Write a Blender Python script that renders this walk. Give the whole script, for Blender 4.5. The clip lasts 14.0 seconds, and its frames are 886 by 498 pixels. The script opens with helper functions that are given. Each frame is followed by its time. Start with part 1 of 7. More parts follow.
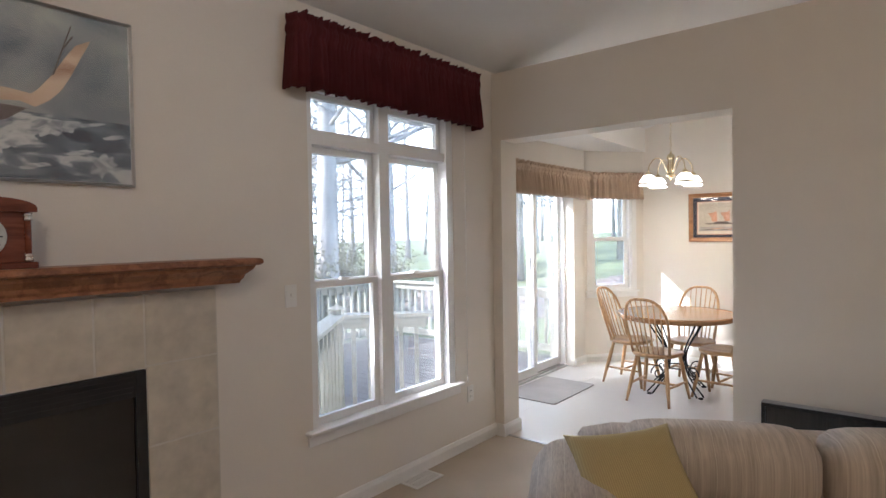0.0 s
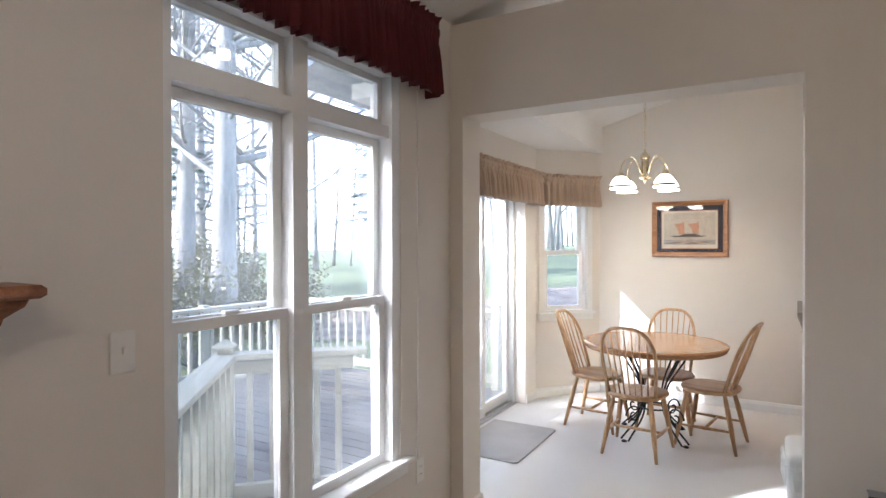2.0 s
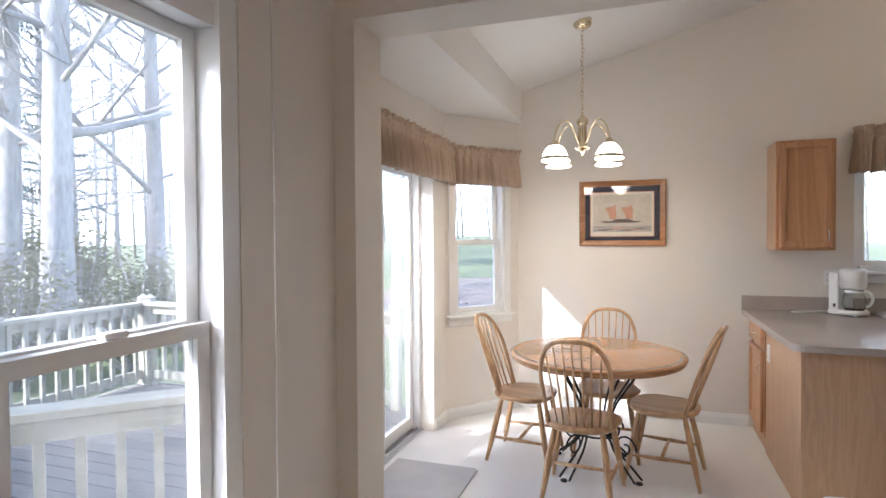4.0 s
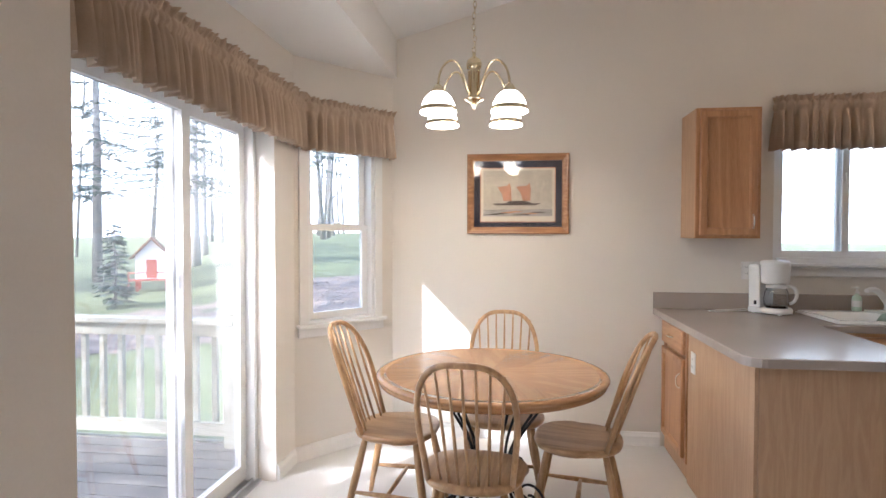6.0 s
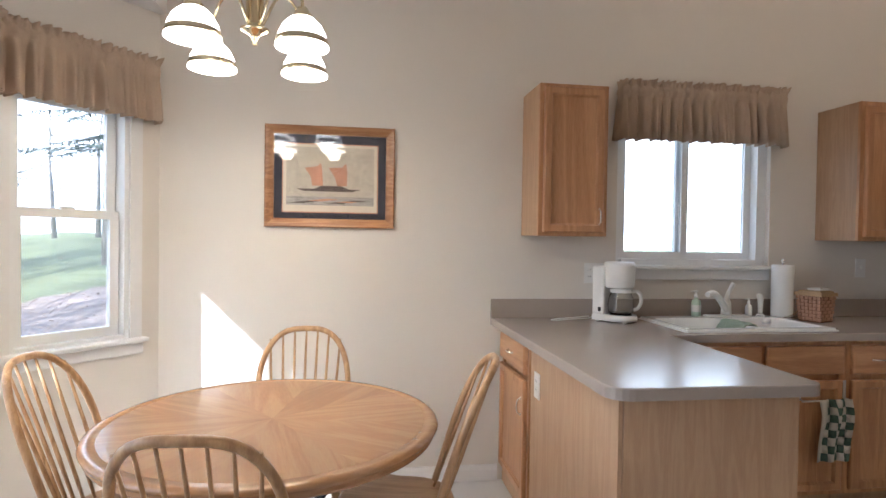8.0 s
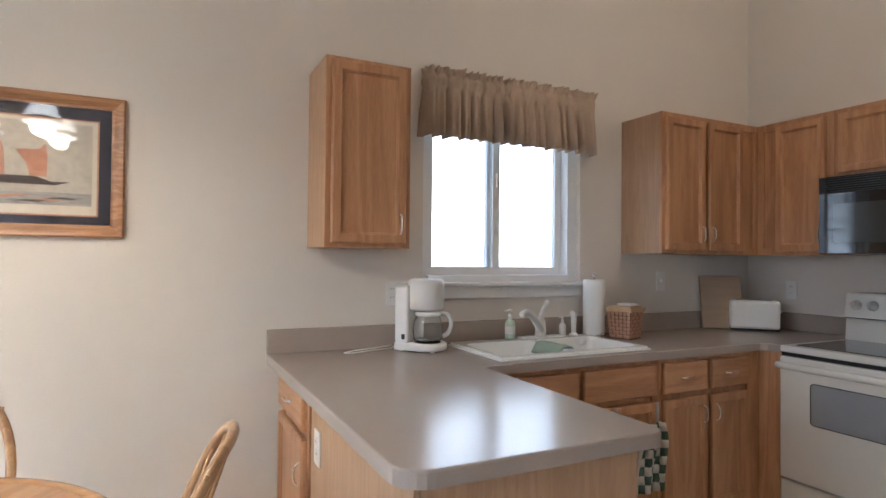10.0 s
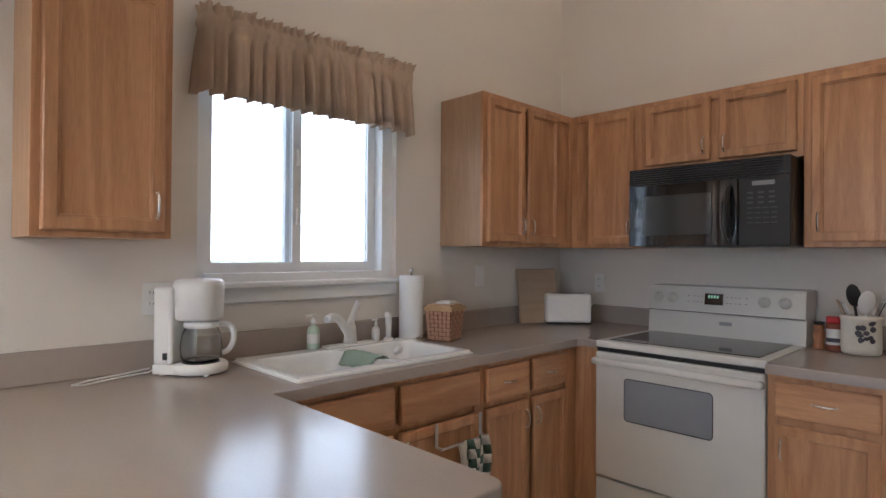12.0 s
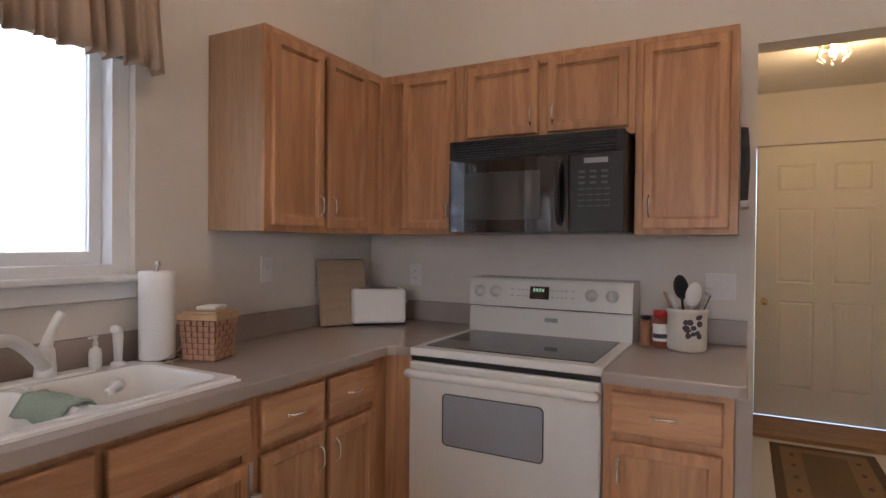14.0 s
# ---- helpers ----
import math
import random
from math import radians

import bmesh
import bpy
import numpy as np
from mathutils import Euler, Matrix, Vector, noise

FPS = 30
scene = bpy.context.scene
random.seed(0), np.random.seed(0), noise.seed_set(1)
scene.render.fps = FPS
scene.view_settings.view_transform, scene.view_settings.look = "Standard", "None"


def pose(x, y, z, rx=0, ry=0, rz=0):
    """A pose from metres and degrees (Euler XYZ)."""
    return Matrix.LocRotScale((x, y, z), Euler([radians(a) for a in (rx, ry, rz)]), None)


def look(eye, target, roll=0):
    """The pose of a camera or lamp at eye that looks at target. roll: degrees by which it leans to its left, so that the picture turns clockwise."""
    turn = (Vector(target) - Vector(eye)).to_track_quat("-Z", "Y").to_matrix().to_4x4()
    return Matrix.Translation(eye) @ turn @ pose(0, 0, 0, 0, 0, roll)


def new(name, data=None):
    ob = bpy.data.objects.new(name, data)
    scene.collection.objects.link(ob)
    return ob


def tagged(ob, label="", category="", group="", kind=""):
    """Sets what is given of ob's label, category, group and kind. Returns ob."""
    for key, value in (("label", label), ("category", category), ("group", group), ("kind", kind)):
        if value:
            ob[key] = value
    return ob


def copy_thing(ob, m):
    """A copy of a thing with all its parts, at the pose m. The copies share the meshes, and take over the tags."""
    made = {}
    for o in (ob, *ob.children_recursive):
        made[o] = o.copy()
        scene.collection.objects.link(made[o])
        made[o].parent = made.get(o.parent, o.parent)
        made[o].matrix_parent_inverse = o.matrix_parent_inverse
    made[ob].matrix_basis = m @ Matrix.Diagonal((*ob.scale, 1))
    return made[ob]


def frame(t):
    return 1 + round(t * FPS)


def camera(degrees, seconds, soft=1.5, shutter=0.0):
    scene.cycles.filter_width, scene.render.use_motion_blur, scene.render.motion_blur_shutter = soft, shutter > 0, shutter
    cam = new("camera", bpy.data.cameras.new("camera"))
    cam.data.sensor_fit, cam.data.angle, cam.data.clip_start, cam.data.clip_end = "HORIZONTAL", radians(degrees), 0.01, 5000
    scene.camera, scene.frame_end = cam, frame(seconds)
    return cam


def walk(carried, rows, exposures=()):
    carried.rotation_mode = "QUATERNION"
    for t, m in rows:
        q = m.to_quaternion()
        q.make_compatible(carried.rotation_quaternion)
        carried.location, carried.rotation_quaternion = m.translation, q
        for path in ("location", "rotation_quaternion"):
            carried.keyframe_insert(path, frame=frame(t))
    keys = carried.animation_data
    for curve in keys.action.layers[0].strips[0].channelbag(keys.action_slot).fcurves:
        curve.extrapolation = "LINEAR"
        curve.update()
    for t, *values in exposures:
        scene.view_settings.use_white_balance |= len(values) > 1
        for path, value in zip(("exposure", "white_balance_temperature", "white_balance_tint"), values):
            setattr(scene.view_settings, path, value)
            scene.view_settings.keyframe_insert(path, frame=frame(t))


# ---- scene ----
cam = camera(75.7, 14.0)
PATH = [
    (0, (-0.031, 0.584, 1.524), (-1.3, 2.129, 1.474), -0.9),
    (0.5, (-0.286, 0.775, 1.529), (-1.493, 2.369, 1.484), -0.5),
    (1, (-0.49, 0.974, 1.521), (-1.634, 2.614, 1.491), -0.4),
    (1.5, (-0.706, 1.187, 1.525), (-1.784, 2.872, 1.506), -0.2),
    (2, (-0.925, 1.42, 1.516), (-1.931, 3.148, 1.503), -0.1),
    (2.5, (-1.1, 1.658, 1.501), (-2.029, 3.429, 1.492), -0.1),
    (3, (-1.253, 1.928, 1.499), (-2.1, 3.74, 1.486), -0.0),
    (3.2, (-1.326, 2.022, 1.507), (-2.128, 3.855, 1.485), -0.1),
    (5.3, (-1.608, 3.15, 1.444), (-2.034, 5.103, 1.388), -0.2),
    (5.5, (-1.639, 3.246, 1.437), (-2.012, 5.21, 1.379), -0.1),
    (6, (-1.635, 3.471, 1.399), (-1.895, 5.453, 1.346), 0.1),
    (6.5, (-1.621, 3.684, 1.395), (-1.768, 5.678, 1.342), 0.3),
    (7, (-1.595, 3.883, 1.386), (-1.617, 5.882, 1.333), 0.6),
    (7.5, (-1.549, 4.074, 1.352), (-1.425, 6.07, 1.317), 0.8),
    (8, (-1.481, 4.249, 1.349), (-1.191, 6.228, 1.314), 0.9),
    (8.5, (-1.391, 4.385, 1.337), (-0.943, 6.334, 1.319), 0.7),
    (8.7, (-1.331, 4.439, 1.324), (-0.843, 6.379, 1.321), 0.9),
    (10.8, (-1.087, 4.941, 1.346), (0.024, 6.603, 1.38), 0.3),
    (11, (-1.053, 4.959, 1.35), (0.103, 6.591, 1.382), 0.4),
    (11.5, (-0.959, 5.076, 1.338), (0.325, 6.609, 1.363), 0.4),
    (12, (-0.86, 5.165, 1.333), (0.538, 6.595, 1.351), 0.4),
    (12.5, (-0.75, 5.273, 1.318), (0.759, 6.586, 1.333), 0.5),
    (13, (-0.607, 5.361, 1.346), (0.996, 6.557, 1.341), 0.5),
    (13.5, (-0.467, 5.423, 1.338), (1.225, 6.489, 1.329), 0.5),
    (14, (-0.311, 5.466, 1.334), (1.457, 6.4, 1.313), 0.5),
]
EXPOSURES = [(0.0, 2.52, 5450, 10), (3.0, 2.48, 5350, 11), (5.5, 2.4, 5550, 13), (8.5, 2.4, 5450, 11), (11.0, 2.5, 5450, 11), (12.5, 2.43, 5550, 14), (14.0, 2.43, 5900, 20)]
walk(cam, [(t, look(eye, target, roll)) for t, eye, target, roll in PATH], EXPOSURES)

# ---- world and large lights ----
SUN_EL = 32.3
SUN_WAY = Vector((0.63 * math.cos(radians(SUN_EL)), 0.777 * math.cos(radians(SUN_EL)), -math.sin(radians(SUN_EL))))
world = bpy.data.worlds.new("world")
scene.world = world
world.use_nodes = True
wn = world.node_tree.nodes
sky = wn.new("ShaderNodeTexSky")
sky.sky_type = "NISHITA"
sky.sun_disc = False
sky.sun_elevation = radians(SUN_EL)
sky.sun_rotation = radians(219.0)
sky.air_density, sky.dust_density, sky.ozone_density = 1.0, 2.2, 1.0
wn["Background"].inputs["Strength"].default_value = 0.15
world.node_tree.links.new(sky.outputs["Color"], wn["Background"].inputs["Color"])
sun = new("sun", bpy.data.lights.new("sun", "SUN"))
sun.data.energy, sun.data.angle, sun.data.color = 2.2, radians(0.6), (1.0, 0.95, 0.88)
sun.matrix_world = look((-20, -20, 20), Vector((-20, -20, 20)) + SUN_WAY)


def point_lamp(name, place, watts, color, radius=0.03):
    ob = new(name, bpy.data.lights.new(name, "POINT"))
    ob.data.energy, ob.data.color, ob.data.shadow_soft_size = watts, color, radius
    ob.location = place
    return ob


# ---- plan ----
XL, XR, YP, YB = -2.47, 2.39, 4.155, 7.36      # west wall, range wall, partition, back wall
PT = 0.205                                     # wall thickness
XB, XS = -2.98, -3.11                          # bay wall, sliding door plane
BAY_Z = 2.472                                  # ceiling of the bay
OPEN_X0, OPEN_X1, OPEN_Z = -2.392, -0.820, 2.218
SLOPE, EAVE = 0.28, 2.735
CTR = 0.914


def vault(x):
    return EAVE + SLOPE * (x - XL)


# ---- materials ----
def node_mat(name):
    m = bpy.data.materials.new(name)
    m.use_nodes = True
    return m, m.node_tree.nodes, m.node_tree.links, m.node_tree.nodes["Principled BSDF"]


def paint(name, color, rough=0.5, metal=0.0, vary=0.06, big=1.5, fine=60.0, bump=0.05, spec=0.5, stretch=(1, 1, 1), coat=0.0):
    """A surface with colour and gloss that vary at two scales, and fine relief."""
    m, n, l, p = node_mat(name)
    co = n.new("ShaderNodeTexCoord")
    mp = n.new("ShaderNodeMapping")
    mp.inputs["Scale"].default_value = stretch
    l.new(co.outputs["Object"], mp.inputs["Vector"])
    a, b = n.new("ShaderNodeTexNoise"), n.new("ShaderNodeTexNoise")
    a.inputs["Scale"].default_value, b.inputs["Scale"].default_value = big, fine
    a.inputs["Detail"].default_value = b.inputs["Detail"].default_value = 4
    l.new(mp.outputs["Vector"], a.inputs["Vector"])
    l.new(mp.outputs["Vector"], b.inputs["Vector"])
    mix = n.new("ShaderNodeMath")
    mix.operation = "ADD"
    l.new(a.outputs["Fac"], mix.inputs[0])
    l.new(b.outputs["Fac"], mix.inputs[1])
    ramp = n.new("ShaderNodeValToRGB")
    ramp.color_ramp.elements[0].position, ramp.color_ramp.elements[1].position = 0.35, 0.65
    lo = [max(0.0, c * (1 - vary)) for c in color]
    hi = [min(1.0, c * (1 + vary)) for c in color]
    ramp.color_ramp.elements[0].color, ramp.color_ramp.elements[1].color = (*lo, 1), (*hi, 1)
    half = n.new("ShaderNodeMath")
    half.operation = "MULTIPLY"
    half.inputs[1].default_value = 0.5
    l.new(mix.outputs[0], half.inputs[0])
    l.new(half.outputs[0], ramp.inputs["Fac"])
    l.new(ramp.outputs["Color"], p.inputs["Base Color"])
    rr = n.new("ShaderNodeMapRange")
    rr.inputs["To Min"].default_value, rr.inputs["To Max"].default_value = max(0.02, rough * 0.88), min(1, rough * 1.12)
    l.new(a.outputs["Fac"], rr.inputs["Value"])
    l.new(rr.outputs["Result"], p.inputs["Roughness"])
    p.inputs["Metallic"].default_value = metal
    p.inputs["Specular IOR Level"].default_value = spec
    p.inputs["Coat Weight"].default_value = coat
    if bump:
        bp = n.new("ShaderNodeBump")
        bp.inputs["Strength"].default_value, bp.inputs["Distance"].default_value = bump, 0.004
        l.new(b.outputs["Fac"], bp.inputs["Height"])
        l.new(bp.outputs["Normal"], p.inputs["Normal"])
    return m


def wood(name, dark, light, axis="z", scale=1.0, rough=0.38, rings=9.0, coat=0.1):
    """Timber with long grain along one axis: broad figure, fine pores, a tint of its own for each board."""
    m, n, l, p = node_mat(name)
    co = n.new("ShaderNodeTexCoord")
    mp = n.new("ShaderNodeMapping")
    s = {"x": (0.09, 1, 1), "y": (1, 0.09, 1), "z": (1, 1, 0.09)}[axis]
    mp.inputs["Scale"].default_value = [v * scale for v in s]
    info = n.new("ShaderNodeObjectInfo")
    off = n.new("ShaderNodeVectorMath")
    off.operation = "SCALE"
    off.inputs["Scale"].default_value = 37.0
    comb = n.new("ShaderNodeCombineXYZ")
    for k in range(3):
        l.new(info.outputs["Random"], comb.inputs[k])
    l.new(comb.outputs[0], off.inputs[0])
    l.new(off.outputs["Vector"], mp.inputs["Location"])
    l.new(co.outputs["Object"], mp.inputs["Vector"])
    fig = n.new("ShaderNodeTexNoise")
    fig.inputs["Scale"].default_value, fig.inputs["Detail"].default_value, fig.inputs["Distortion"].default_value = rings, 3, 0.6
    pore = n.new("ShaderNodeTexNoise")
    pore.inputs["Scale"].default_value, pore.inputs["Detail"].default_value = rings * 22, 2
    l.new(mp.outputs["Vector"], fig.inputs["Vector"])
    l.new(mp.outputs["Vector"], pore.inputs["Vector"])
    wv = n.new("ShaderNodeMath")
    wv.operation = "MULTIPLY"
    wv.inputs[1].default_value = 26.0
    l.new(fig.outputs["Fac"], wv.inputs[0])
    sn = n.new("ShaderNodeMath")
    sn.operation = "SINE"
    l.new(wv.outputs[0], sn.inputs[0])
    k1 = n.new("ShaderNodeMath")
    k1.operation = "MULTIPLY_ADD"
    k1.inputs[1].default_value, k1.inputs[2].default_value = 0.16, 0.25
    l.new(sn.outputs[0], k1.inputs[0])
    k2 = n.new("ShaderNodeMath")
    k2.operation = "MULTIPLY_ADD"
    k2.inputs[1].default_value = 0.5
    l.new(pore.outputs["Fac"], k2.inputs[0])
    l.new(k1.outputs[0], k2.inputs[2])
    ramp = n.new("ShaderNodeValToRGB")
    ramp.color_ramp.elements[0].position, ramp.color_ramp.elements[1].position = 0.2, 0.8
    ramp.color_ramp.elements[0].color, ramp.color_ramp.elements[1].color = (*dark, 1), (*light, 1)
    l.new(k2.outputs[0], ramp.inputs["Fac"])
    hsv = n.new("ShaderNodeHueSaturation")
    vr = n.new("ShaderNodeMapRange")
    vr.inputs["To Min"].default_value, vr.inputs["To Max"].default_value = 0.92, 1.08
    l.new(info.outputs["Random"], vr.inputs["Value"])
    l.new(vr.outputs["Result"], hsv.inputs["Value"])
    l.new(ramp.outputs["Color"], hsv.inputs["Color"])
    l.new(hsv.outputs["Color"], p.inputs["Base Color"])
    p.inputs["Roughness"].default_value = rough
    p.inputs["Coat Weight"].default_value, p.inputs["Coat Roughness"].default_value = coat, 0.2
    bp = n.new("ShaderNodeBump")
    bp.inputs["Strength"].default_value, bp.inputs["Distance"].default_value = 0.12, 0.002
    l.new(pore.outputs["Fac"], bp.inputs["Height"])
    l.new(bp.outputs["Normal"], p.inputs["Normal"])
    return m


def clear(name, tint=(1, 1, 1), rough=0.0, ior=1.45):
    m, n, l, p = node_mat(name)
    p.inputs["Base Color"].default_value = (*tint, 1)
    p.inputs["Transmission Weight"].default_value = 1.0
    p.inputs["Roughness"].default_value, p.inputs["IOR"].default_value = rough, ior
    return m


def glow(name, color, strength):
    m, n, l, p = node_mat(name)
    p.inputs["Base Color"].default_value = (*color, 1)
    p.inputs["Emission Color"].default_value = (*color, 1)
    p.inputs["Emission Strength"].default_value = strength
    return m


def striped(name, base, line, period, width, axis, rough=0.85, vary=0.1, big=4, fine=420, stretch=(1, 1, 1)):
    """Cloth with thin woven stripes."""
    m = paint(name, base, rough, vary=vary, big=big, fine=fine, bump=0.35, stretch=stretch)
    n, l = m.node_tree.nodes, m.node_tree.links
    p = n["Principled BSDF"]
    under = p.inputs["Base Color"].links[0].from_socket
    co = n.new("ShaderNodeTexCoord")
    sep = n.new("ShaderNodeSeparateXYZ")
    l.new(co.outputs["Object"], sep.inputs[0])
    nz = n.new("ShaderNodeTexNoise")
    nz.inputs["Scale"].default_value = 3.0
    l.new(co.outputs["Object"], nz.inputs["Vector"])
    ad = n.new("ShaderNodeMath")
    ad.operation = "MULTIPLY_ADD"
    ad.inputs[1].default_value = period * 0.25
    l.new(nz.outputs["Fac"], ad.inputs[0])
    l.new(sep.outputs[axis], ad.inputs[2])
    md = n.new("ShaderNodeMath")
    md.operation = "PINGPONG"
    md.inputs[1].default_value = period
    l.new(ad.outputs[0], md.inputs[0])
    lt = n.new("ShaderNodeMath")
    lt.operation = "LESS_THAN"
    lt.inputs[1].default_value = width
    l.new(md.outputs[0], lt.inputs[0])
    mx = n.new("ShaderNodeMixRGB")
    mx.inputs["Color2"].default_value = (*line, 1)
    l.new(lt.outputs[0], mx.inputs["Fac"])
    l.new(under, mx.inputs["Color1"])
    l.new(mx.outputs["Color"], p.inputs["Base Color"])
    return m


WALL = paint("wall_paint", (0.735, 0.688, 0.622), 0.6, vary=0.02, big=0.8, fine=180, bump=0.08, spec=0.35)
CEIL = paint("ceiling_paint", (0.80, 0.785, 0.755), 0.8, vary=0.02, fine=140, bump=0.12)
TRIM = paint("white_trim", (0.80, 0.79, 0.77), 0.35, vary=0.02, fine=40, bump=0.02)
VINYL = paint("window_vinyl", (0.82, 0.82, 0.81), 0.3, vary=0.02, fine=30, bump=0.01)
DOORW = paint("cream_door_paint", (0.74, 0.70, 0.60), 0.4, vary=0.03, fine=40, bump=0.03)
FLOORV = paint("sheet_vinyl", (0.71, 0.69, 0.665), 0.30, vary=0.004, big=0.9, fine=7, bump=0.0)
CARPET = paint("beige_carpet", (0.50, 0.43, 0.35), 0.95, vary=0.14, big=2, fine=320, bump=0.9, spec=0.1)
OAKZ = wood("honey_oak_upright", (0.395, 0.19, 0.084), (0.60, 0.33, 0.162), "z")
OAKX = wood("honey_oak_level", (0.395, 0.19, 0.084), (0.60, 0.33, 0.162), "x")
OAKSIDE = wood("oak_laminate_panel", (0.42, 0.255, 0.142), (0.52, 0.335, 0.195), "z", 2.2, 0.5)
CHAIRW = wood("natural_ash", (0.34, 0.185, 0.08), (0.60, 0.38, 0.19), "z", 1.5, 0.35)
SEATW = wood("seat_ash", (0.36, 0.20, 0.09), (0.60, 0.38, 0.19), "y", 1.3, 0.3)
TABLEW = wood("table_oak", (0.345, 0.175, 0.075), (0.45, 0.245, 0.11), "x", 1.2, 0.22, coat=0.4)
MANTELW = wood("mantel_oak", (0.15, 0.056, 0.026), (0.37, 0.165, 0.078), "y", 1.2, 0.4)
CLOCKW = wood("cherry_wood", (0.10, 0.022, 0.012), (0.23, 0.06, 0.03), "x", 1.5, 0.25, coat=0.4)
FRAMEW = wood("frame_oak", (0.26, 0.11, 0.04), (0.48, 0.25, 0.11), "x", 2.5, 0.35)
LAMINATE = paint("taupe_laminate", (0.39, 0.33, 0.285), 0.22, vary=0.05, big=2, fine=260, bump=0.02)
ENAMEL = paint("bisque_enamel", (0.70, 0.675, 0.615), 0.22, vary=0.015, fine=8, bump=0.0)
WHITEP = paint("white_plastic", (0.80, 0.79, 0.76), 0.35, vary=0.02, fine=30, bump=0.01)
SINKW = paint("white_enamel_sink", (0.83, 0.825, 0.80), 0.18, vary=0.01, fine=8, bump=0.0)
BLACKG = paint("black_glass", (0.012, 0.012, 0.013), 0.04, vary=0.1, fine=10, bump=0.0, spec=0.9)
BLACKP = paint("black_plastic", (0.018, 0.018, 0.019), 0.35, vary=0.1, fine=90, bump=0.05, spec=0.35)
GREYG = paint("grey_oven_glass", (0.30, 0.31, 0.32), 0.15, vary=0.04, fine=300, bump=0.0)
MWSCREEN = paint("microwave_window", (0.045, 0.048, 0.048), 0.05, vary=0.05, fine=400, bump=0.0, spec=0.9)
DIMP = paint("dim_key_print", (0.085, 0.085, 0.085), 0.4, vary=0.05)
GREYP = paint("grey_print", (0.30, 0.30, 0.30), 0.5, vary=0.05)
CHROME = paint("chrome", (0.80, 0.79, 0.77), 0.12, 1.0, vary=0.02, fine=20, bump=0.0)
PULLM = paint("satin_pull_metal", (0.86, 0.82, 0.74), 0.26, 1.0, vary=0.03, fine=20, bump=0.0)
BRASS = paint("polished_brass", (0.76, 0.66, 0.45), 0.16, 1.0, vary=0.05, fine=20, bump=0.0)
SILVER = paint("silver_frame_metal", (0.55, 0.55, 0.55), 0.3, 1.0, vary=0.05)
IRON = paint("black_iron", (0.03, 0.03, 0.032), 0.45, 0.6, vary=0.2, fine=120, bump=0.1)
BURG = paint("burgundy_cloth", (0.085, 0.017, 0.020), 0.9, vary=0.22, big=6, fine=420, bump=0.3, spec=0.2)
TANC = paint("tan_cloth", (0.50, 0.385, 0.285), 0.9, vary=0.12, big=6, fine=420, bump=0.3, spec=0.2)
LINING = paint("pale_lining", (0.62, 0.58, 0.54), 0.9, vary=0.05)
SOFA = striped("sofa_stripe_cloth", (0.50, 0.43, 0.36), (0.60, 0.53, 0.45), 0.026, 0.0016, 0, vary=0.22, big=34, fine=170, stretch=(1, 0.12, 0.03))
PILLOWC = striped("yellow_rib_cloth", (0.50, 0.40, 0.19), (0.42, 0.33, 0.15), 0.004, 0.0018, 0)
TILE = paint("fireplace_tile", (0.54, 0.49, 0.41), 0.35, vary=0.14, big=4, fine=18, bump=0.05)
GROUT = paint("pale_grout", (0.60, 0.57, 0.52), 0.9, vary=0.05, fine=200, bump=0.2)
MAT_G = paint("grey_mat_cloth", (0.46, 0.44, 0.425), 0.95, vary=0.12, big=3, fine=260, bump=0.6, spec=0.1)
GLASS = clear("window_glass")
# outdoor panes mix in a little translucent white to imitate veiling glare
VEILED, n_, l_, p_ = node_mat("veiled_window_glass")
p_.inputs["Transmission Weight"].default_value, p_.inputs["Roughness"].default_value = 1.0, 0.0
d_, x_, o_ = n_.new("ShaderNodeBsdfTranslucent"), n_.new("ShaderNodeMixShader"), n_["Material Output"]
g_, r_ = n_.new("ShaderNodeTexNoise"), n_.new("ShaderNodeMapRange")
g_.inputs["Scale"].default_value = 3.0
r_.inputs["To Min"].default_value, r_.inputs["To Max"].default_value = 0.032, 0.055
l_.new(g_.outputs["Fac"], r_.inputs["Value"])
l_.new(r_.outputs["Result"], x_.inputs["Fac"])
d_.inputs["Color"].default_value = (0.85, 0.86, 0.88, 1)
l_.new(p_.outputs[0], x_.inputs[1])
l_.new(d_.outputs[0], x_.inputs[2])
l_.new(x_.outputs[0], o_.inputs["Surface"])
DECKW = wood("weathered_deck_board", (0.085, 0.074, 0.062), (0.17, 0.15, 0.128), "x", 0.9, 0.8, coat=0.0)
RAILW = wood("treated_pine", (0.30, 0.285, 0.225), (0.45, 0.43, 0.35), "x", 1.2, 0.75, coat=0.0)
GRASS = paint("lawn_grass", (0.17, 0.19, 0.10), 0.9, vary=0.4, big=0.25, fine=14, bump=0.6, spec=0.1)
MULCH = paint("leaf_litter", (0.30, 0.245, 0.205), 0.95, vary=0.5, big=1.2, fine=18, bump=1.0, spec=0.1)
BARK = paint("grey_bark", (0.34, 0.325, 0.315), 0.95, vary=0.35, big=2, fine=24, bump=0.9, stretch=(1, 1, 0.25), spec=0.1)
NEEDLE = paint("spruce_needles", (0.05, 0.085, 0.07), 0.8, vary=0.4, big=1, fine=20, bump=0.2)
SHRUB = paint("rhododendron_leaf", (0.20, 0.19, 0.09), 0.5, vary=0.45, big=3, fine=20, bump=0.1)


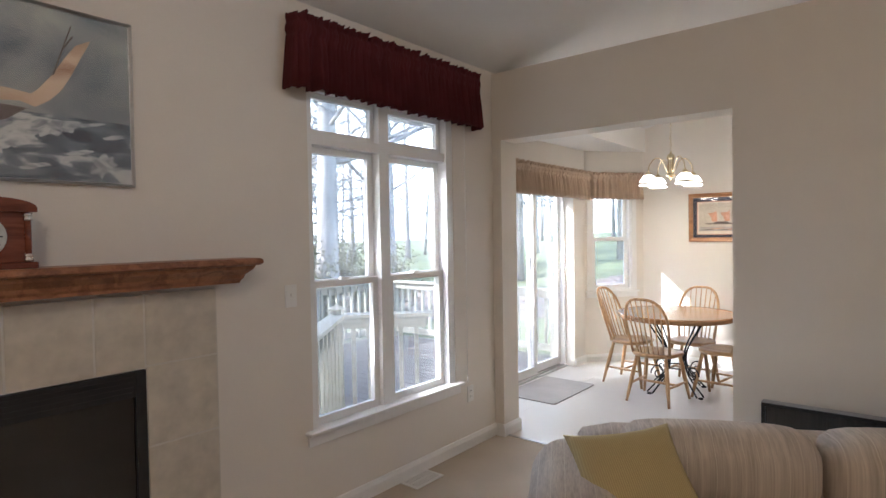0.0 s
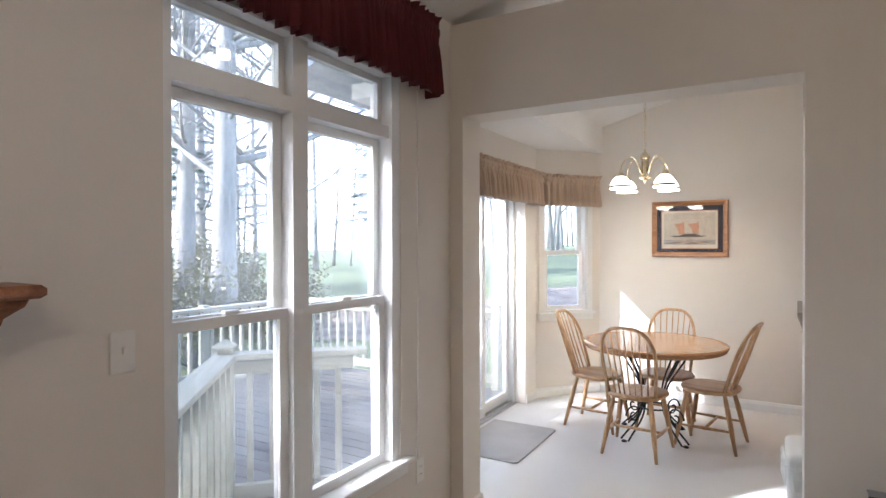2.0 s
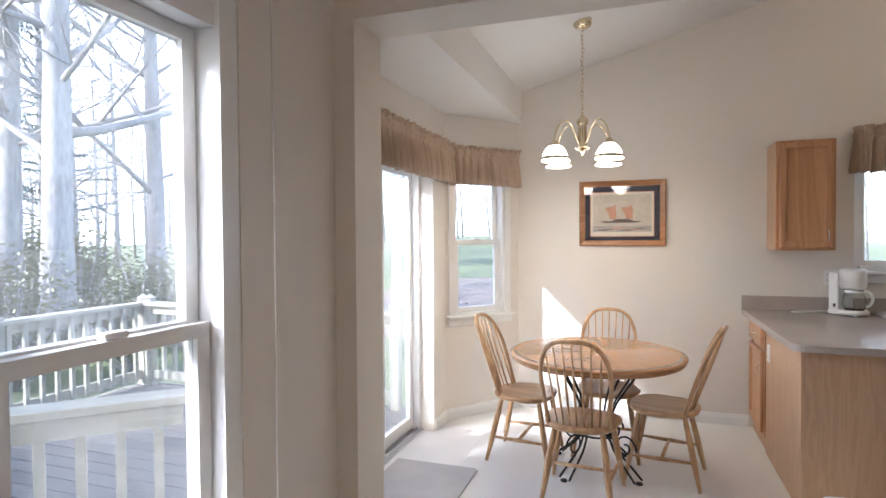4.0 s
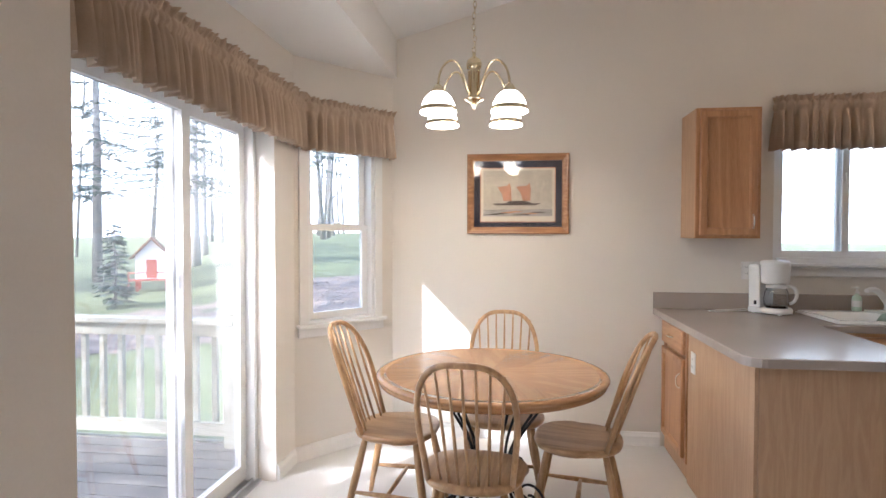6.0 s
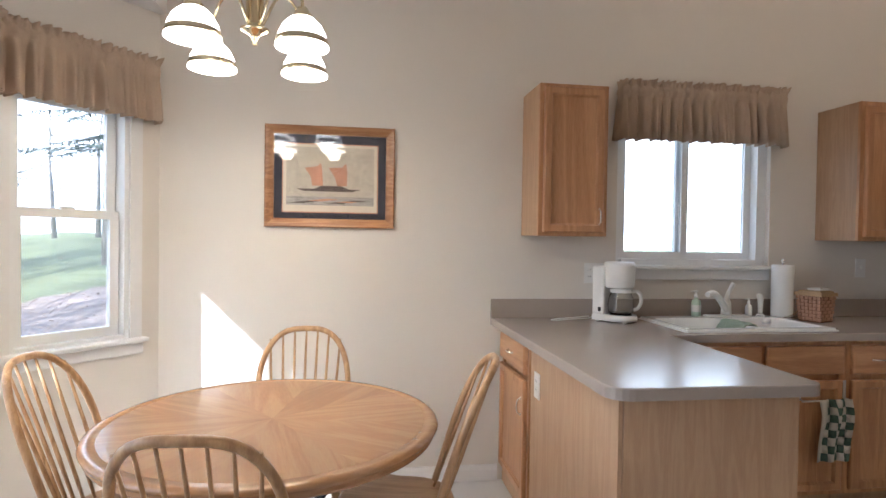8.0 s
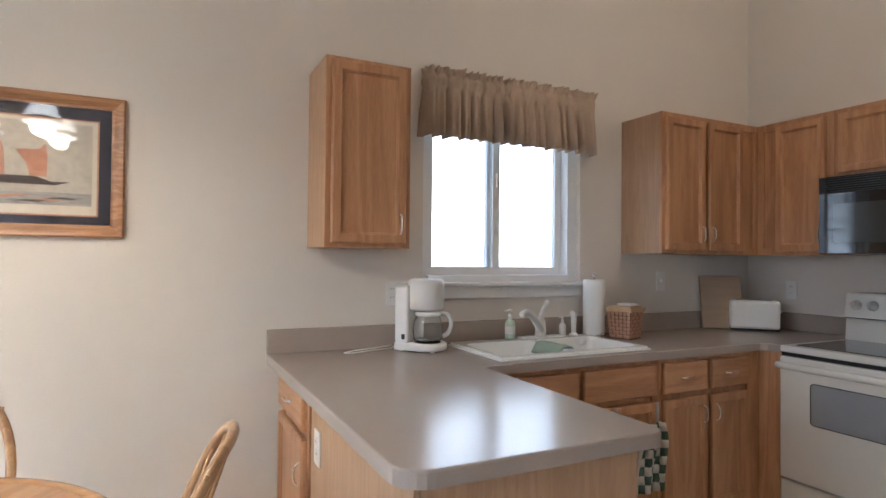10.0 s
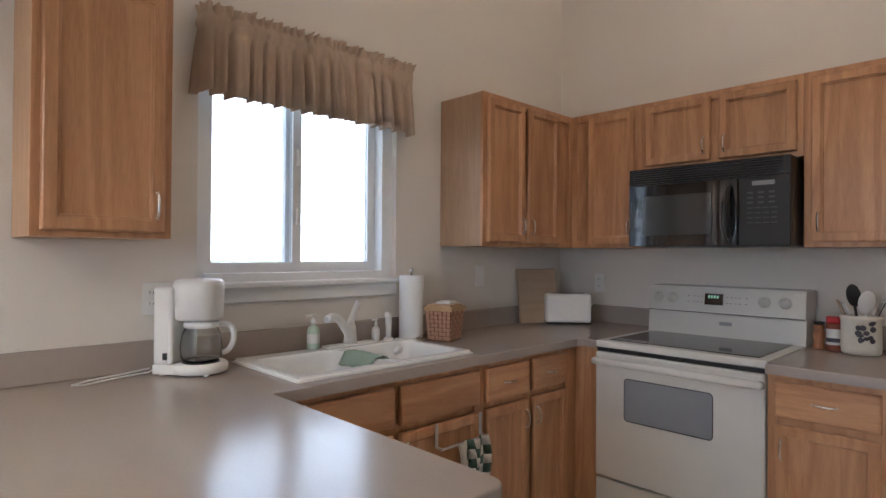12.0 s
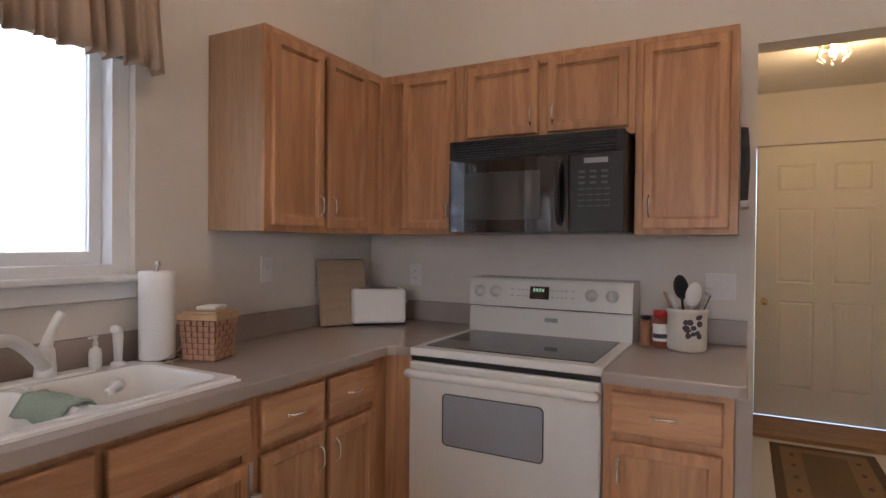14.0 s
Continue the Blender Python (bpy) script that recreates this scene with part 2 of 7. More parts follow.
# ---- mesh helpers ----
def bm_box(bm, x0, y0, z0, x1, y1, z1):
    r = bmesh.ops.create_cube(bm, size=1.0, matrix=Matrix.Translation(((x0 + x1) / 2, (y0 + y1) / 2, (z0 + z1) / 2)) @ Matrix.Diagonal((abs(x1 - x0), abs(y1 - y0), abs(z1 - z0), 1)))
    return r["verts"]


def box(x0, y0, z0, x1, y1, z1, bevel=0.0, seg=2):
    bm = bmesh.new()
    bm_box(bm, x0, y0, z0, x1, y1, z1)
    if bevel:
        bmesh.ops.bevel(bm, geom=bm.edges[:], offset=bevel, segments=seg, affect="EDGES", profile=0.5)
    return bm


def boxes(*list_of):
    bm = bmesh.new()
    for b in list_of:
        bm_box(bm, *b)
    return bm


def tube(points, r, seg=8, closed=False, bm=None, taper=None):
    """A round bar along a line of points; taper gives the radius at each point."""
    bm = bm or bmesh.new()
    pts = [Vector(p) for p in points]
    rings, n = [], len(pts)
    side = None
    for i, p in enumerate(pts):
        a = pts[(i - 1) % n] if (closed or i) else p
        b = pts[(i + 1) % n] if (closed or i < n - 1) else p
        d = (b - a).normalized()
        if side is None:
            side = d.orthogonal().normalized()
        else:
            side = (side - d * side.dot(d)).normalized()
        up = d.cross(side)
        rad = taper[i] if taper else r
        rings.append([bm.verts.new(p + rad * (math.cos(2 * math.pi * k / seg) * side + math.sin(2 * math.pi * k / seg) * up)) for k in range(seg)])
    for i in range(n if closed else n - 1):
        A, B = rings[i], rings[(i + 1) % n]
        if closed and i == n - 1:
            sh = min(range(seg), key=lambda s: (A[0].co - B[s].co).length)
            B = B[sh:] + B[:sh]
        for k in range(seg):
            f = bm.faces.new((A[k], A[(k + 1) % seg], B[(k + 1) % seg], B[k]))
            f.smooth = True
    if not closed:
        bm.faces.new(rings[0][::-1])
        bm.faces.new(rings[-1])
    return bm


def lathe(profile, seg=24, bm=None, at=(0, 0, 0), caps=True):
    """A turned solid from (radius, height) pairs."""
    bm = bm or bmesh.new()
    ax, ay, az = at
    rings = [[bm.verts.new((ax + r * math.cos(2 * math.pi * k / seg), ay + r * math.sin(2 * math.pi * k / seg), az + z)) for k in range(seg)] for r, z in profile]
    for A, B in zip(rings, rings[1:]):
        for k in range(seg):
            f = bm.faces.new((A[k], A[(k + 1) % seg], B[(k + 1) % seg], B[k]))
            f.smooth = True
    if caps:
        bm.faces.new(rings[0][::-1])
        bm.faces.new(rings[-1])
    return bm


def prism(poly, z0, z1, bm=None):
    """An upright slab over a plan outline."""
    bm = bm or bmesh.new()
    lo = [bm.verts.new((x, y, z0)) for x, y in poly]
    hi = [bm.verts.new((x, y, z1)) for x, y in poly]
    n = len(poly)
    for k in range(n):
        bm.faces.new((lo[k], lo[(k + 1) % n], hi[(k + 1) % n], hi[k]))
    bm.faces.new(lo[::-1])
    bm.faces.new(hi)
    bmesh.ops.recalc_face_normals(bm, faces=bm.faces[:])
    return bm


def bezier(p0, p1, p2, p3, n=10):
    out = []
    for i in range(n + 1):
        t = i / n
        out.append(Vector(p0) * (1 - t) ** 3 + Vector(p1) * 3 * t * (1 - t) ** 2 + Vector(p2) * 3 * t * t * (1 - t) + Vector(p3) * t ** 3)
    return out


def mesh_of(name, bm, material):
    me = bpy.data.meshes.new(name)
    bm.to_mesh(me)
    bm.free()
    me.materials.append(material)
    return me


def soften(bm, angle=0.7):
    for f in bm.faces:
        f.smooth = True
    for e in bm.edges:
        if len(e.link_faces) == 2 and e.calc_face_angle() > angle:
            e.smooth = False
    return bm


def part(name, bm, material, parent, label=""):
    """One mesh object under a thing or under a part, in the thing's own coordinates."""
    ob = new(name, mesh_of(name, bm, material))
    ob.parent = parent
    if label:
        tagged(ob, label)
    return ob


def thing(name, label, category, m=None, group="", kind=""):
    ob = new(name)
    ob.empty_display_size = 0.1
    if m is not None:
        ob.matrix_basis = m
    return tagged(ob, label, category, group, kind)


def solid(name, bm, material, label, category, m=None, group=""):
    ob = new(name, mesh_of(name, bm, material))
    if m is not None:
        ob.matrix_basis = m
    return tagged(ob, label, category, group)


def structure(name, bm, material, label, category):
    return tagged(new(name, mesh_of(name, bm, material)), label, category, "", "structure")


def turned(x, y, z, yaw):
    return pose(x, y, z, 0, 0, yaw)


def pane(name, bm, parent, label="", glass=None):
    ob = part(name, bm, glass or GLASS, parent, label)
    ob.visible_shadow = False
    return ob


# ---- structure ----
EAST, SOUTH, HALL_X, HALL_Y = 3.7, -3.2, 4.72, 5.52
WIN_Y0, WIN_Y1, WIN_Z0, WIN_Z1 = 2.45, 3.67, 0.475, 2.335
o = 0.14
structure("wall_west", boxes((XL - o, SOUTH, -0.1, XL, WIN_Y0, 2.80), (XL - o, WIN_Y1, -0.1, XL, YP + PT, 2.80),
                             (XL - o, WIN_Y0, -0.1, XL, WIN_Y1, WIN_Z0), (XL - o, WIN_Y0, WIN_Z1, XL, WIN_Y1, 2.80)),
          WALL, "cream painted living room wall with a tall window", "wall")
structure("wall_partition", boxes((XL, YP, 0, OPEN_X0, YP + PT, 2.72), (OPEN_X1, YP, 0, HALL_X, YP + PT, 2.72), (OPEN_X0, YP, OPEN_Z, OPEN_X1, YP + PT, 2.72)),
          WALL, "painted partition with a wide opening, open above", "wall")
SL_Y0, SL_Y1, SL_Z = 4.70, 6.505, 2.04
structure("wall_bay_west", boxes((XB - o, 4.50, -0.1, XB, SL_Y0, BAY_Z), (XB - o, SL_Y1, -0.1, XB, 6.78, BAY_Z), (XB - o, SL_Y0, SL_Z, XB, SL_Y1, BAY_Z)),
          WALL, "cream bay wall around the sliding glass door", "wall")
structure("wall_bay_south", prism([(XB, 4.50), (XL, YP + PT), (XL - o, YP + PT), (XB - o, 4.42)], -0.1, BAY_Z), WALL, "plain cream angled wall of the bay", "wall")
BAY_M = pose(XB, 6.78, 0, 0, 0, 50.4)
BAY_L, BW0, BW1, BWZ0, BWZ1 = 0.753, 0.085, 0.600, 0.835, 1.99
bm = boxes((0, 0, -0.1, BW0, o, BAY_Z), (BW1, 0, -0.1, BAY_L, o, BAY_Z), (BW0, 0, -0.1, BW1, o, BWZ0), (BW0, 0, BWZ1, BW1, o, BAY_Z))
bm.transform(BAY_M)
structure("wall_bay_north", bm, WALL, "cream angled bay wall with a narrow window", "wall")
KW0, KW1, KWZ0, KWZ1 = -0.018, 0.955, 1.205, 2.10
structure("wall_north", boxes((-2.60, YB, -0.1, KW0, YB + o, 3.9), (KW1, YB, -0.1, EAST, YB + o, 4.6), (KW0, YB, -0.1, KW1, YB + o, KWZ0), (KW0, YB, KWZ1, KW1, YB + o, 3.9)),
          WALL, "cream painted dining and kitchen back wall", "wall")
structure("wall_east", boxes((XR, 5.425, 0, XR + 0.14, YB, 4.3), (XR, YP + PT, 2.17, XR + 0.14, 5.425, 4.3)), WALL, "cream kitchen wall behind the range", "wall")
structure("wall_hall_north", boxes((XR + 0.14, HALL_Y, 0, HALL_X + o, HALL_Y + o, 2.6)), WALL, "plain painted side wall of the hall", "wall")
DY0, DY1, DZ0, DZ1 = 4.50, 5.39, 0.03, 2.10
structure("wall_hall_end", boxes((HALL_X, DY1, 0, HALL_X + o, HALL_Y, 2.6), (HALL_X, YP + PT, 0, HALL_X + o, DY0, 2.6), (HALL_X, DY0, DZ1, HALL_X + o, DY1, 2.6)),
          WALL, "painted end wall of the hall around a door", "wall")
structure("wall_living_south", boxes((XL - o, SOUTH - o, 0, EAST + o, SOUTH, 4.7)), WALL, "plain cream living room wall", "wall")
structure("wall_living_east", boxes((EAST, SOUTH, 0, EAST + o, YP, 4.7)), WALL, "plain cream living room wall", "wall")
structure("wall_gable", boxes((XR + 0.14, YB - 1.9, 2.6, EAST, YB, 4.7), (HALL_X, YP, 2.72, HALL_X + 0.1, YP + 0.1, 2.8)), WALL, "plain wall above the hall", "wall")

bm = bmesh.new()
poly = [(XL - 0.6, vault(XL - 0.6)), (EAST + 0.3, vault(EAST + 0.3)), (EAST + 0.3, vault(EAST + 0.3) + 0.14), (XL - 0.6, vault(XL - 0.6) + 0.14)]
a = [bm.verts.new((x, SOUTH - 0.3, z)) for x, z in poly]
b = [bm.verts.new((x, YB + 0.45, z)) for x, z in poly]
for k in range(4):
    bm.faces.new((a[k], a[(k + 1) % 4], b[(k + 1) % 4], b[k]))
bm.faces.new(a[::-1])
bm.faces.new(b)
bmesh.ops.recalc_face_normals(bm, faces=bm.faces[:])
structure("ceiling", bm, CEIL, "white sloping ceiling over living room and kitchen", "ceiling")
bm = bmesh.new()
poly = [(XB - 0.35, BAY_Z), (XL, BAY_Z), (XL, 2.85), (XL - 0.12, 2.85), (XL - 0.12, BAY_Z + 0.1), (XB - 0.35, BAY_Z + 0.1)]
a = [bm.verts.new((x, YP + PT, z)) for x, z in poly]
b = [bm.verts.new((x, YB + 0.10, z)) for x, z in poly]
for k in range(6):
    bm.faces.new((a[k], a[(k + 1) % 6], b[(k + 1) % 6], b[k]))
bm.faces.new(a[::-1])
bm.faces.new(b)
bmesh.ops.recalc_face_normals(bm, faces=bm.faces[:])
structure("ceiling_bay", bm, CEIL, "low flat ceiling of the bay with its header", "ceiling")
structure("ceiling_hall", boxes((XR + 0.14, YP + PT, 2.50, HALL_X + o, HALL_Y + o, 2.6)), CEIL, "flat white hall ceiling", "ceiling")
structure("floor_living", boxes((XL, SOUTH, -0.1, EAST, YP + 0.03, 0.0)), CARPET, "beige carpet of the living room", "floor")
structure("floor_kitchen", boxes((XL - 0.13, YP + 0.045, -0.1, XR + 0.14, YB, 0.0)), FLOORV, "pale sheet vinyl floor of dining area and kitchen", "floor")
structure("floor_bay", prism([(XB - o, 4.42), (-2.601, YP + 0.12), (-2.601, YB), (-2.62, YB), (XB - o, 6.82)], -0.1, 0.0), FLOORV, "pale sheet vinyl floor of the bay", "floor")
structure("floor_hall", boxes((XR + 0.14, YP + 0.045, -0.1, HALL_X + o, HALL_Y, 0.0)), FLOORV, "pale sheet vinyl floor of the hall", "floor")
structure("threshold", box(OPEN_X0, YP + 0.026, -0.01, OPEN_X1, YP + 0.052, 0.006, 0.002), SILVER, "metal strip between carpet and vinyl", "threshold")


def base_run(name, p0, p1, label="white painted baseboard"):
    """A skirting board with a stepped top; it lies to the right of the way from p0 to p1."""
    d = Vector((p1[0] - p0[0], p1[1] - p0[1], 0))
    ln = d.length
    bm = bmesh.new()
    prof = [(0, 0), (-0.016, 0), (-0.016, 0.062), (-0.011, 0.074), (-0.007, 0.086), (0, 0.09)]
    A = [bm.verts.new((0, y, z)) for y, z in prof]
    B = [bm.verts.new((ln, y, z)) for y, z in prof]
    for k in range(len(prof)):
        bm.faces.new((A[k], A[(k + 1) % len(prof)], B[(k + 1) % len(prof)], B[k]))
    bm.faces.new(A[::-1])
    bm.faces.new(B)
    bmesh.ops.recalc_face_normals(bm, faces=bm.faces[:])
    bm.transform(pose(p0[0], p0[1], 0, 0, 0, math.degrees(math.atan2(d.y, d.x))))
    return structure(name, bm, TRIM, label, "baseboard")


base_run("baseboard", (XL, 1.95), (XL, YP))
base_run("baseboard", (XL + 0.016, YP), (OPEN_X0, YP))
base_run("baseboard", (OPEN_X0, YP - 0.016), (OPEN_X0, YP + PT + 0.016))
base_run("baseboard", (OPEN_X1, YP + PT + 0.016), (OPEN_X1, YP - 0.016))
base_run("baseboard", (OPEN_X1, YP), (EAST, YP))
base_run("baseboard", (XB, SL_Y1 + 0.01), (XB, 6.775))
base_run("baseboard", (XB + 0.004, 6.784), (-2.505, 7.352))
base_run("baseboard", (-2.49, YB), (-0.70, YB))


# ---- windows ----
def dh_unit(parent, x0, x1, z0, zm, z1, y=0.045):
    """A double-hung unit: two sashes, each with its pane, and a lock on the meeting rail."""
    s = 0.042
    for nm, a, b, yy in (("lower_sash", z0, zm + 0.018, y), ("upper_sash", zm - 0.018, z1, y + 0.034)):
        bm = boxes((x0, yy, a, x0 + s, yy + 0.032, b), (x1 - s, yy, a, x1, yy + 0.032, b), (x0 + s, yy, a, x1 - s, yy + 0.032, a + s), (x0 + s, yy, b - 0.036, x1 - s, yy + 0.032, b))
        sash = part(nm, bm, VINYL, parent)
        pane("glass_pane", boxes((x0 + s, yy + 0.014, a + s, x1 - s, yy + 0.018, b - 0.036)), sash, glass=VEILED)
        if nm == "lower_sash":
            lock = box((x0 + x1) / 2 - 0.03, y + 0.004, zm + 0.019, (x0 + x1) / 2 + 0.03, y + 0.03, zm + 0.034, 0.004)
            part("sash_lock", lock, WHITEP, sash)


def stool(parent, x0, x1, z, drop=0.06):
    part("window_sill", box(x0, -0.05, z - 0.022, x1, 0.043, z, 0.006), TRIM, parent)
    part("apron", box(x0 + 0.012, -0.018, z - 0.022 - drop, x1 - 0.012, 0.0, z - 0.023, 0.004), TRIM, parent)


W1 = thing("window_1", "white twin double-hung window with two transom lights", "window", pose(XL, WIN_Y0, 0, 0, 0, 90), kind="structure")
w = WIN_Y1 - WIN_Y0
ZT = 2.045
mid = w / 2 - 0.03
part("window_frame", boxes((0, 0.004, WIN_Z0, 0.03, 0.13, WIN_Z1), (w - 0.065, 0.004, WIN_Z0, w, 0.13, WIN_Z1), (0.03, 0.004, WIN_Z0, w - 0.065, 0.13, WIN_Z0 + 0.022),
                           (0.03, 0.004, WIN_Z1 - 0.03, w - 0.065, 0.13, WIN_Z1), (mid - 0.04, 0.02, WIN_Z0 + 0.022, mid + 0.04, 0.13, WIN_Z1 - 0.03),
                           (0.03, 0.02, ZT - 0.028, mid - 0.04, 0.13, ZT + 0.028), (mid + 0.04, 0.02, ZT - 0.028, w - 0.065, 0.13, ZT + 0.028)), VINYL, W1)
for x0, x1 in ((0.034, mid - 0.044), (mid + 0.044, w - 0.069)):
    dh_unit(W1, x0, x1, WIN_Z0 + 0.024, 1.262, ZT - 0.03)
    a, b = ZT + 0.03, WIN_Z1 - 0.032
    tr = part("transom_sash", boxes((x0, 0.06, a, x0 + 0.03, 0.10, b), (x1 - 0.03, 0.06, a, x1, 0.10, b), (x0 + 0.03, 0.06, a, x1 - 0.03, 0.10, a + 0.03), (x0 + 0.03, 0.06, b - 0.03, x1 - 0.03, 0.10, b)), VINYL, W1)
    pane("glass_pane", boxes((x0 + 0.03, 0.078, a + 0.03, x1 - 0.03, 0.082, b - 0.03)), tr, glass=VEILED)
stool(W1, -0.05, w + 0.05, WIN_Z0 + 0.0265)

W2 = thing("window_2", "narrow white double-hung window in the bay", "window", BAY_M, kind="structure")
part("window_frame", boxes((BW0, 0.004, BWZ0, BW0 + 0.025, 0.13, BWZ1), (BW1 - 0.025, 0.004, BWZ0, BW1, 0.13, BWZ1), (BW0 + 0.025, 0.004, BWZ0, BW1 - 0.025, 0.13, BWZ0 + 0.02), (BW0 + 0.025, 0.004, BWZ1 - 0.025, BW1 - 0.025, 0.13, BWZ1)), VINYL, W2)
part("casing", boxes((BW0 - 0.055, -0.014, BWZ0 - 0.0, BW0 + 0.004, 0.0, BWZ1 + 0.055), (BW1 - 0.004, -0.014, BWZ0, BW1 + 0.055, 0.0, BWZ1 + 0.055)), TRIM, W2)
dh_unit(W2, BW0 + 0.028, BW1 - 0.028, BWZ0 + 0.022, 1.437, BWZ1 - 0.027)
stool(W2, BW0 - 0.075, BW1 + 0.075, BWZ0 + 0.004)

W3 = thing("window_3", "white sliding window over the kitchen sink", "window", pose(0, YB, 0), kind="structure")
part("window_frame", boxes((KW0, 0.035, KWZ0, KW0 + 0.035, 0.13, KWZ1), (KW1 - 0.060, 0.035, KWZ0, KW1, 0.13, KWZ1), (KW0 + 0.035, 0.002, KWZ0, KW1 - 0.060, 0.13, KWZ0 + 0.045), (KW0 + 0.035, 0.035, KWZ1 - 0.03, KW1 - 0.060, 0.13, KWZ1)), VINYL, W3)
KM = 0.43
for nm, x0, x1, yy in (("sliding_sash", KW0 + 0.036, KM + 0.03, 0.060), ("fixed_sash", KM - 0.03, KW1 - 0.061, 0.095)):
    a, b, s = KWZ0 + 0.046, KWZ1 - 0.032, 0.042
    sash = part(nm, boxes((x0, yy, a, x0 + s, yy + 0.03, b), (x1 - s, yy, a, x1, yy + 0.03, b), (x0 + s, yy, a, x1 - s, yy + 0.03, a + s), (x0 + s, yy, b - s, x1 - s, yy + 0.03, b)), VINYL, W3)
    pane("glass_pane", boxes((x0 + s, yy + 0.013, a + s, x1 - s, yy + 0.017, b - s)), sash, glass=VEILED)
    if nm == "sliding_sash":
        part("sash_lock", box(x1 - 0.026, yy - 0.014, 1.46, x1 - 0.010, yy, 1.53, 0.003), WHITEP, sash)
        part("sash_lock", box(x1 - 0.026, yy - 0.014, 1.72, x1 - 0.010, yy, 1.79, 0.003), WHITEP, sash)
stool(W3, KW0 - 0.015, KW1 + 0.008, KWZ0 + 0.012, 0.062)

D1 = thing("door_1", "white sliding glass door to the deck, closed", "door", pose(XB, SL_Y0, 0, 0, 0, 90), kind="structure")
w = SL_Y1 - SL_Y0
part("door_frame", boxes((0, 0.11, 0, 0.035, 0.21, SL_Z), (w - 0.035, 0.11, 0, w, 0.21, SL_Z), (0.035, 0.11, SL_Z - 0.035, w - 0.035, 0.21, SL_Z)), VINYL, D1)
part("door_track", boxes((0.0, 0.085, -0.01, w, 0.21, 0.012), (0.035, 0.12, 0.012, w - 0.035, 0.13, 0.028), (0.035, 0.17, 0.012, w - 0.035, 0.18, 0.028)), SILVER, D1, "metal sill track")
DM = 5.835 - SL_Y0
for nm, x0, x1, yy in (("sliding_panel", 0.036, DM + 0.035, 0.115), ("fixed_panel", DM - 0.035, w - 0.036, 0.160)):
    s, a, b = 0.062, 0.03, SL_Z - 0.037
    pn = part(nm, boxes((x0, yy, a, x0 + s, yy + 0.036, b), (x1 - s, yy, a, x1, yy + 0.036, b), (x0 + s, yy, a, x1 - s, yy + 0.036, a + 0.085), (x0 + s, yy, b - s, x1 - s, yy + 0.036, b)), VINYL, D1)
    pane("glass_pane", boxes((x0 + s, yy + 0.016, a + 0.085, x1 - s, yy + 0.020, b - s)), pn, glass=VEILED)
    if nm == "sliding_panel":
        part("handle", box(x0 + 0.02, yy - 0.04, 0.93, x0 + 0.05, yy, 1.18, 0.008), OAKZ, pn, "oak pull handle")

D2 = thing("door_2", "cream six-panel hall door with brass knob, closed", "door", pose(HALL_X, DY0, 0, 0, 0, -90), kind="structure")
# local x runs towards -y here; the leaf spans x from -(DY1 - DY0) to 0
lw = DY1 - DY0
part("leaf", box(-lw + 0.004, 0.03, DZ0, -0.004, 0.07, DZ1 - 0.004, 0.002), DOORW, D2)
for cx in (-lw * 0.70, -lw * 0.30):
    for za, zb in ((0.25, 0.92), (1.05, 1.62), (1.74, 1.95)):
        bm = box(cx - lw * 0.14, 0.022, za, cx + lw * 0.14, 0.032, zb)
        front = [f for f in bm.faces if f.normal.y < -0.9]
        bmesh.ops.inset_region(bm, faces=front, thickness=0.02, depth=-0.006)
        bmesh.ops.inset_region(bm, faces=front, thickness=0.02, depth=0.006)
        part("door_panel", bm, DOORW, D2)
part("door_frame", boxes((-lw - 0.006, 0.0, 0, -lw + 0.0, 0.1, DZ1), (0, 0, 0, 0.006, 0.1, DZ1)), DOORW, D2)
bm = lathe([(0.026, 0), (0.026, 0.006), (0.01, 0.012), (0.01, 0.03), (0.024, 0.04), (0.027, 0.055), (0.018, 0.066), (0.003, 0.069)], 16)
bm.transform(pose(-lw + 0.065, 0.03, 0.905, 90, 0, 0))
part("door_knob", bm, BRASS, D2, "polished brass knob")


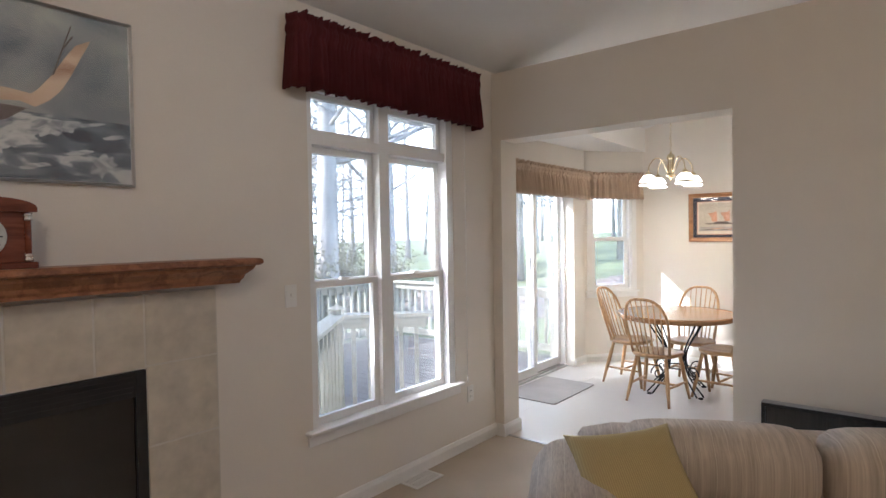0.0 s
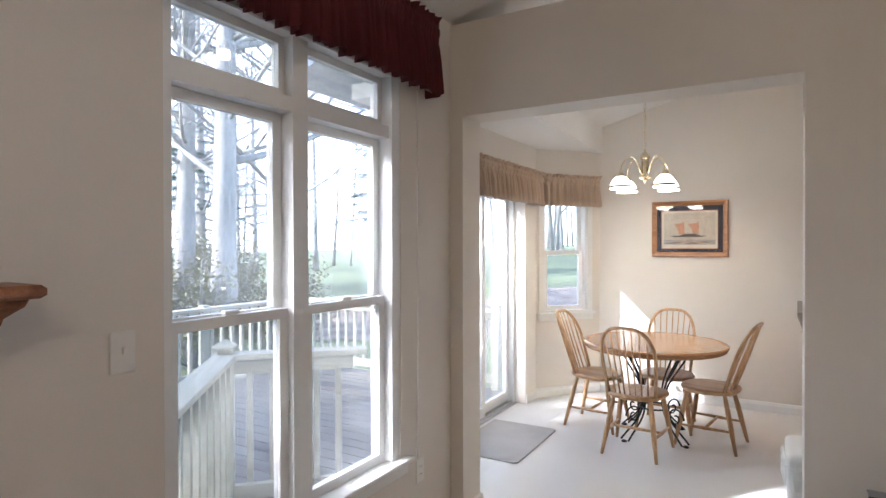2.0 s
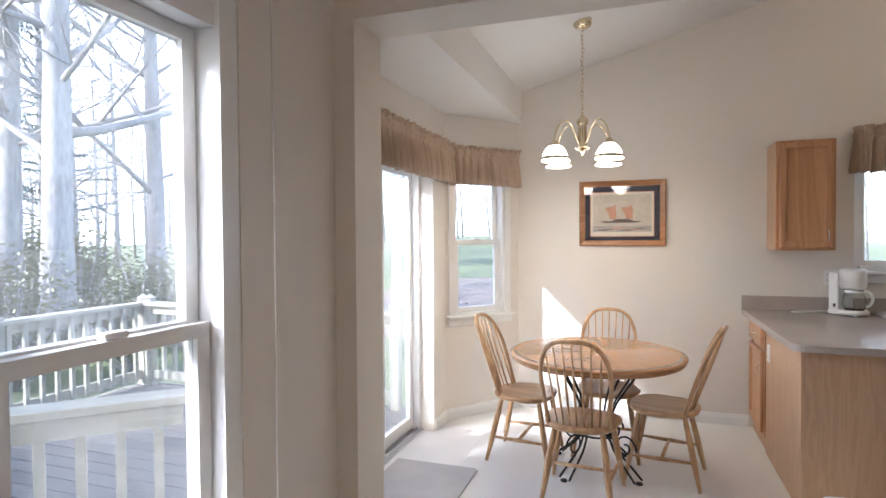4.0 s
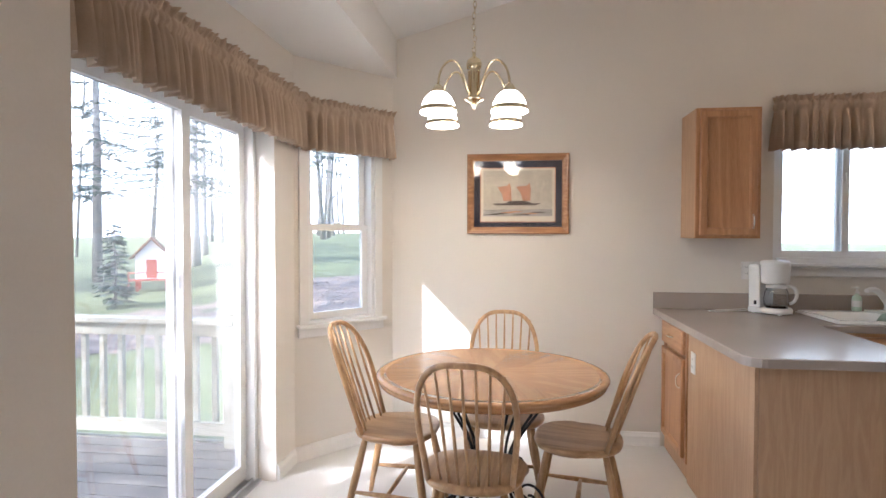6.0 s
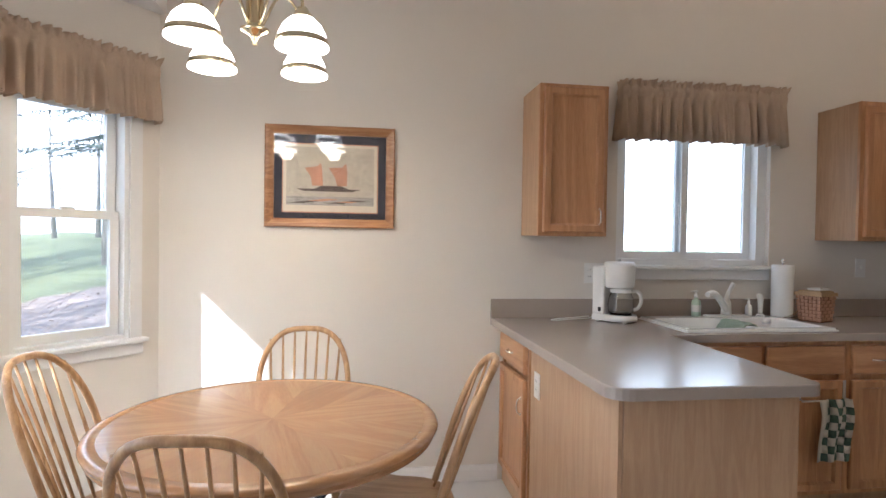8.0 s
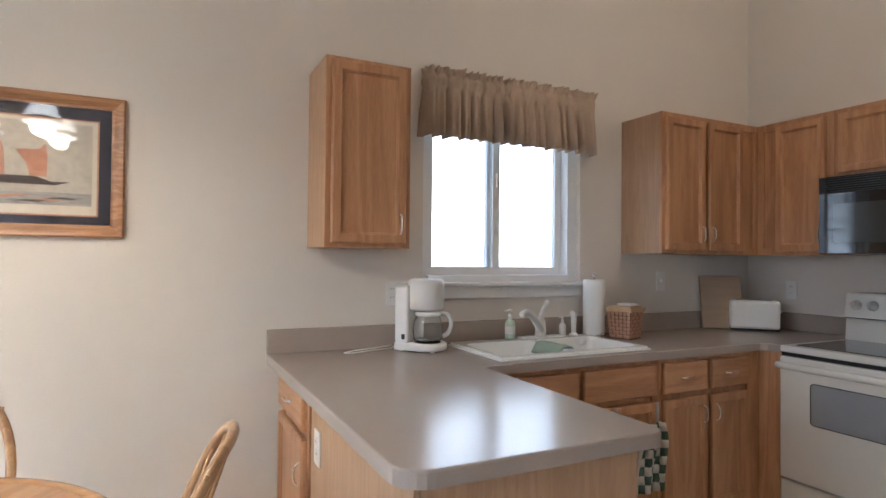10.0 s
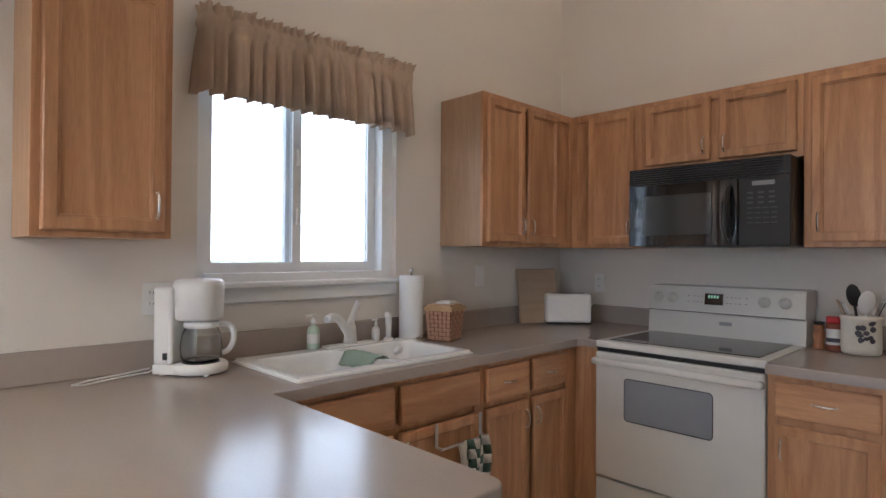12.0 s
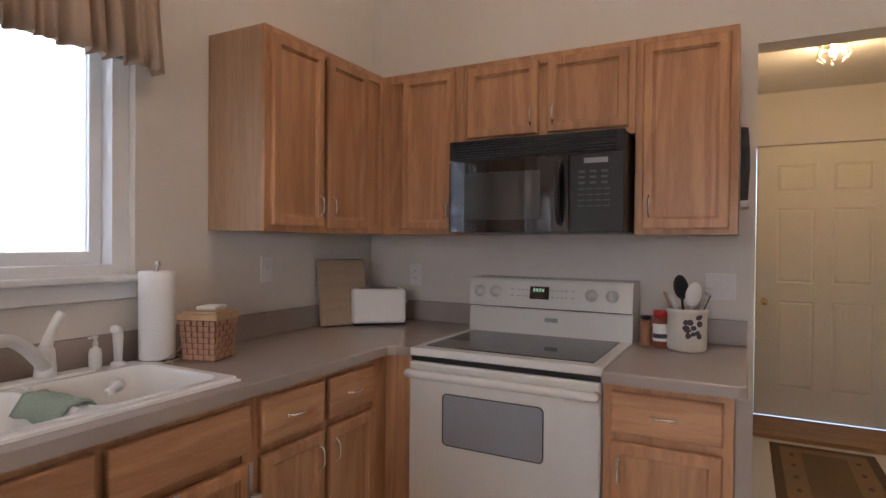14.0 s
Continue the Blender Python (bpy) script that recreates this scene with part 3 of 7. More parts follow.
# ---- gathered valances ----
def valance(name, label, m, w, z0, z1, depth, cloth, seed, group, left=True, right=True, flare=0.0, folds=96.0):
    """Gathered cloth on a rod: a frilled heading, a rod pocket and a full skirt, with returns to the wall."""
    rnd = random.Random(seed)
    v = thing(name, label, "valance", m, group)
    path = []
    if left:
        path += [(0.0, -0.003 - depth * k / 6) for k in range(6)]
    n = int(w / 0.0045)
    path += [(w * k / n, -depth) for k in range(n + 1)]
    if right:
        path += [(w, -depth + depth * (k + 1) / 6 - 0.003) for k in range(6)]
    ph = [rnd.uniform(0, 6.28) for _ in range(8)]
    fr = [rnd.uniform(0.8, 1.25) for _ in range(8)]

    def fold(s, a):
        x = s + 0.012 * math.sin(9 * s * fr[0] + ph[0]) + 0.008 * math.sin(31 * s * fr[1] + ph[1])
        big = math.sin(folds * x + ph[2]) * (0.8 + 0.4 * math.sin(17 * x + ph[3]))
        return big + 0.45 * math.sin(221 * x * fr[2] + ph[4]) + a * 0.3 * math.sin(53 * x + ph[5])
    h = z1 - z0
    levels = [(1.0, 0.019, 1), (0.955, 0.013, 1), (0.905, 0.002, 1), (0.895, 0.003, 0), (0.85, 0.007, 0), (0.80, 0.007, 0), (0.745, 0.002, 0), (0.72, 0.007, 2), (0.6, 0.018, 2), (0.4, 0.024, 2), (0.2, 0.027, 2), (0.0, 0.028, 2)]
    bm = bmesh.new()
    grid, s = [], 0.0
    prev = None
    for i, (x, y) in enumerate(path):
        if prev:
            s += math.hypot(x - prev[0], y - prev[1])
        prev = (x, y)
        on_side = (left and i < 6) or (right and i >= len(path) - 6)
        nx, ny = ((-1, 0) if i < 6 else (1, 0)) if on_side else (0, -1)
        damp = 0.35 if on_side else 1.0
        col = []
        for t, amp, kind in levels:
            f = fold(s, 1) if kind != 1 else fold(s * 1.7 + 3, 1)
            out = amp * f * damp + (0.016 * (1 - t) - 0.006 if kind == 2 else (0.009 * math.sin(math.pi * min(1, max(0, (t - 0.745) / 0.15))) if kind == 0 else 0.010 * (t - 0.905) / 0.095))
            spread = flare * (1 - t) * ((x / w) - 0.5) * 2 if kind == 2 else 0
            dz = (0.004 * math.sin(61 * s + ph[6]) + 0.004 * math.sin(173 * s + ph[7])) * (kind == 1) * (t > 0.93) + 0.0035 * fold(s, 0) * (t < 0.05)
            yy = min(-0.002, y + ny * out)
            col.append(bm.verts.new((x + nx * out + spread, yy, z0 + h * t + dz)))
        grid.append(col)
    for A, B in zip(grid, grid[1:]):
        for k in range(len(levels) - 1):
            f = bm.faces.new((A[k], A[k + 1], B[k + 1], B[k]))
            f.smooth = True
    bmesh.ops.recalc_face_normals(bm, faces=bm.faces[:])
    cl = part("cloth", bm, cloth, v)
    sol = cl.modifiers.new("thickness", "SOLIDIFY")
    sol.thickness, sol.offset = 0.004, 0
    part("curtain_rod", boxes((0.01, -depth + 0.006, z0 + h * 0.80, w - 0.01, -depth + 0.012, z0 + h * 0.86), (0.01, -depth + 0.012, z0 + h * 0.80, 0.016, -0.001, z0 + h * 0.86), (w - 0.016, -depth + 0.012, z0 + h * 0.80, w - 0.01, -0.001, z0 + h * 0.86)), VINYL, v)
    part("lining", boxes((0.02, -depth + 0.030, z0 + 0.012, w - 0.02, -depth + 0.032, z0 + h * 0.7)), LINING, v, "pale lining behind the cloth")
    return v


valance("window_valance", "gathered burgundy cloth valance over the living room window", pose(XL, 2.335, 0, 0, 0, 90), 1.54, 2.265, 2.640, 0.095, BURG, 3, "living room valance", flare=0.02, folds=78.0)
valance("window_valance", "gathered tan valance over the sliding glass door", pose(XB, 4.60, 0, 0, 0, 90), 2.215, 1.905, 2.222, 0.085, TANC, 5, "tan valances", right=False)
valance("window_valance", "gathered tan valance over the bay window", BAY_M @ pose(-0.02, 0, 0), 0.72, 1.905, 2.215, 0.085, TANC, 7, "tan valances", left=False, flare=0.01)
valance("window_valance", "gathered tan valance over the kitchen sink window", pose(-0.022, YB, 0), 1.015, 1.925, 2.262, 0.075, TANC, 9, "tan valances", flare=0.015)


# ---- dining area ----
def dining_chair(m):
    c = thing("dining_chair", "bow-back Windsor chair of pale ash at the table", "chair", m, "chairs round the dining table")
    bm = bmesh.new()
    n = 40
    rings = []
    for z, k in ((0.408, 0.90), (0.418, 0.97), (0.432, 1.0), (0.441, 0.985), (0.444, 0.93), (0.438, 0.6), (0.436, 0.3)):
        ring = []
        for i in range(n):
            a = 2 * math.pi * i / n
            ca, sa = math.cos(a), math.sin(a)
            rx = 0.222 if sa > 0 else 0.205
            ring.append(bm.verts.new((k * rx * math.copysign(abs(ca) ** 0.8, ca), k * 0.205 * math.copysign(abs(sa) ** 0.8, sa), z)))
        rings.append(ring)
    for A, B in zip(rings, rings[1:]):
        for i in range(n):
            bm.faces.new((A[i], A[(i + 1) % n], B[(i + 1) % n], B[i]))
    bm.faces.new(rings[0][::-1])
    bm.faces.new(rings[-1])
    part("seat", soften(bm), SEATW, c)
    for sx in (-1, 1):
        for y0, y1, x0, x1 in ((-0.125, -0.215, 0.13, 0.192), (0.13, 0.205, 0.15, 0.212)):
            pts = [Vector((sx * x0, y0, 0.415)).lerp(Vector((sx * x1, y1, 0.0)), t) for t in (0, 0.12, 0.3, 0.5, 0.62, 0.8, 1.0)]
            part("leg", tube(pts, 0, 10, taper=[0.014, 0.016, 0.0185, 0.019, 0.018, 0.0145, 0.0115]), CHAIRW, c)
    side = []
    for sx in (-1, 1):
        a = Vector((sx * 0.130, -0.125, 0.415)).lerp(Vector((sx * 0.192, -0.215, 0)), 0.62)
        b = Vector((sx * 0.150, 0.130, 0.415)).lerp(Vector((sx * 0.212, 0.205, 0)), 0.62)
        side.append((a + b) / 2)
        part("stretcher", tube([a, a.lerp(b, 0.3), a.lerp(b, 0.5), a.lerp(b, 0.7), b], 0, 8, taper=[0.008, 0.011, 0.013, 0.011, 0.008]), CHAIRW, c)
    part("stretcher", tube([side[0], side[0].lerp(side[1], 0.5), side[1]], 0, 8, taper=[0.009, 0.012, 0.009]), CHAIRW, c)

    def lean(z):
        return -0.165 - 0.175 * (z - 0.44) / 0.50
    bow = []
    for i in range(29):
        t = i / 28
        a = math.pi * t
        wide = 0.165 + 0.047 * math.sin(min(1, max(0, math.sin(a))) * math.pi * 0.62)
        z = 0.435 + 0.505 * math.sin(a) ** 0.72 if 0 < t < 1 else 0.435
        x = -math.cos(a)
        x = math.copysign(abs(x) ** 0.62, x) * wide
        bow.append(Vector((x, lean(z) + 0.05 * (abs(x) / 0.2) ** 2, z)))
    part("back_bow", tube(bow, 0.0125, 10), CHAIRW, c)
    for k in range(7):
        u = (k - 3) / 3
        xb = u * 0.115
        xt = u * 0.150
        # height of the bow above this spindle
        zt = max((p.z for p in bow if abs(p.x - xt) < 0.03), default=0.85)
        top = Vector((xt, lean(zt) + 0.05 * (abs(xt) / 0.2) ** 2, zt - 0.004))
        base = Vector((xb, -0.168 + 0.04 * u * u, 0.438))
        part("spindle", tube([base, base.lerp(top, 0.35), base.lerp(top, 0.7), top], 0, 6, taper=[0.0055, 0.0075, 0.006, 0.0045]), CHAIRW, c)
    return c


chair = dining_chair(turned(-1.805, 5.775, 0, -4))
copy_thing(chair, turned(-1.345, 6.215, 0, 81))
copy_thing(chair, turned(-2.225, 6.255, 0, -95))
copy_thing(chair, turned(-1.71, 6.515, 0, 180))

TC, TR = (-1.757, 6.175), 0.545
table = thing("dining_table", "round oak dining table with a black scrolled iron base", "table", turned(*TC, 0, 12))
part("table_rim", lathe([(0.40, 0.700), (0.515, 0.700), (0.530, 0.708), (0.535, 0.718), (0.528, 0.724), (0.540, 0.730), (TR, 0.738), (TR - 0.002, 0.744), (0.535, 0.7495), (0.500, 0.7505), (0.500, 0.7470), (0.40, 0.7470)], 72, caps=False), TABLEW, table)
wedge = bmesh.new()
z0, z1, R = 0.735, 0.7500, 0.4995
arc = [(R * math.cos(radians(-22.5 + 45 * k / 8)), R * math.sin(radians(-22.5 + 45 * k / 8))) for k in range(9)]
prism([(0, 0)] + arc, z0, z1, wedge)
first = part("veneer_panel", wedge, TABLEW, table)
for k in range(1, 8):
    ob = new("veneer_panel", first.data)
    ob.parent = table
    ob.matrix_basis = pose(0, 0, 0, 0, 0, 45 * k)
part("table_apron", lathe([(0.30, 0.68), (0.31, 0.68), (0.31, 0.734), (0.30, 0.734)], 48, caps=False), IRON, table, "black iron ring")
for k in range(4):
    for off in (-7, 7):
        rot = pose(0, 0, 0, 0, 0, 45 + 90 * k + off)
        pts = bezier((0.30, 0, 0.69), (0.24, 0, 0.55), (0.06, 0, 0.42), (0.11, 0, 0.24), 12) + bezier((0.11, 0, 0.24), (0.13, 0, 0.14), (0.22, 0, 0.10), (0.31, 0, 0.012), 8)[1:]
        part("base_leg", tube([rot @ p for p in pts], 0.007, 8), IRON, table)
    rot = pose(0, 0, 0, 0, 0, 45 + 90 * k)
    sp = []
    for i in range(34):
        a = 0.25 * i
        r = 0.078 - 0.0019 * i
        sp.append(rot @ Vector((0.215 + r * math.cos(a), 0, 0.195 + r * math.sin(a))))
    part("scroll", tube(sp, 0.006, 6), IRON, table)
    part("foot_pad", lathe([(0.0, 0), (0.02, 0), (0.022, 0.008), (0.014, 0.014), (0, 0.016)], 12, at=tuple(rot @ Vector((0.312, 0, 0))), caps=False), IRON, table)
part("base_ring", tube([(0.12 * math.cos(a / 24 * 6.2832), 0.12 * math.sin(a / 24 * 6.2832), 0.235) for a in range(24)], 0.007, 6, closed=True), IRON, table)

# chandelier
CH = (-1.857, 6.350)
CZ = vault(CH[0])
chand = thing("chandelier", "brass chandelier with four lit white glass shades", "chandelier", turned(*CH, 0, 4))
part("canopy", lathe([(0.0, CZ - 0.045), (0.03, CZ - 0.045), (0.055, CZ - 0.03), (0.062, CZ - 0.012), (0.062, CZ + 0.02), (0, CZ + 0.02)], 24, caps=False), BRASS, chand)
z = 2.305
i = 0
while z < CZ - 0.045:
    pts = [(0.009 * math.cos(a), 0, 0.016 * math.sin(a) * 1.15) for a in [k * math.pi / 5 for k in range(10)]]
    bm = tube(pts, 0.0018, 5, closed=True)
    bm.transform(Matrix.Translation((0.003 * math.sin(i), 0.003 * math.cos(i * 0.7), z + 0.014)) @ pose(0, 0, 0, 0, 0, 90 * (i % 2) + 20))
    part("chain_link", bm, BRASS, chand)
    z += 0.0285
    i += 1
part("body", lathe([(r, 2.020 + (q - 2.028) * 0.763) for r, q in [(0.0, 2.028), (0.006, 2.030), (0.009, 2.040), (0.006, 2.050), (0.014, 2.056), (0.012, 2.066), (0.020, 2.074), (0.046, 2.092), (0.050, 2.104), (0.030, 2.114), (0.029, 2.124), (0.030, 2.130), (0.030, 2.275), (0.034, 2.282), (0.026, 2.290), (0.036, 2.300), (0.038, 2.312), (0.040, 2.330), (0.034, 2.355), (0.016, 2.372), (0.008, 2.384), (0.010, 2.396), (0.004, 2.408), (0.0, 2.408)]], 28, caps=False), BRASS, chand)
SHADE = glow("lit_white_glass", (1.0, 0.93, 0.80), 1.6)
for k in range(4):
    r = pose(0, 0, 0, 0, 0, 45 + 90 * k)
    arm = part("arm", tube([r @ p for p in bezier((0.028, 0, 2.095), (0.07, 0, 2.15), (0.085, 0, 2.265), (0.165, 0, 2.235), 14) + bezier((0.165, 0, 2.235), (0.225, 0, 2.20), (0.238, 0, 2.15), (0.238, 0, 2.10), 8)[1:]], 0.0055, 8), BRASS, chand)
    c = r @ Vector((0.238, 0, 0))
    part("lamp_cap", lathe([(0.004, 2.196), (0.016, 2.190), (0.030, 2.168), (0.034, 2.156), (0.030, 2.152)], 20, at=(c.x, c.y, -0.085)), BRASS, arm)
    bm = lathe([(0.020, 2.163), (0.040, 2.153), (0.062, 2.132), (0.076, 2.105), (0.084, 2.078), (0.088, 2.058), (0.084, 2.056), (0.079, 2.078), (0.070, 2.104), (0.056, 2.127), (0.034, 2.148), (0.020, 2.155)], 28, at=(c.x, c.y, -0.085), caps=False)
    part("shade", bm, SHADE, arm, "lit white glass bell shade")
    part("shade_band", lathe([(0.0835, 2.086), (0.0868, 2.074), (0.0880, 2.066), (0.0868, 2.066), (0.0825, 2.085)], 28, at=(c.x, c.y, -0.085), caps=False), BRASS, arm, "dark brass band")
    part("bulb", lathe([(0.0, 2.062), (0.014, 2.066), (0.020, 2.080), (0.017, 2.098), (0.010, 2.116), (0.010, 2.14), (0, 2.14)], 14, at=(c.x, c.y, -0.085), caps=False), glow("bulb_glass", (1.0, 0.86, 0.62), 12.0) if k == 0 else bpy.data.materials["bulb_glass"], arm)
    pt = pose(*CH, 0, 0, 0, 4) @ c
    point_lamp("chandelier_lamp", (pt.x, pt.y, 1.955), 0.58, (1.0, 0.78, 0.53), 0.05)


def framed(name, label, m, w, h, frame_w, frame_mat, mats, prof=0.02):
    """A picture frame of four mitred mouldings with board and pane; x across, z up, facing -y."""
    pc = thing(name, label, "picture", m)
    for a, b, nm in (((0, 0), (w, 0), "frame_rail"), ((w, 0), (w, h), "frame_stile"), ((w, h), (0, h), "frame_rail"), ((0, h), (0, 0), "frame_stile")):
        d = Vector((b[0] - a[0], 0, b[1] - a[1])).normalized()
        inn = Vector((-d.z, 0, d.x))
        bm = bmesh.new()
        A, B = Vector((a[0], 0, a[1])), Vector((b[0], 0, b[1]))
        pr = [(0, 0), (0, -prof * 0.8), (0.15, -prof), (0.45, -prof * 0.85), (0.8, -prof * 0.55), (1.0, -prof * 0.5), (1.0, 0)]
        V0 = [bm.verts.new(A + (inn + d) * frame_w * k + Vector((0, y, 0))) for k, y in pr]
        V1 = [bm.verts.new(B + (inn - d) * frame_w * k + Vector((0, y, 0))) for k, y in pr]
        for k in range(len(pr)):
            bm.faces.new((V0[k], V0[(k + 1) % len(pr)], V1[(k + 1) % len(pr)], V1[k]))
        bm.faces.new(V0[::-1])
        bm.faces.new(V1)
        bmesh.ops.recalc_face_normals(bm, faces=bm.faces[:])
        part(nm, bm, frame_mat, pc)
    return pc


def flat(points, y, thick=0.0008):
    """A thin cut-out shape in the picture's plane."""
    bm = bmesh.new()
    A = [bm.verts.new((x, y, z)) for x, z in points]
    B = [bm.verts.new((x, y + thick, z)) for x, z in points]
    n = len(points)
    for k in range(n):
        bm.faces.new((A[k], A[(k + 1) % n], B[(k + 1) % n], B[k]))
    bm.faces.new(A)
    bm.faces.new(B[::-1])
    bmesh.ops.recalc_face_normals(bm, faces=bm.faces[:])
    return bm


NAVY = paint("navy_mount_board", (0.035, 0.038, 0.06), 0.85, vary=0.1, fine=200)
SALMON = paint("salmon_ink", (0.50, 0.26, 0.17), 0.8, vary=0.15, big=20)
PAPER = paint("print_sky_wash", (0.50, 0.46, 0.39), 0.8, vary=0.14, big=8, fine=60)
WATER = paint("print_water_wash", (0.36, 0.34, 0.32), 0.8, vary=0.35, big=14, fine=40, stretch=(1, 1, 6))
SHIPD = paint("print_dark_ink", (0.10, 0.075, 0.07), 0.8, vary=0.2)
CREAM = paint("cream_mount_edge", (0.66, 0.60, 0.50), 0.8, vary=0.04)
w, h = 0.680, 0.538
p1 = framed("picture", "oak-framed print of a red-sailed boat behind glass", pose(-1.978, YB - 0.002, 1.400), w, h, 0.047, FRAMEW, None, 0.024)
part("mount_board", boxes((0.044, -0.004, 0.044, w - 0.044, -0.001, h - 0.044)), NAVY, p1, "dark navy mount")
part("mount_edge", boxes((0.088, -0.006, 0.078, w - 0.088, -0.0045, h - 0.092)), SALMON, p1)
part("mount_edge", boxes((0.094, -0.007, 0.084, w - 0.094, -0.0062, h - 0.098)), CREAM, p1)
pr = part("print", boxes((0.110, -0.008, 0.165, w - 0.110, -0.0072, h - 0.112)), PAPER, p1, "pale sky of the print")
part("print_water", boxes((0.110, -0.008, 0.118, w - 0.110, -0.0072, 0.1645)), WATER, p1)
part("sail", flat([(0.245, 0.222), (0.300, 0.222), (0.296, 0.305), (0.288, 0.345), (0.270, 0.325), (0.205, 0.315), (0.236, 0.270)], -0.0092), SALMON, p1, "red sail")
part("sail", flat([(0.375, 0.222), (0.425, 0.222), (0.428, 0.300), (0.420, 0.345), (0.400, 0.322), (0.330, 0.318), (0.362, 0.270)], -0.0092), SALMON, p1, "red sail")
part("hull", flat([(0.165, 0.205), (0.200, 0.192), (0.455, 0.192), (0.500, 0.206), (0.440, 0.204), (0.395, 0.222), (0.290, 0.222), (0.260, 0.206)], -0.0100), SHIPD, p1)
for k in range(7):
    part("wave_stroke", flat([(0.12 + 0.05 * k, 0.130 + 0.006 * (k % 4)), (0.20 + 0.05 * k, 0.127 + 0.006 * (k % 4)), (0.23 + 0.05 * k, 0.133 + 0.006 * (k % 4)), (0.17 + 0.05 * k, 0.136 + 0.006 * (k % 4))], -0.0092), SALMON if k in (2, 3, 5) else SHIPD, p1)
pane("glass_pane", boxes((0.045, -0.0125, 0.045, w - 0.045, -0.0105, h - 0.045)), p1)

# door mat
bm = prism([(-3.02, 5.07), (-2.49, 5.07), (-2.465, 5.095), (-2.465, 5.885), (-2.49, 5.91), (-3.02, 5.91)], 0.0, 0.009)
solid("door_mat", bm, MAT_G, "grey door mat with rounded corners by the sliding door", "mat")


# ---- kitchen ----
def pull(parent, x, z, up=True, mat=None, L=0.075):
    """A bow-shaped cabinet pull standing off the front."""
    h = L / 2
    pts = bezier((0, 0.0, -h), (0, -0.026, -h + 0.004), (0, -0.020, -0.01), (0, -0.022, 0), 6) + bezier((0, -0.022, 0), (0, -0.020, 0.01), (0, -0.026, h - 0.004), (0, 0.0, h), 6)[1:]
    bm = tube(pts, 0.0048, 8)
    for e in (-h, h):
        bmesh.ops.create_uvsphere(bm, u_segments=8, v_segments=6, radius=0.0075, matrix=Matrix.Translation((0, -0.003, e)))
    if not up:
        bm.transform(pose(0, 0, 0, 0, 90, 0))
    bm.transform(Matrix.Translation((x, -0.020, z)))
    return part("handle", bm, mat or PULLM, parent, "satin metal pull")


def front(name, parent, x0, z0, x1, z1, mat, panel=True, lip=0.052):
    """A cabinet front, 20 mm thick, with a framed and sunk panel or a plain rounded face."""
    bm = box(x0, -0.014, z0, x1, -0.001, z1)
    f = [q for q in bm.faces if q.normal.y < -0.9]
    bmesh.ops.inset_region(bm, faces=f, thickness=0.003, depth=0.005)
    bmesh.ops.inset_region(bm, faces=f, thickness=0.006, depth=0.003)
    if panel:
        bmesh.ops.inset_region(bm, faces=f, thickness=lip - 0.009, depth=0.0)
        bmesh.ops.inset_region(bm, faces=f, thickness=0.003, depth=-0.006)
        bmesh.ops.inset_region(bm, faces=f, thickness=0.007, depth=-0.002)
        bmesh.ops.inset_region(bm, faces=f, thickness=0.003, depth=-0.005)
    return part(name, bm, mat, parent)


def cabinet(name, label, m, w, d, h, fronts, group, toe=False, side_mat=None, body_h=None):
    """A face-frame cabinet; x across the front, y back into it, z up. fronts: (kind, x0, z0, x1, z1, handle x, handle z)."""
    c = thing(name, label, "cabinet", m, group)
    z0 = 0.10 if toe else 0.0
    part("body", boxes((0.0, 0.018, z0, w, d, body_h or h)), side_mat or OAKSIDE, c)
    if toe:
        part("toe_kick", boxes((0.003, 0.075, 0.0, w - 0.003, d, z0)), OAKSIDE, c)
    fr = [(0, 0, z0, 0.038, 0.018, h), (w - 0.038, 0, z0, w, 0.018, h), (0.038, 0.0, h - 0.04, w - 0.038, 0.018, h), (0.038, 0.0, z0, w - 0.038, 0.018, z0 + 0.04)]
    part("face_frame", boxes(*fr, (0.038, 0.010, z0 + 0.04, w - 0.038, 0.0175, h - 0.04)), OAKZ, c)
    for kind, x0, a, x1, b, hx, hz in fronts:
        if kind == "door":
            f = front("door", c, x0, a, x1, b, OAKZ)
            pull(f, hx, hz, True)
        elif kind == "drawer":
            f = front("drawer", c, x0, a, x1, b, OAKX, False)
            if hx is not None:
                pull(f, hx, hz, False)
    return c


UZ0, UZ1 = 1.375, 2.150
UH = UZ1 - UZ0
FACE_Y = YB - 0.305
WALLC = "wall cabinets"
cabinet("wall_cabinet", "single-door honey oak wall cabinet beside the sink window", pose(-0.583, FACE_Y + 0.0, UZ0), 0.367, 0.303, UH, [("door", 0.022, 0.018, 0.345, UH - 0.018, 0.318, 0.10)], WALLC)
cabinet("wall_cabinet", "two-door honey oak wall cabinet near the corner", pose(1.262, FACE_Y, UZ0), 0.80, 0.303, UH, [("door", 0.026, 0.022, 0.322, UH - 0.026, 0.296, 0.11), ("door", 0.352, 0.022, 0.640, UH - 0.026, 0.378, 0.11)], WALLC)
FX = XR - 0.335
EM = lambda y, z: pose(FX, y, z, 0, 0, -90)
cabinet("wall_cabinet", "narrow honey oak wall cabinet beside the microwave", EM(YB - 0.306, UZ0), 0.438, 0.333, UH, [("door", 0.120, 0.022, 0.400, UH - 0.026, 0.374, 0.11)], WALLC)
MWY0, MWY1, MWZ1 = 5.855, 6.612, 1.775
h2 = UZ1 - MWZ1 - 0.006
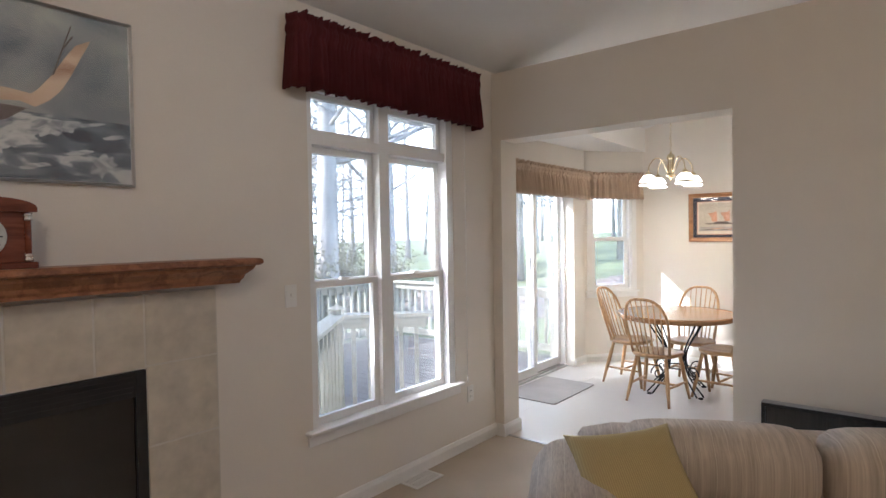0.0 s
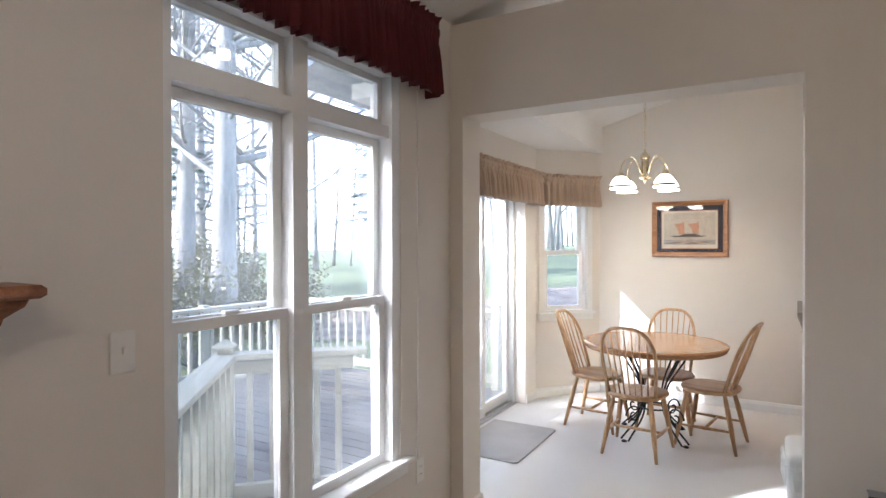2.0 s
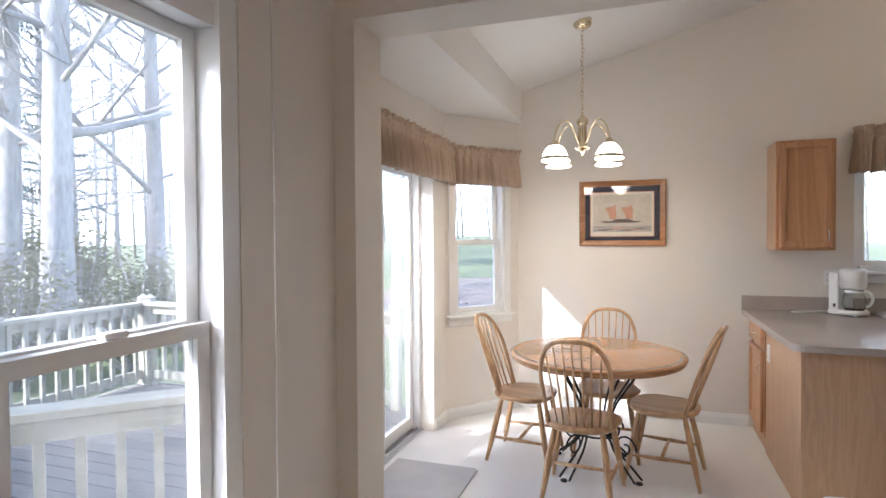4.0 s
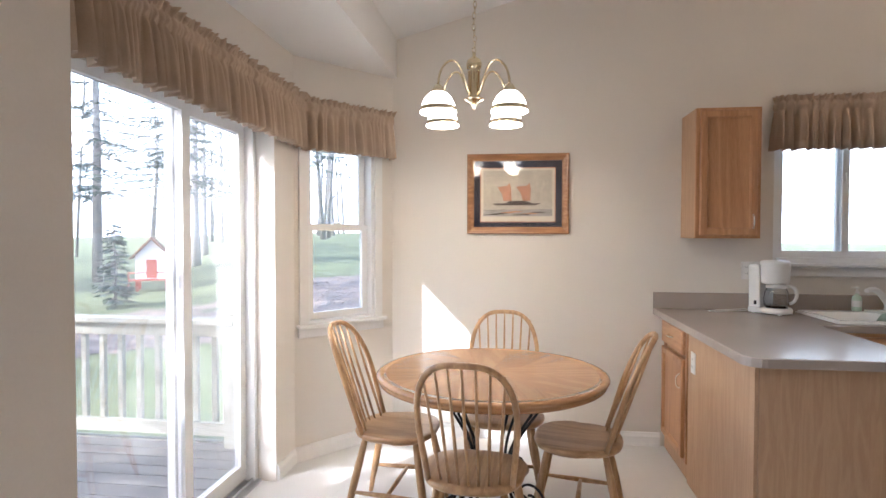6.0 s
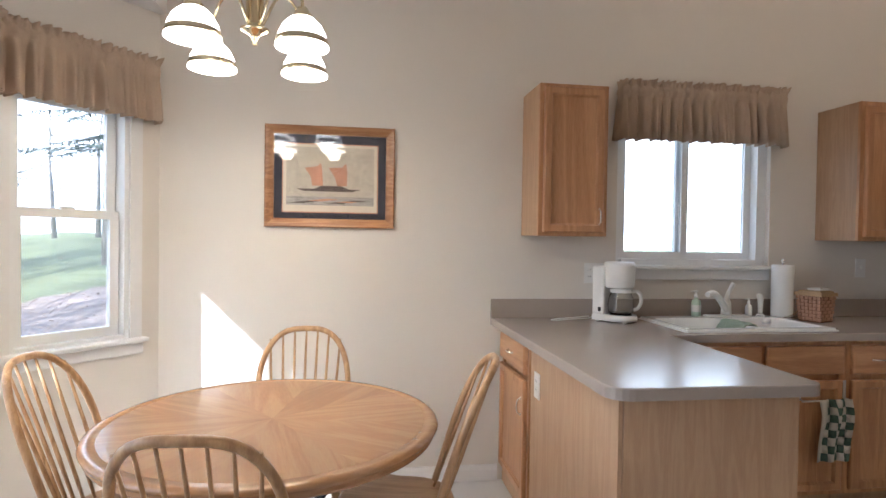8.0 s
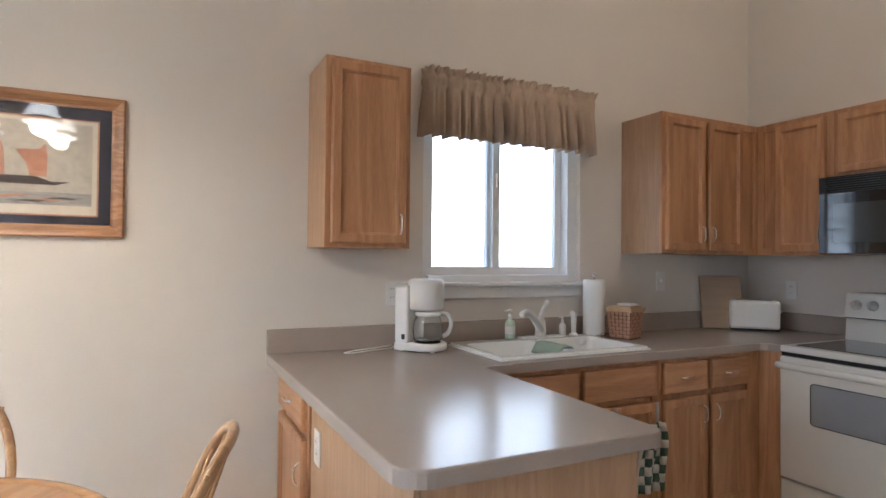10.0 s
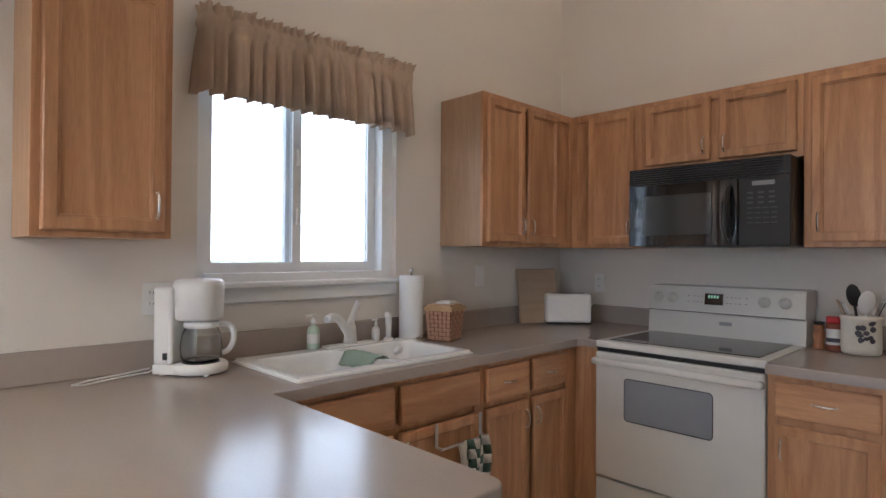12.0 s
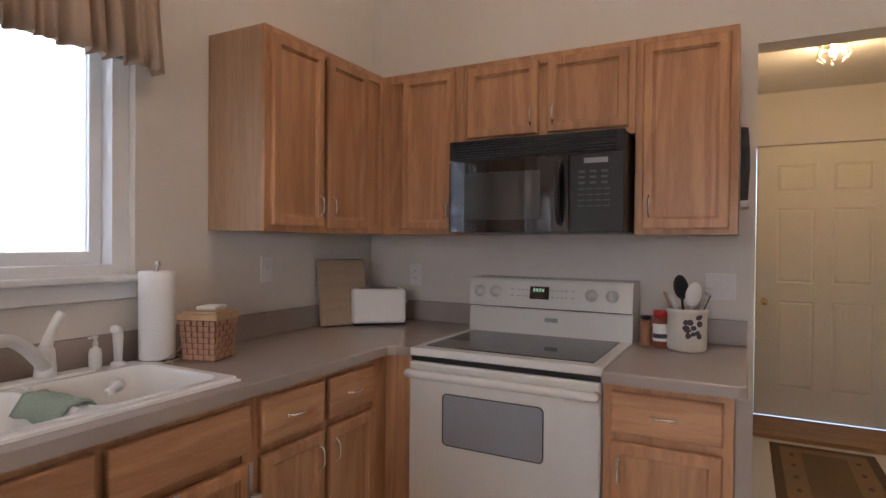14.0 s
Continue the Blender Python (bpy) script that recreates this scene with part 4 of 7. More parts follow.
cabinet("wall_cabinet", "short two-door oak cabinet over the microwave", EM(MWY1 + 0.001, MWZ1 + 0.006), MWY1 - MWY0, 0.333, h2, [("door", 0.024, 0.026, 0.358, h2 - 0.026, 0.330, 0.10), ("door", 0.400, 0.026, 0.733, h2 - 0.026, 0.428, 0.10)], WALLC)
cabinet("wall_cabinet", "single-door oak wall cabinet at the end of the run", EM(MWY0 - 0.001, UZ0), 0.366, 0.333, UH, [("door", 0.030, 0.022, 0.338, UH - 0.026, 0.058, 0.11)], WALLC)

# microwave
mw = thing("microwave", "black over-the-range microwave under the short cabinet", "microwave", pose(XR - 0.485, MWY1 - 0.002, UZ0 + 0.004, 0, 0, -90))
ww, hh = MWY1 - MWY0 - 0.016, MWZ1 - UZ0 - 0.006
part("body", box(0, 0.03, 0, ww, 0.483, hh, 0.004), BLACKP, mw)
part("grille", boxes((0.0, 0.006, hh - 0.082, ww, 0.030, hh - 0.078), (0.0, 0.006, hh - 0.006, ww, 0.030, hh - 0.0), (0, 0.020, hh - 0.078, ww, 0.030, hh - 0.006), (0, 0.004, hh - 0.078, 0.03, 0.020, hh - 0.006), (ww - 0.03, 0.004, hh - 0.078, ww, 0.020, hh - 0.006)), BLACKP, mw)
for k in range(6):
    bm = box(0.03, 0.0045, -0.004, ww - 0.03, 0.019, 0.0035)
    bm.transform(Matrix.Translation((0, 0, hh - 0.070 + 0.0115 * k)))
    part("slat", bm, BLACKP, mw)
dw = ww * 0.715
part("door", box(0.0, 0.0, 0.0, dw, 0.029, hh - 0.084, 0.004), BLACKG, mw, "glossy black glass door")
part("door_window", box(0.075, -0.003, 0.055, dw - 0.115, 0.001, hh - 0.140, 0.001), MWSCREEN, mw, "dark grey screened door window")
part("handle", tube(bezier((dw - 0.035, 0.0, 0.035), (dw - 0.035, -0.055, 0.06), (dw - 0.035, -0.055, hh - 0.15), (dw - 0.035, 0.0, hh - 0.115), 14), 0.011, 10), BLACKP, mw)
panel = part("control_panel", box(dw + 0.003, 0.0, 0.0, ww, 0.029, hh - 0.084, 0.003), BLACKP, mw)
part("display", box(dw + 0.06, -0.002, hh - 0.124, ww - 0.06, 0.001, hh - 0.104), GREYP, panel)
for r in range(7):
    for q in range(4):
        if r < 3 and q == 3:
            continue
        n3 = 3 if r < 3 else 4
        x = dw + 0.035 + (ww - dw - 0.08) * (q + 0.1) / n3
        zz = hh - 0.150 - 0.022 * r
        part("key_mark", boxes((x, -0.0012, zz - 0.010, x + 0.024, 0.0005, zz - (0.002 if r < 3 else 0.006))), DIMP, panel)

# base cabinets along the sink wall
BY = 6.775
BD = YB - BY - 0.002
BH = 0.875
BASEC = "base cabinets"
cabinet("base_cabinet", "oak sink base cabinet with two doors and false drawer fronts", pose(0.005, BY, 0), 0.935, BD, BH,
        [("drawer", 0.030, 0.705, 0.455, 0.850, None, 0), ("drawer", 0.485, 0.705, 0.910, 0.850, None, 0),
         ("door", 0.030, 0.125, 0.455, 0.675, 0.428, 0.60), ("door", 0.485, 0.125, 0.910, 0.675, 0.512, 0.60)], BASEC, True, body_h=0.70)
cabinet("base_cabinet", "oak base cabinet with two drawers over two doors", pose(0.942, BY, 0), 0.665, BD, BH,
        [("drawer", 0.022, 0.705, 0.315, 0.850, 0.168, 0.778), ("drawer", 0.345, 0.705, 0.620, 0.850, 0.482, 0.778),
         ("door", 0.022, 0.125, 0.315, 0.675, 0.288, 0.59), ("door", 0.345, 0.125, 0.620, 0.675, 0.373, 0.59)], BASEC, True)
fill = thing("base_cabinet", "plain oak corner cabinet with a filler strip beside the range", "cabinet", pose(1.610, BY + 0.004, 0), BASEC)
part("body", boxes((0, 0.018, 0.1, XR - 1.612, BD - 0.004, BH)), OAKSIDE, fill)
part("filler_strip", box(0, 0, 0.1, 0.110, 0.0175, BH, 0.001), OAKZ, fill)
part("return_strip", box(0.062, 6.650 - BY - 0.004, 0.1, 0.080, -0.0005, BH, 0.001), OAKZ, fill)
part("toe_kick", boxes((0.004, 0.06, 0, XR - 1.62, BD - 0.004, 0.0995)), OAKSIDE, fill)
RX = 1.612
RY0, RY1 = 5.476, 5.878
cabinet("base_cabinet", "oak base cabinet with one drawer over one door", pose(RX + 0.02, RY1, 0, 0, 0, -90), RY1 - RY0 - 0.012, XR - RX - 0.022, BH,
        [("drawer", 0.028, 0.715, 0.362, 0.850, 0.195, 0.783), ("door", 0.028, 0.125, 0.362, 0.685, 0.054, 0.590)], BASEC, True)

# peninsula
PX0, PX1, PY0 = -0.690, -0.065, 5.895
pen = thing("peninsula_cabinet", "oak peninsula cabinet with one end panel toward the dining table", "cabinet", pose(0, 0, 0), BASEC)
part("body", boxes((PX0 + 0.02, PY0 + 0.012, 0.0, PX1 - 0.02, YB - 0.003, BH)), OAKSIDE, pen)
part("end_panel", box(PX0 + 0.022, PY0, 0.0, PX1 - 0.002, PY0 + 0.0115, BH, 0.001), OAKSIDE, pen, "pale oak end panel")
part("side_panel", boxes((PX0 + 0.006, PY0 + 0.004, 0.0, PX0 + 0.0195, 6.80, BH)), OAKSIDE, pen, "pale oak side panel")
part("kitchen_side", boxes((PX1 - 0.0195, PY0 + 0.012, 0.1, PX1, BY - 0.001, BH)), OAKZ, pen)
cabinet("base_cabinet", "small oak cabinet with one drawer and one door facing the table", pose(PX0, YB - 0.05, 0, 0, 0, -90), 0.50, 0.018, BH,
        [("drawer", 0.022, 0.715, 0.478, 0.850, 0.25, 0.783), ("door", 0.022, 0.125, 0.478, 0.685, 0.445, 0.56)], BASEC, True)


# worktops
def slab(poly, z0, z1, holes=(), bevel=0.006):
    bm = prism(poly, z0, z1)
    top = [e for e in bm.edges if all(abs(v.co.z - z1) < 1e-6 for v in e.verts)]
    bmesh.ops.bevel(bm, geom=top, offset=bevel, segments=3, affect="EDGES", profile=0.5)
    return bm


def arc_pts(cx, cy, r, a0, a1, n=6):
    return [(cx + r * math.cos(radians(a0 + (a1 - a0) * k / n)), cy + r * math.sin(radians(a0 + (a1 - a0) * k / n))) for k in range(n + 1)]


CY = 6.742
SX0, SX1, SY0, SY1 = 0.090, 0.920, 6.800, 7.285
top = thing("worktop", "taupe laminate worktop over peninsula and sink run", "worktop", pose(0, 0, 0))
ZT0 = BH + 0.0005
poly = [(-0.752, YB - 0.002)] + [(-0.740, 5.95)] + arc_pts(-0.665, 5.905, 0.075, 180, 270) + arc_pts(-0.070, 5.870, 0.040, 270, 360) + [(-0.028, CY - 0.001), (SX0 + 0.02, CY), (SX0 + 0.02, YB - 0.002)]
part("counter", slab(poly, ZT0, CTR), LAMINATE, top)
part("counter", boxes((SX0 + 0.02, CY, ZT0, SX1 - 0.02, SY0 + 0.02, CTR)), LAMINATE, top)
part("counter", boxes((SX0 + 0.02, SY1 - 0.02, ZT0, SX1 - 0.02, YB - 0.002, CTR)), LAMINATE, top)
poly = [(SX1 - 0.02, YB - 0.002), (SX1 - 0.02, CY), (1.630, CY), (1.655, CY - 0.025), (1.655, 6.648), (XR - 0.002, 6.648), (XR - 0.002, YB - 0.002)]
part("counter", slab(poly, ZT0, CTR), LAMINATE, top)
part("backsplash", box(-0.752, YB - 0.022, CTR + 0.0005, XR - 0.002, YB - 0.002, CTR + 0.105, 0.003), LAMINATE, top)
part("backsplash", box(XR - 0.022, 6.648, CTR + 0.0005, XR - 0.002, YB - 0.0225, CTR + 0.105, 0.003), LAMINATE, top)
top2 = thing("worktop", "small taupe laminate worktop at the end beside the range", "worktop", pose(0, 0, 0))
poly = [(XR - 0.002, 5.8785), (1.600, 5.8785), (1.600, 5.48)] + arc_pts(1.625, 5.475, 0.025, 180, 270, 4) + [(XR - 0.002, 5.45)]
part("counter", slab(poly, ZT0, CTR), LAMINATE, top2)
part("backsplash", box(XR - 0.022, 5.45, CTR + 0.0005, XR - 0.002, 5.8785, CTR + 0.105, 0.003), LAMINATE, top2)

# sink
sink = thing("sink", "white enamel double-bowl sink set in the worktop", "sink", pose(0, 0, 0))
bm = bmesh.new()
sm = SX0 + 0.415


def bowl(bm, x0, y0, x1, y1, z, depth):
    rings = []
    for dz, inset, r in ((0, 0, 0.05), (-0.012, 0.008, 0.05), (-depth + 0.03, 0.022, 0.05), (-depth, 0.055, 0.04)):
        a0, a1, b0, b1 = x0 + inset, x1 - inset, y0 + inset, y1 - inset
        ring = []
        for cx, cy, s in ((a1 - r, b1 - r, 0), (a0 + r, b1 - r, 90), (a0 + r, b0 + r, 180), (a1 - r, b0 + r, 270)):
            for k in range(6):
                a = radians(s + 90 * k / 5)
                ring.append(bm.verts.new((cx + r * math.cos(a), cy + r * math.sin(a), z + dz)))
        rings.append(ring)
    for A, B in zip(rings, rings[1:]):
        for k in range(24):
            f = bm.faces.new((A[k], B[k], B[(k + 1) % 24], A[(k + 1) % 24]))
            f.smooth = True
    bm.faces.new(rings[-1])


RZ = CTR + 0.016
by1 = SY1 - 0.085
bowl(bm, SX0 + 0.035, SY0 + 0.035, sm - 0.015, by1, RZ, 0.18)
part("bowl", bm, SINKW, sink)
bm = bmesh.new()
bowl(bm, sm + 0.015, SY0 + 0.035, SX1 - 0.035, by1, RZ, 0.18)
part("bowl", bm, SINKW, sink)
bm = boxes((SX0, SY0, CTR, SX1, SY0 + 0.035, RZ), (SX0, by1, CTR, SX1, SY1, RZ), (SX0, SY0 + 0.035, CTR, SX0 + 0.035, by1, RZ), (SX1 - 0.035, SY0 + 0.035, CTR, SX1, by1, RZ), (sm - 0.015, SY0 + 0.035, CTR - 0.02, sm + 0.015, by1, RZ - 0.004))
out = [e for e in bm.edges if all(v.co.z > RZ - 1e-4 for v in e.verts) and (all(abs(v.co.x - SX0) < 1e-4 for v in e.verts) or all(abs(v.co.x - SX1) < 1e-4 for v in e.verts) or all(abs(v.co.y - SY0) < 1e-4 for v in e.verts) or all(abs(v.co.y - SY1) < 1e-4 for v in e.verts))]
bmesh.ops.bevel(bm, geom=out, offset=0.010, segments=3, affect="EDGES")
# rounded inner corners of the deck
for x0, x1 in ((SX0 + 0.035, sm - 0.015), (sm + 0.015, SX1 - 0.035)):
    for cx, cy, sx, sy in ((x0, SY0 + 0.035, 1, 1), (x1, SY0 + 0.035, -1, 1), (x0, by1, 1, -1), (x1, by1, -1, -1)):
        pts = [(cx, cy)] + [(cx + sx * (0.05 - 0.05 * math.sin(radians(a))), cy + sy * (0.05 - 0.05 * math.cos(radians(a)))) for a in range(0, 91, 15)]
        prism(pts, RZ - 0.01, RZ - 0.0002, bm)
part("rim", bm, SINKW, sink)
fau = thing("faucet", "white single-lever kitchen faucet on the sink deck", "faucet", pose(0.605, SY1 - 0.042, RZ, 0, 0, 0))
part("deck_plate", box(-0.13, -0.026, 0, 0.13, 0.026, 0.010, 0.004), WHITEP, fau)
part("body", lathe([(0.0, 0.01), (0.030, 0.01), (0.028, 0.03), (0.025, 0.07), (0.024, 0.085), (0.016, 0.10), (0, 0.102)], 20, caps=False), WHITEP, fau)
part("spout", tube(bezier((-0.005, -0.008, 0.040), (-0.07, -0.04, 0.11), (-0.13, -0.08, 0.165), (-0.195, -0.115, 0.135), 14), 0, 12, taper=[0.021 - 0.0005 * k for k in range(15)]), WHITEP, fau)
part("lever", tube(bezier((0, 0, 0.09), (0.01, 0.0, 0.13), (0.025, 0.004, 0.16), (0.045, 0.0, 0.19), 8), 0, 10, taper=[0.017, 0.016, 0.014, 0.013, 0.012, 0.012, 0.0125, 0.013, 0.012]), WHITEP, fau)
spr = thing("side_sprayer", "white side sprayer on the sink deck", "sprayer", pose(0.822, SY1 - 0.040, RZ))
part("base", lathe([(0, 0), (0.024, 0), (0.022, 0.010), (0.012, 0.016), (0, 0.016)], 16, caps=False), WHITEP, spr)
part("wand", tube([(0, 0, 0.012), (0, 0, 0.06), (0, 0, 0.095), (-0.006, -0.004, 0.115), (-0.022, -0.014, 0.122)], 0, 10, taper=[0.012, 0.014, 0.016, 0.016, 0.013]), WHITEP, spr)
SOAPC = clear("clear_bottle_plastic", (0.95, 0.97, 0.95), 0.05, 1.4)
LIQ = paint("green_hand_soap", (0.50, 0.62, 0.50), 0.3, vary=0.03)
LABEL = paint("paper_label", (0.75, 0.74, 0.70), 0.6, vary=0.03)


def soap_bottle(m, label, s=1.0, liquid=None):
    b = thing("soap_bottle", label, "bottle", m, "bottles by the sink")
    part("bottle", lathe([(0, 0), (0.026 * s, 0), (0.030 * s, 0.006), (0.030 * s, 0.085 * s), (0.024 * s, 0.104 * s), (0.011 * s, 0.112 * s), (0.011 * s, 0.122 * s), (0, 0.122 * s)], 18, caps=False), liquid or LIQ, b)
    part("paper_label", lathe([(0.0305 * s, 0.030 * s), (0.0305 * s, 0.074 * s)], 18, caps=False), LABEL, b)
    pump = part("pump", lathe([(0, 0.121 * s), (0.013 * s, 0.121 * s), (0.013 * s, 0.138 * s), (0.005, 0.140 * s), (0.005, 0.156 * s), (0.012 * s, 0.157 * s), (0.012 * s, 0.168 * s), (0, 0.168 * s)], 14, caps=False), WHITEP, b)
    part("nozzle", tube([(0, 0, 0.163 * s), (-0.035 * s, 0, 0.161 * s)], 0.004, 8), WHITEP, pump)


soap_bottle(pose(0.432, SY1 - 0.020, RZ), "pump bottle of pale green hand soap behind the sink", 0.88)
soap_bottle(pose(0.755, SY1 - 0.030, RZ), "small clear soap dispenser on the sink deck", 0.62, LABEL)
SPONGE = paint("green_dish_cloth", (0.31, 0.38, 0.29), 0.95, vary=0.2, fine=300, bump=0.6)
bm = bmesh.new()
for i in range(9):
    for j in range(13):
        v = j / 12
        bm.verts.new((sm - 0.055 + 0.11 * i / 8 + 0.004 * math.sin(i), SY0 + 0.10 + 0.20 * v, RZ + 0.004 + 0.004 * math.sin(i * 1.3 + j) - 0.05 * max(0, abs(i - 4) - 1.6) ** 1.2 / 3))
bm.verts.ensure_lookup_table()
for i in range(8):
    for j in range(12):
        q = [i * 13 + j, (i + 1) * 13 + j, (i + 1) * 13 + j + 1, i * 13 + j + 1]
        bm.faces.new([bm.verts[k] for k in q]).smooth = True
ob = solid("dish_cloth", bm, SPONGE, "green dish cloth draped over the sink divider", "cloth")
sol = ob.modifiers.new("thickness", "SOLIDIFY")
sol.thickness, sol.offset = 0.006, 1
bm = lathe([(0.0, 0), (0.010, 0.002), (0.010, 0.05), (0.016, 0.055), (0.018, 0.075), (0, 0.08)], 12, caps=False)
bm.transform(pose(sm + 0.065, SY0 + 0.09, RZ + 0.018, 0, 90, 40))
solid("dish_brush", bm, WHITEP, "white dish brush lying by the sink divider", "brush")

# range
STX, SY_0, SY_1 = 1.625, 5.880, 6.642
rng = thing("range", "bisque electric range with black glass cooktop", "range", pose(STX, SY_1, 0, 0, 0, -90))
sw = SY_1 - SY_0
sd = XR - STX - 0.006
part("body", boxes((0.003, 0.045, 0.03, sw - 0.003, sd, 0.885)), ENAMEL, rng)
ct = part("cooktop", box(0, 0.012, 0.886, sw, sd - 0.192, 0.918, 0.006), ENAMEL, rng)
part("cooktop_glass", box(0.045, 0.07, 0.9175, sw - 0.045, sd - 0.215, 0.9215, 0.001), BLACKG, ct, "black ceramic glass")
dr = part("oven_door", box(0.006, 0.0, 0.268, sw - 0.006, 0.044, 0.866, 0.008), ENAMEL, rng)
bm = prism(arc_pts(sw - 0.222, 0.737, 0.016, 0, 90, 5) + arc_pts(0.176, 0.737, 0.016, 90, 180, 5) + arc_pts(0.176, 0.576, 0.016, 180, 270, 5) + arc_pts(sw - 0.222, 0.576, 0.016, 270, 360, 5), -0.002, 0.0015)
bm.transform(pose(0, 0, 0, 90, 0, 0))
win = part("door_window", bm, GREYG, dr, "grey dotted glass window")
bm = tube([(x, -0.0012, z) for x, z in arc_pts(sw - 0.222, 0.737, 0.018, 0, 90, 5) + arc_pts(0.176, 0.737, 0.018, 90, 180, 5) + arc_pts(0.176, 0.576, 0.018, 180, 270, 5) + arc_pts(sw - 0.222, 0.576, 0.018, 270, 360, 5)], 0.002, 6, closed=True)
part("window_seal", bm, BLACKP, win)
part("handle", tube([(0.02, -0.002, 0.822), (0.022, -0.035, 0.826), (0.06, -0.042, 0.828), (sw / 2, -0.046, 0.829), (sw - 0.06, -0.042, 0.828), (sw - 0.022, -0.035, 0.826), (sw - 0.02, -0.002, 0.822)], 0.017, 12), ENAMEL, dr)
part("drawer", box(0.006, 0.004, 0.045, sw - 0.006, 0.044, 0.258, 0.008), ENAMEL, rng)
# black strip painted for the shade between oven door and cooktop
part("gap_shade_strip", boxes((0.01, 0.012, 0.868, sw - 0.01, 0.044, 0.8855)), BLACKP, rng)
bg = bmesh.new()
prof = [(sd, 0.905), (sd - 0.190, 0.905), (sd - 0.187, 0.920), (sd - 0.175, 1.030), (sd - 0.169, 1.036), (sd - 0.193, 1.040), (sd - 0.191, 1.058), (sd - 0.173, 1.160), (sd - 0.165, 1.170), (sd, 1.172)]
A = [bg.verts.new((0.0, y, z)) for y, z in prof]
B = [bg.verts.new((sw, y, z)) for y, z in prof]
for k in range(len(prof)):
    bg.faces.new((A[k], A[(k + 1) % len(prof)], B[(k + 1) % len(prof)], B[k]))
bg.faces.new(A[::-1])
bg.faces.new(B)
bmesh.ops.recalc_face_normals(bg, faces=bg.faces[:])
back = part("backguard", bg, ENAMEL, rng)
part("dark_seam", boxes((0.004, sd - 0.1905, 1.0362, sw - 0.004, sd - 0.171, 1.0394)), BLACKP, back)
tilt = pose(0, sd - 0.1835, 1.108, -10, 0, 0)
for kx in (0.055, 0.135, sw - 0.175, sw - 0.085):
    bm = lathe([(0, 0), (0.027, 0), (0.027, 0.004), (0.019, 0.008), (0.017, 0.026), (0, 0.028)], 20, caps=False)
    bm_box(bm, -0.003, -0.018, 0.024, 0.003, 0.018, 0.031)
    bm.transform(tilt @ Matrix.Translation((kx, -0.001, 0.0)) @ pose(0, 0, 0, 90, 0, 0))
    part("knob", bm, ENAMEL, back)
bm = boxes((0.305, -0.0035, -0.028, 0.395, 0.001, 0.030))
bm.transform(tilt)
disp = part("clock_display", bm, BLACKG, back, "black clock display with green digits")
GREENL = glow("green_digits", (0.55, 0.9, 0.6), 0.035)
for k in range(4):
    bm = boxes((0.322 + 0.014 * k, -0.0045, 0.006, 0.331 + 0.014 * k, -0.0036, 0.021))
    bm.transform(tilt)
    part("digit", bm, GREENL, disp)
for k in range(9):
    kx = (0.245, 0.265, 0.285, 0.410, 0.430, 0.450, 0.47, 0.215, 0.50)[k]
    for zz in (-0.018, 0.012):
        bm = boxes((kx, -0.0018, zz, kx + 0.010, 0.0, zz + 0.004))
        bm.transform(tilt)
        part("key_mark", bm, GREYP, back)
part("badge", boxes((sw / 2 - 0.005, sd - 0.1835, 0.978, sw / 2 + 0.055, sd - 0.1755, 0.996)), GREYP, back, "grey nameplate")

# ---- things on the worktop ----
CT = CTR + 0.0008
cm = thing("coffee_maker", "white drip coffee maker with glass jug on the worktop", "coffee maker", pose(-0.085, 7.195, CT, 0, 0, 38))
bm = lathe([(0.0, 0.006), (0.088, 0.006), (0.093, 0.012), (0.093, 0.030), (0.086, 0.038), (0.0, 0.038)], 40, at=(0, -0.020, 0), caps=False)
bm_box(bm, -0.080, -0.01, 0.006, 0.080, 0.104, 0.037)
part("base", bm, WHITEP, cm)
for fx, fy in ((-0.06, -0.08), (0.06, -0.08), (-0.06, 0.08), (0.06, 0.08)):
    part("foot", lathe([(0, 0), (0.01, 0), (0.01, 0.008), (0, 0.008)], 10, at=(fx, fy, 0), caps=False), WHITEP, cm)
part("tower", box(-0.08, 0.035, 0.036, 0.08, 0.105, 0.30, 0.012, 3), WHITEP, cm)
part("brew_head", lathe([(0.0, 0.185), (0.070, 0.185), (0.080, 0.195), (0.083, 0.30), (0.080, 0.318), (0.070, 0.325), (0, 0.325)], 32, at=(0, -0.015, 0), caps=False), WHITEP, cm)
part("warming_plate", lathe([(0, 0.037), (0.062, 0.037), (0.062, 0.041), (0, 0.041)], 24, at=(0, -0.025, 0), caps=False), BLACKP, cm)
jug = part("glass_jug", lathe([(0.0, 0.042), (0.055, 0.042), (0.066, 0.055), (0.070, 0.090), (0.064, 0.135), (0.052, 0.160), (0.055, 0.172), (0.052, 0.172), (0.048, 0.160), (0.061, 0.135), (0.067, 0.09), (0.063, 0.056), (0.053, 0.046), (0, 0.046)], 28, at=(0, -0.025, 0), caps=False), clear("jug_glass", (0.92, 0.94, 0.94)), cm, "clear glass jug, empty")
part("jug_band", lathe([(0.054, 0.158), (0.058, 0.162), (0.058, 0.175), (0.054, 0.179), (0, 0.181)], 28, at=(0, -0.025, 0), caps=False), WHITEP, jug)
part("jug_handle", tube(bezier((0.035, -0.072, 0.165), (0.06, -0.135, 0.185), (0.06, -0.125, 0.07), (0.038, -0.082, 0.065), 12), 0.010, 8), WHITEP, jug)
part("switch", boxes((-0.0825, 0.050, 0.055, -0.079, 0.066, 0.078)), BLACKP, cm, "dark rocker switch")
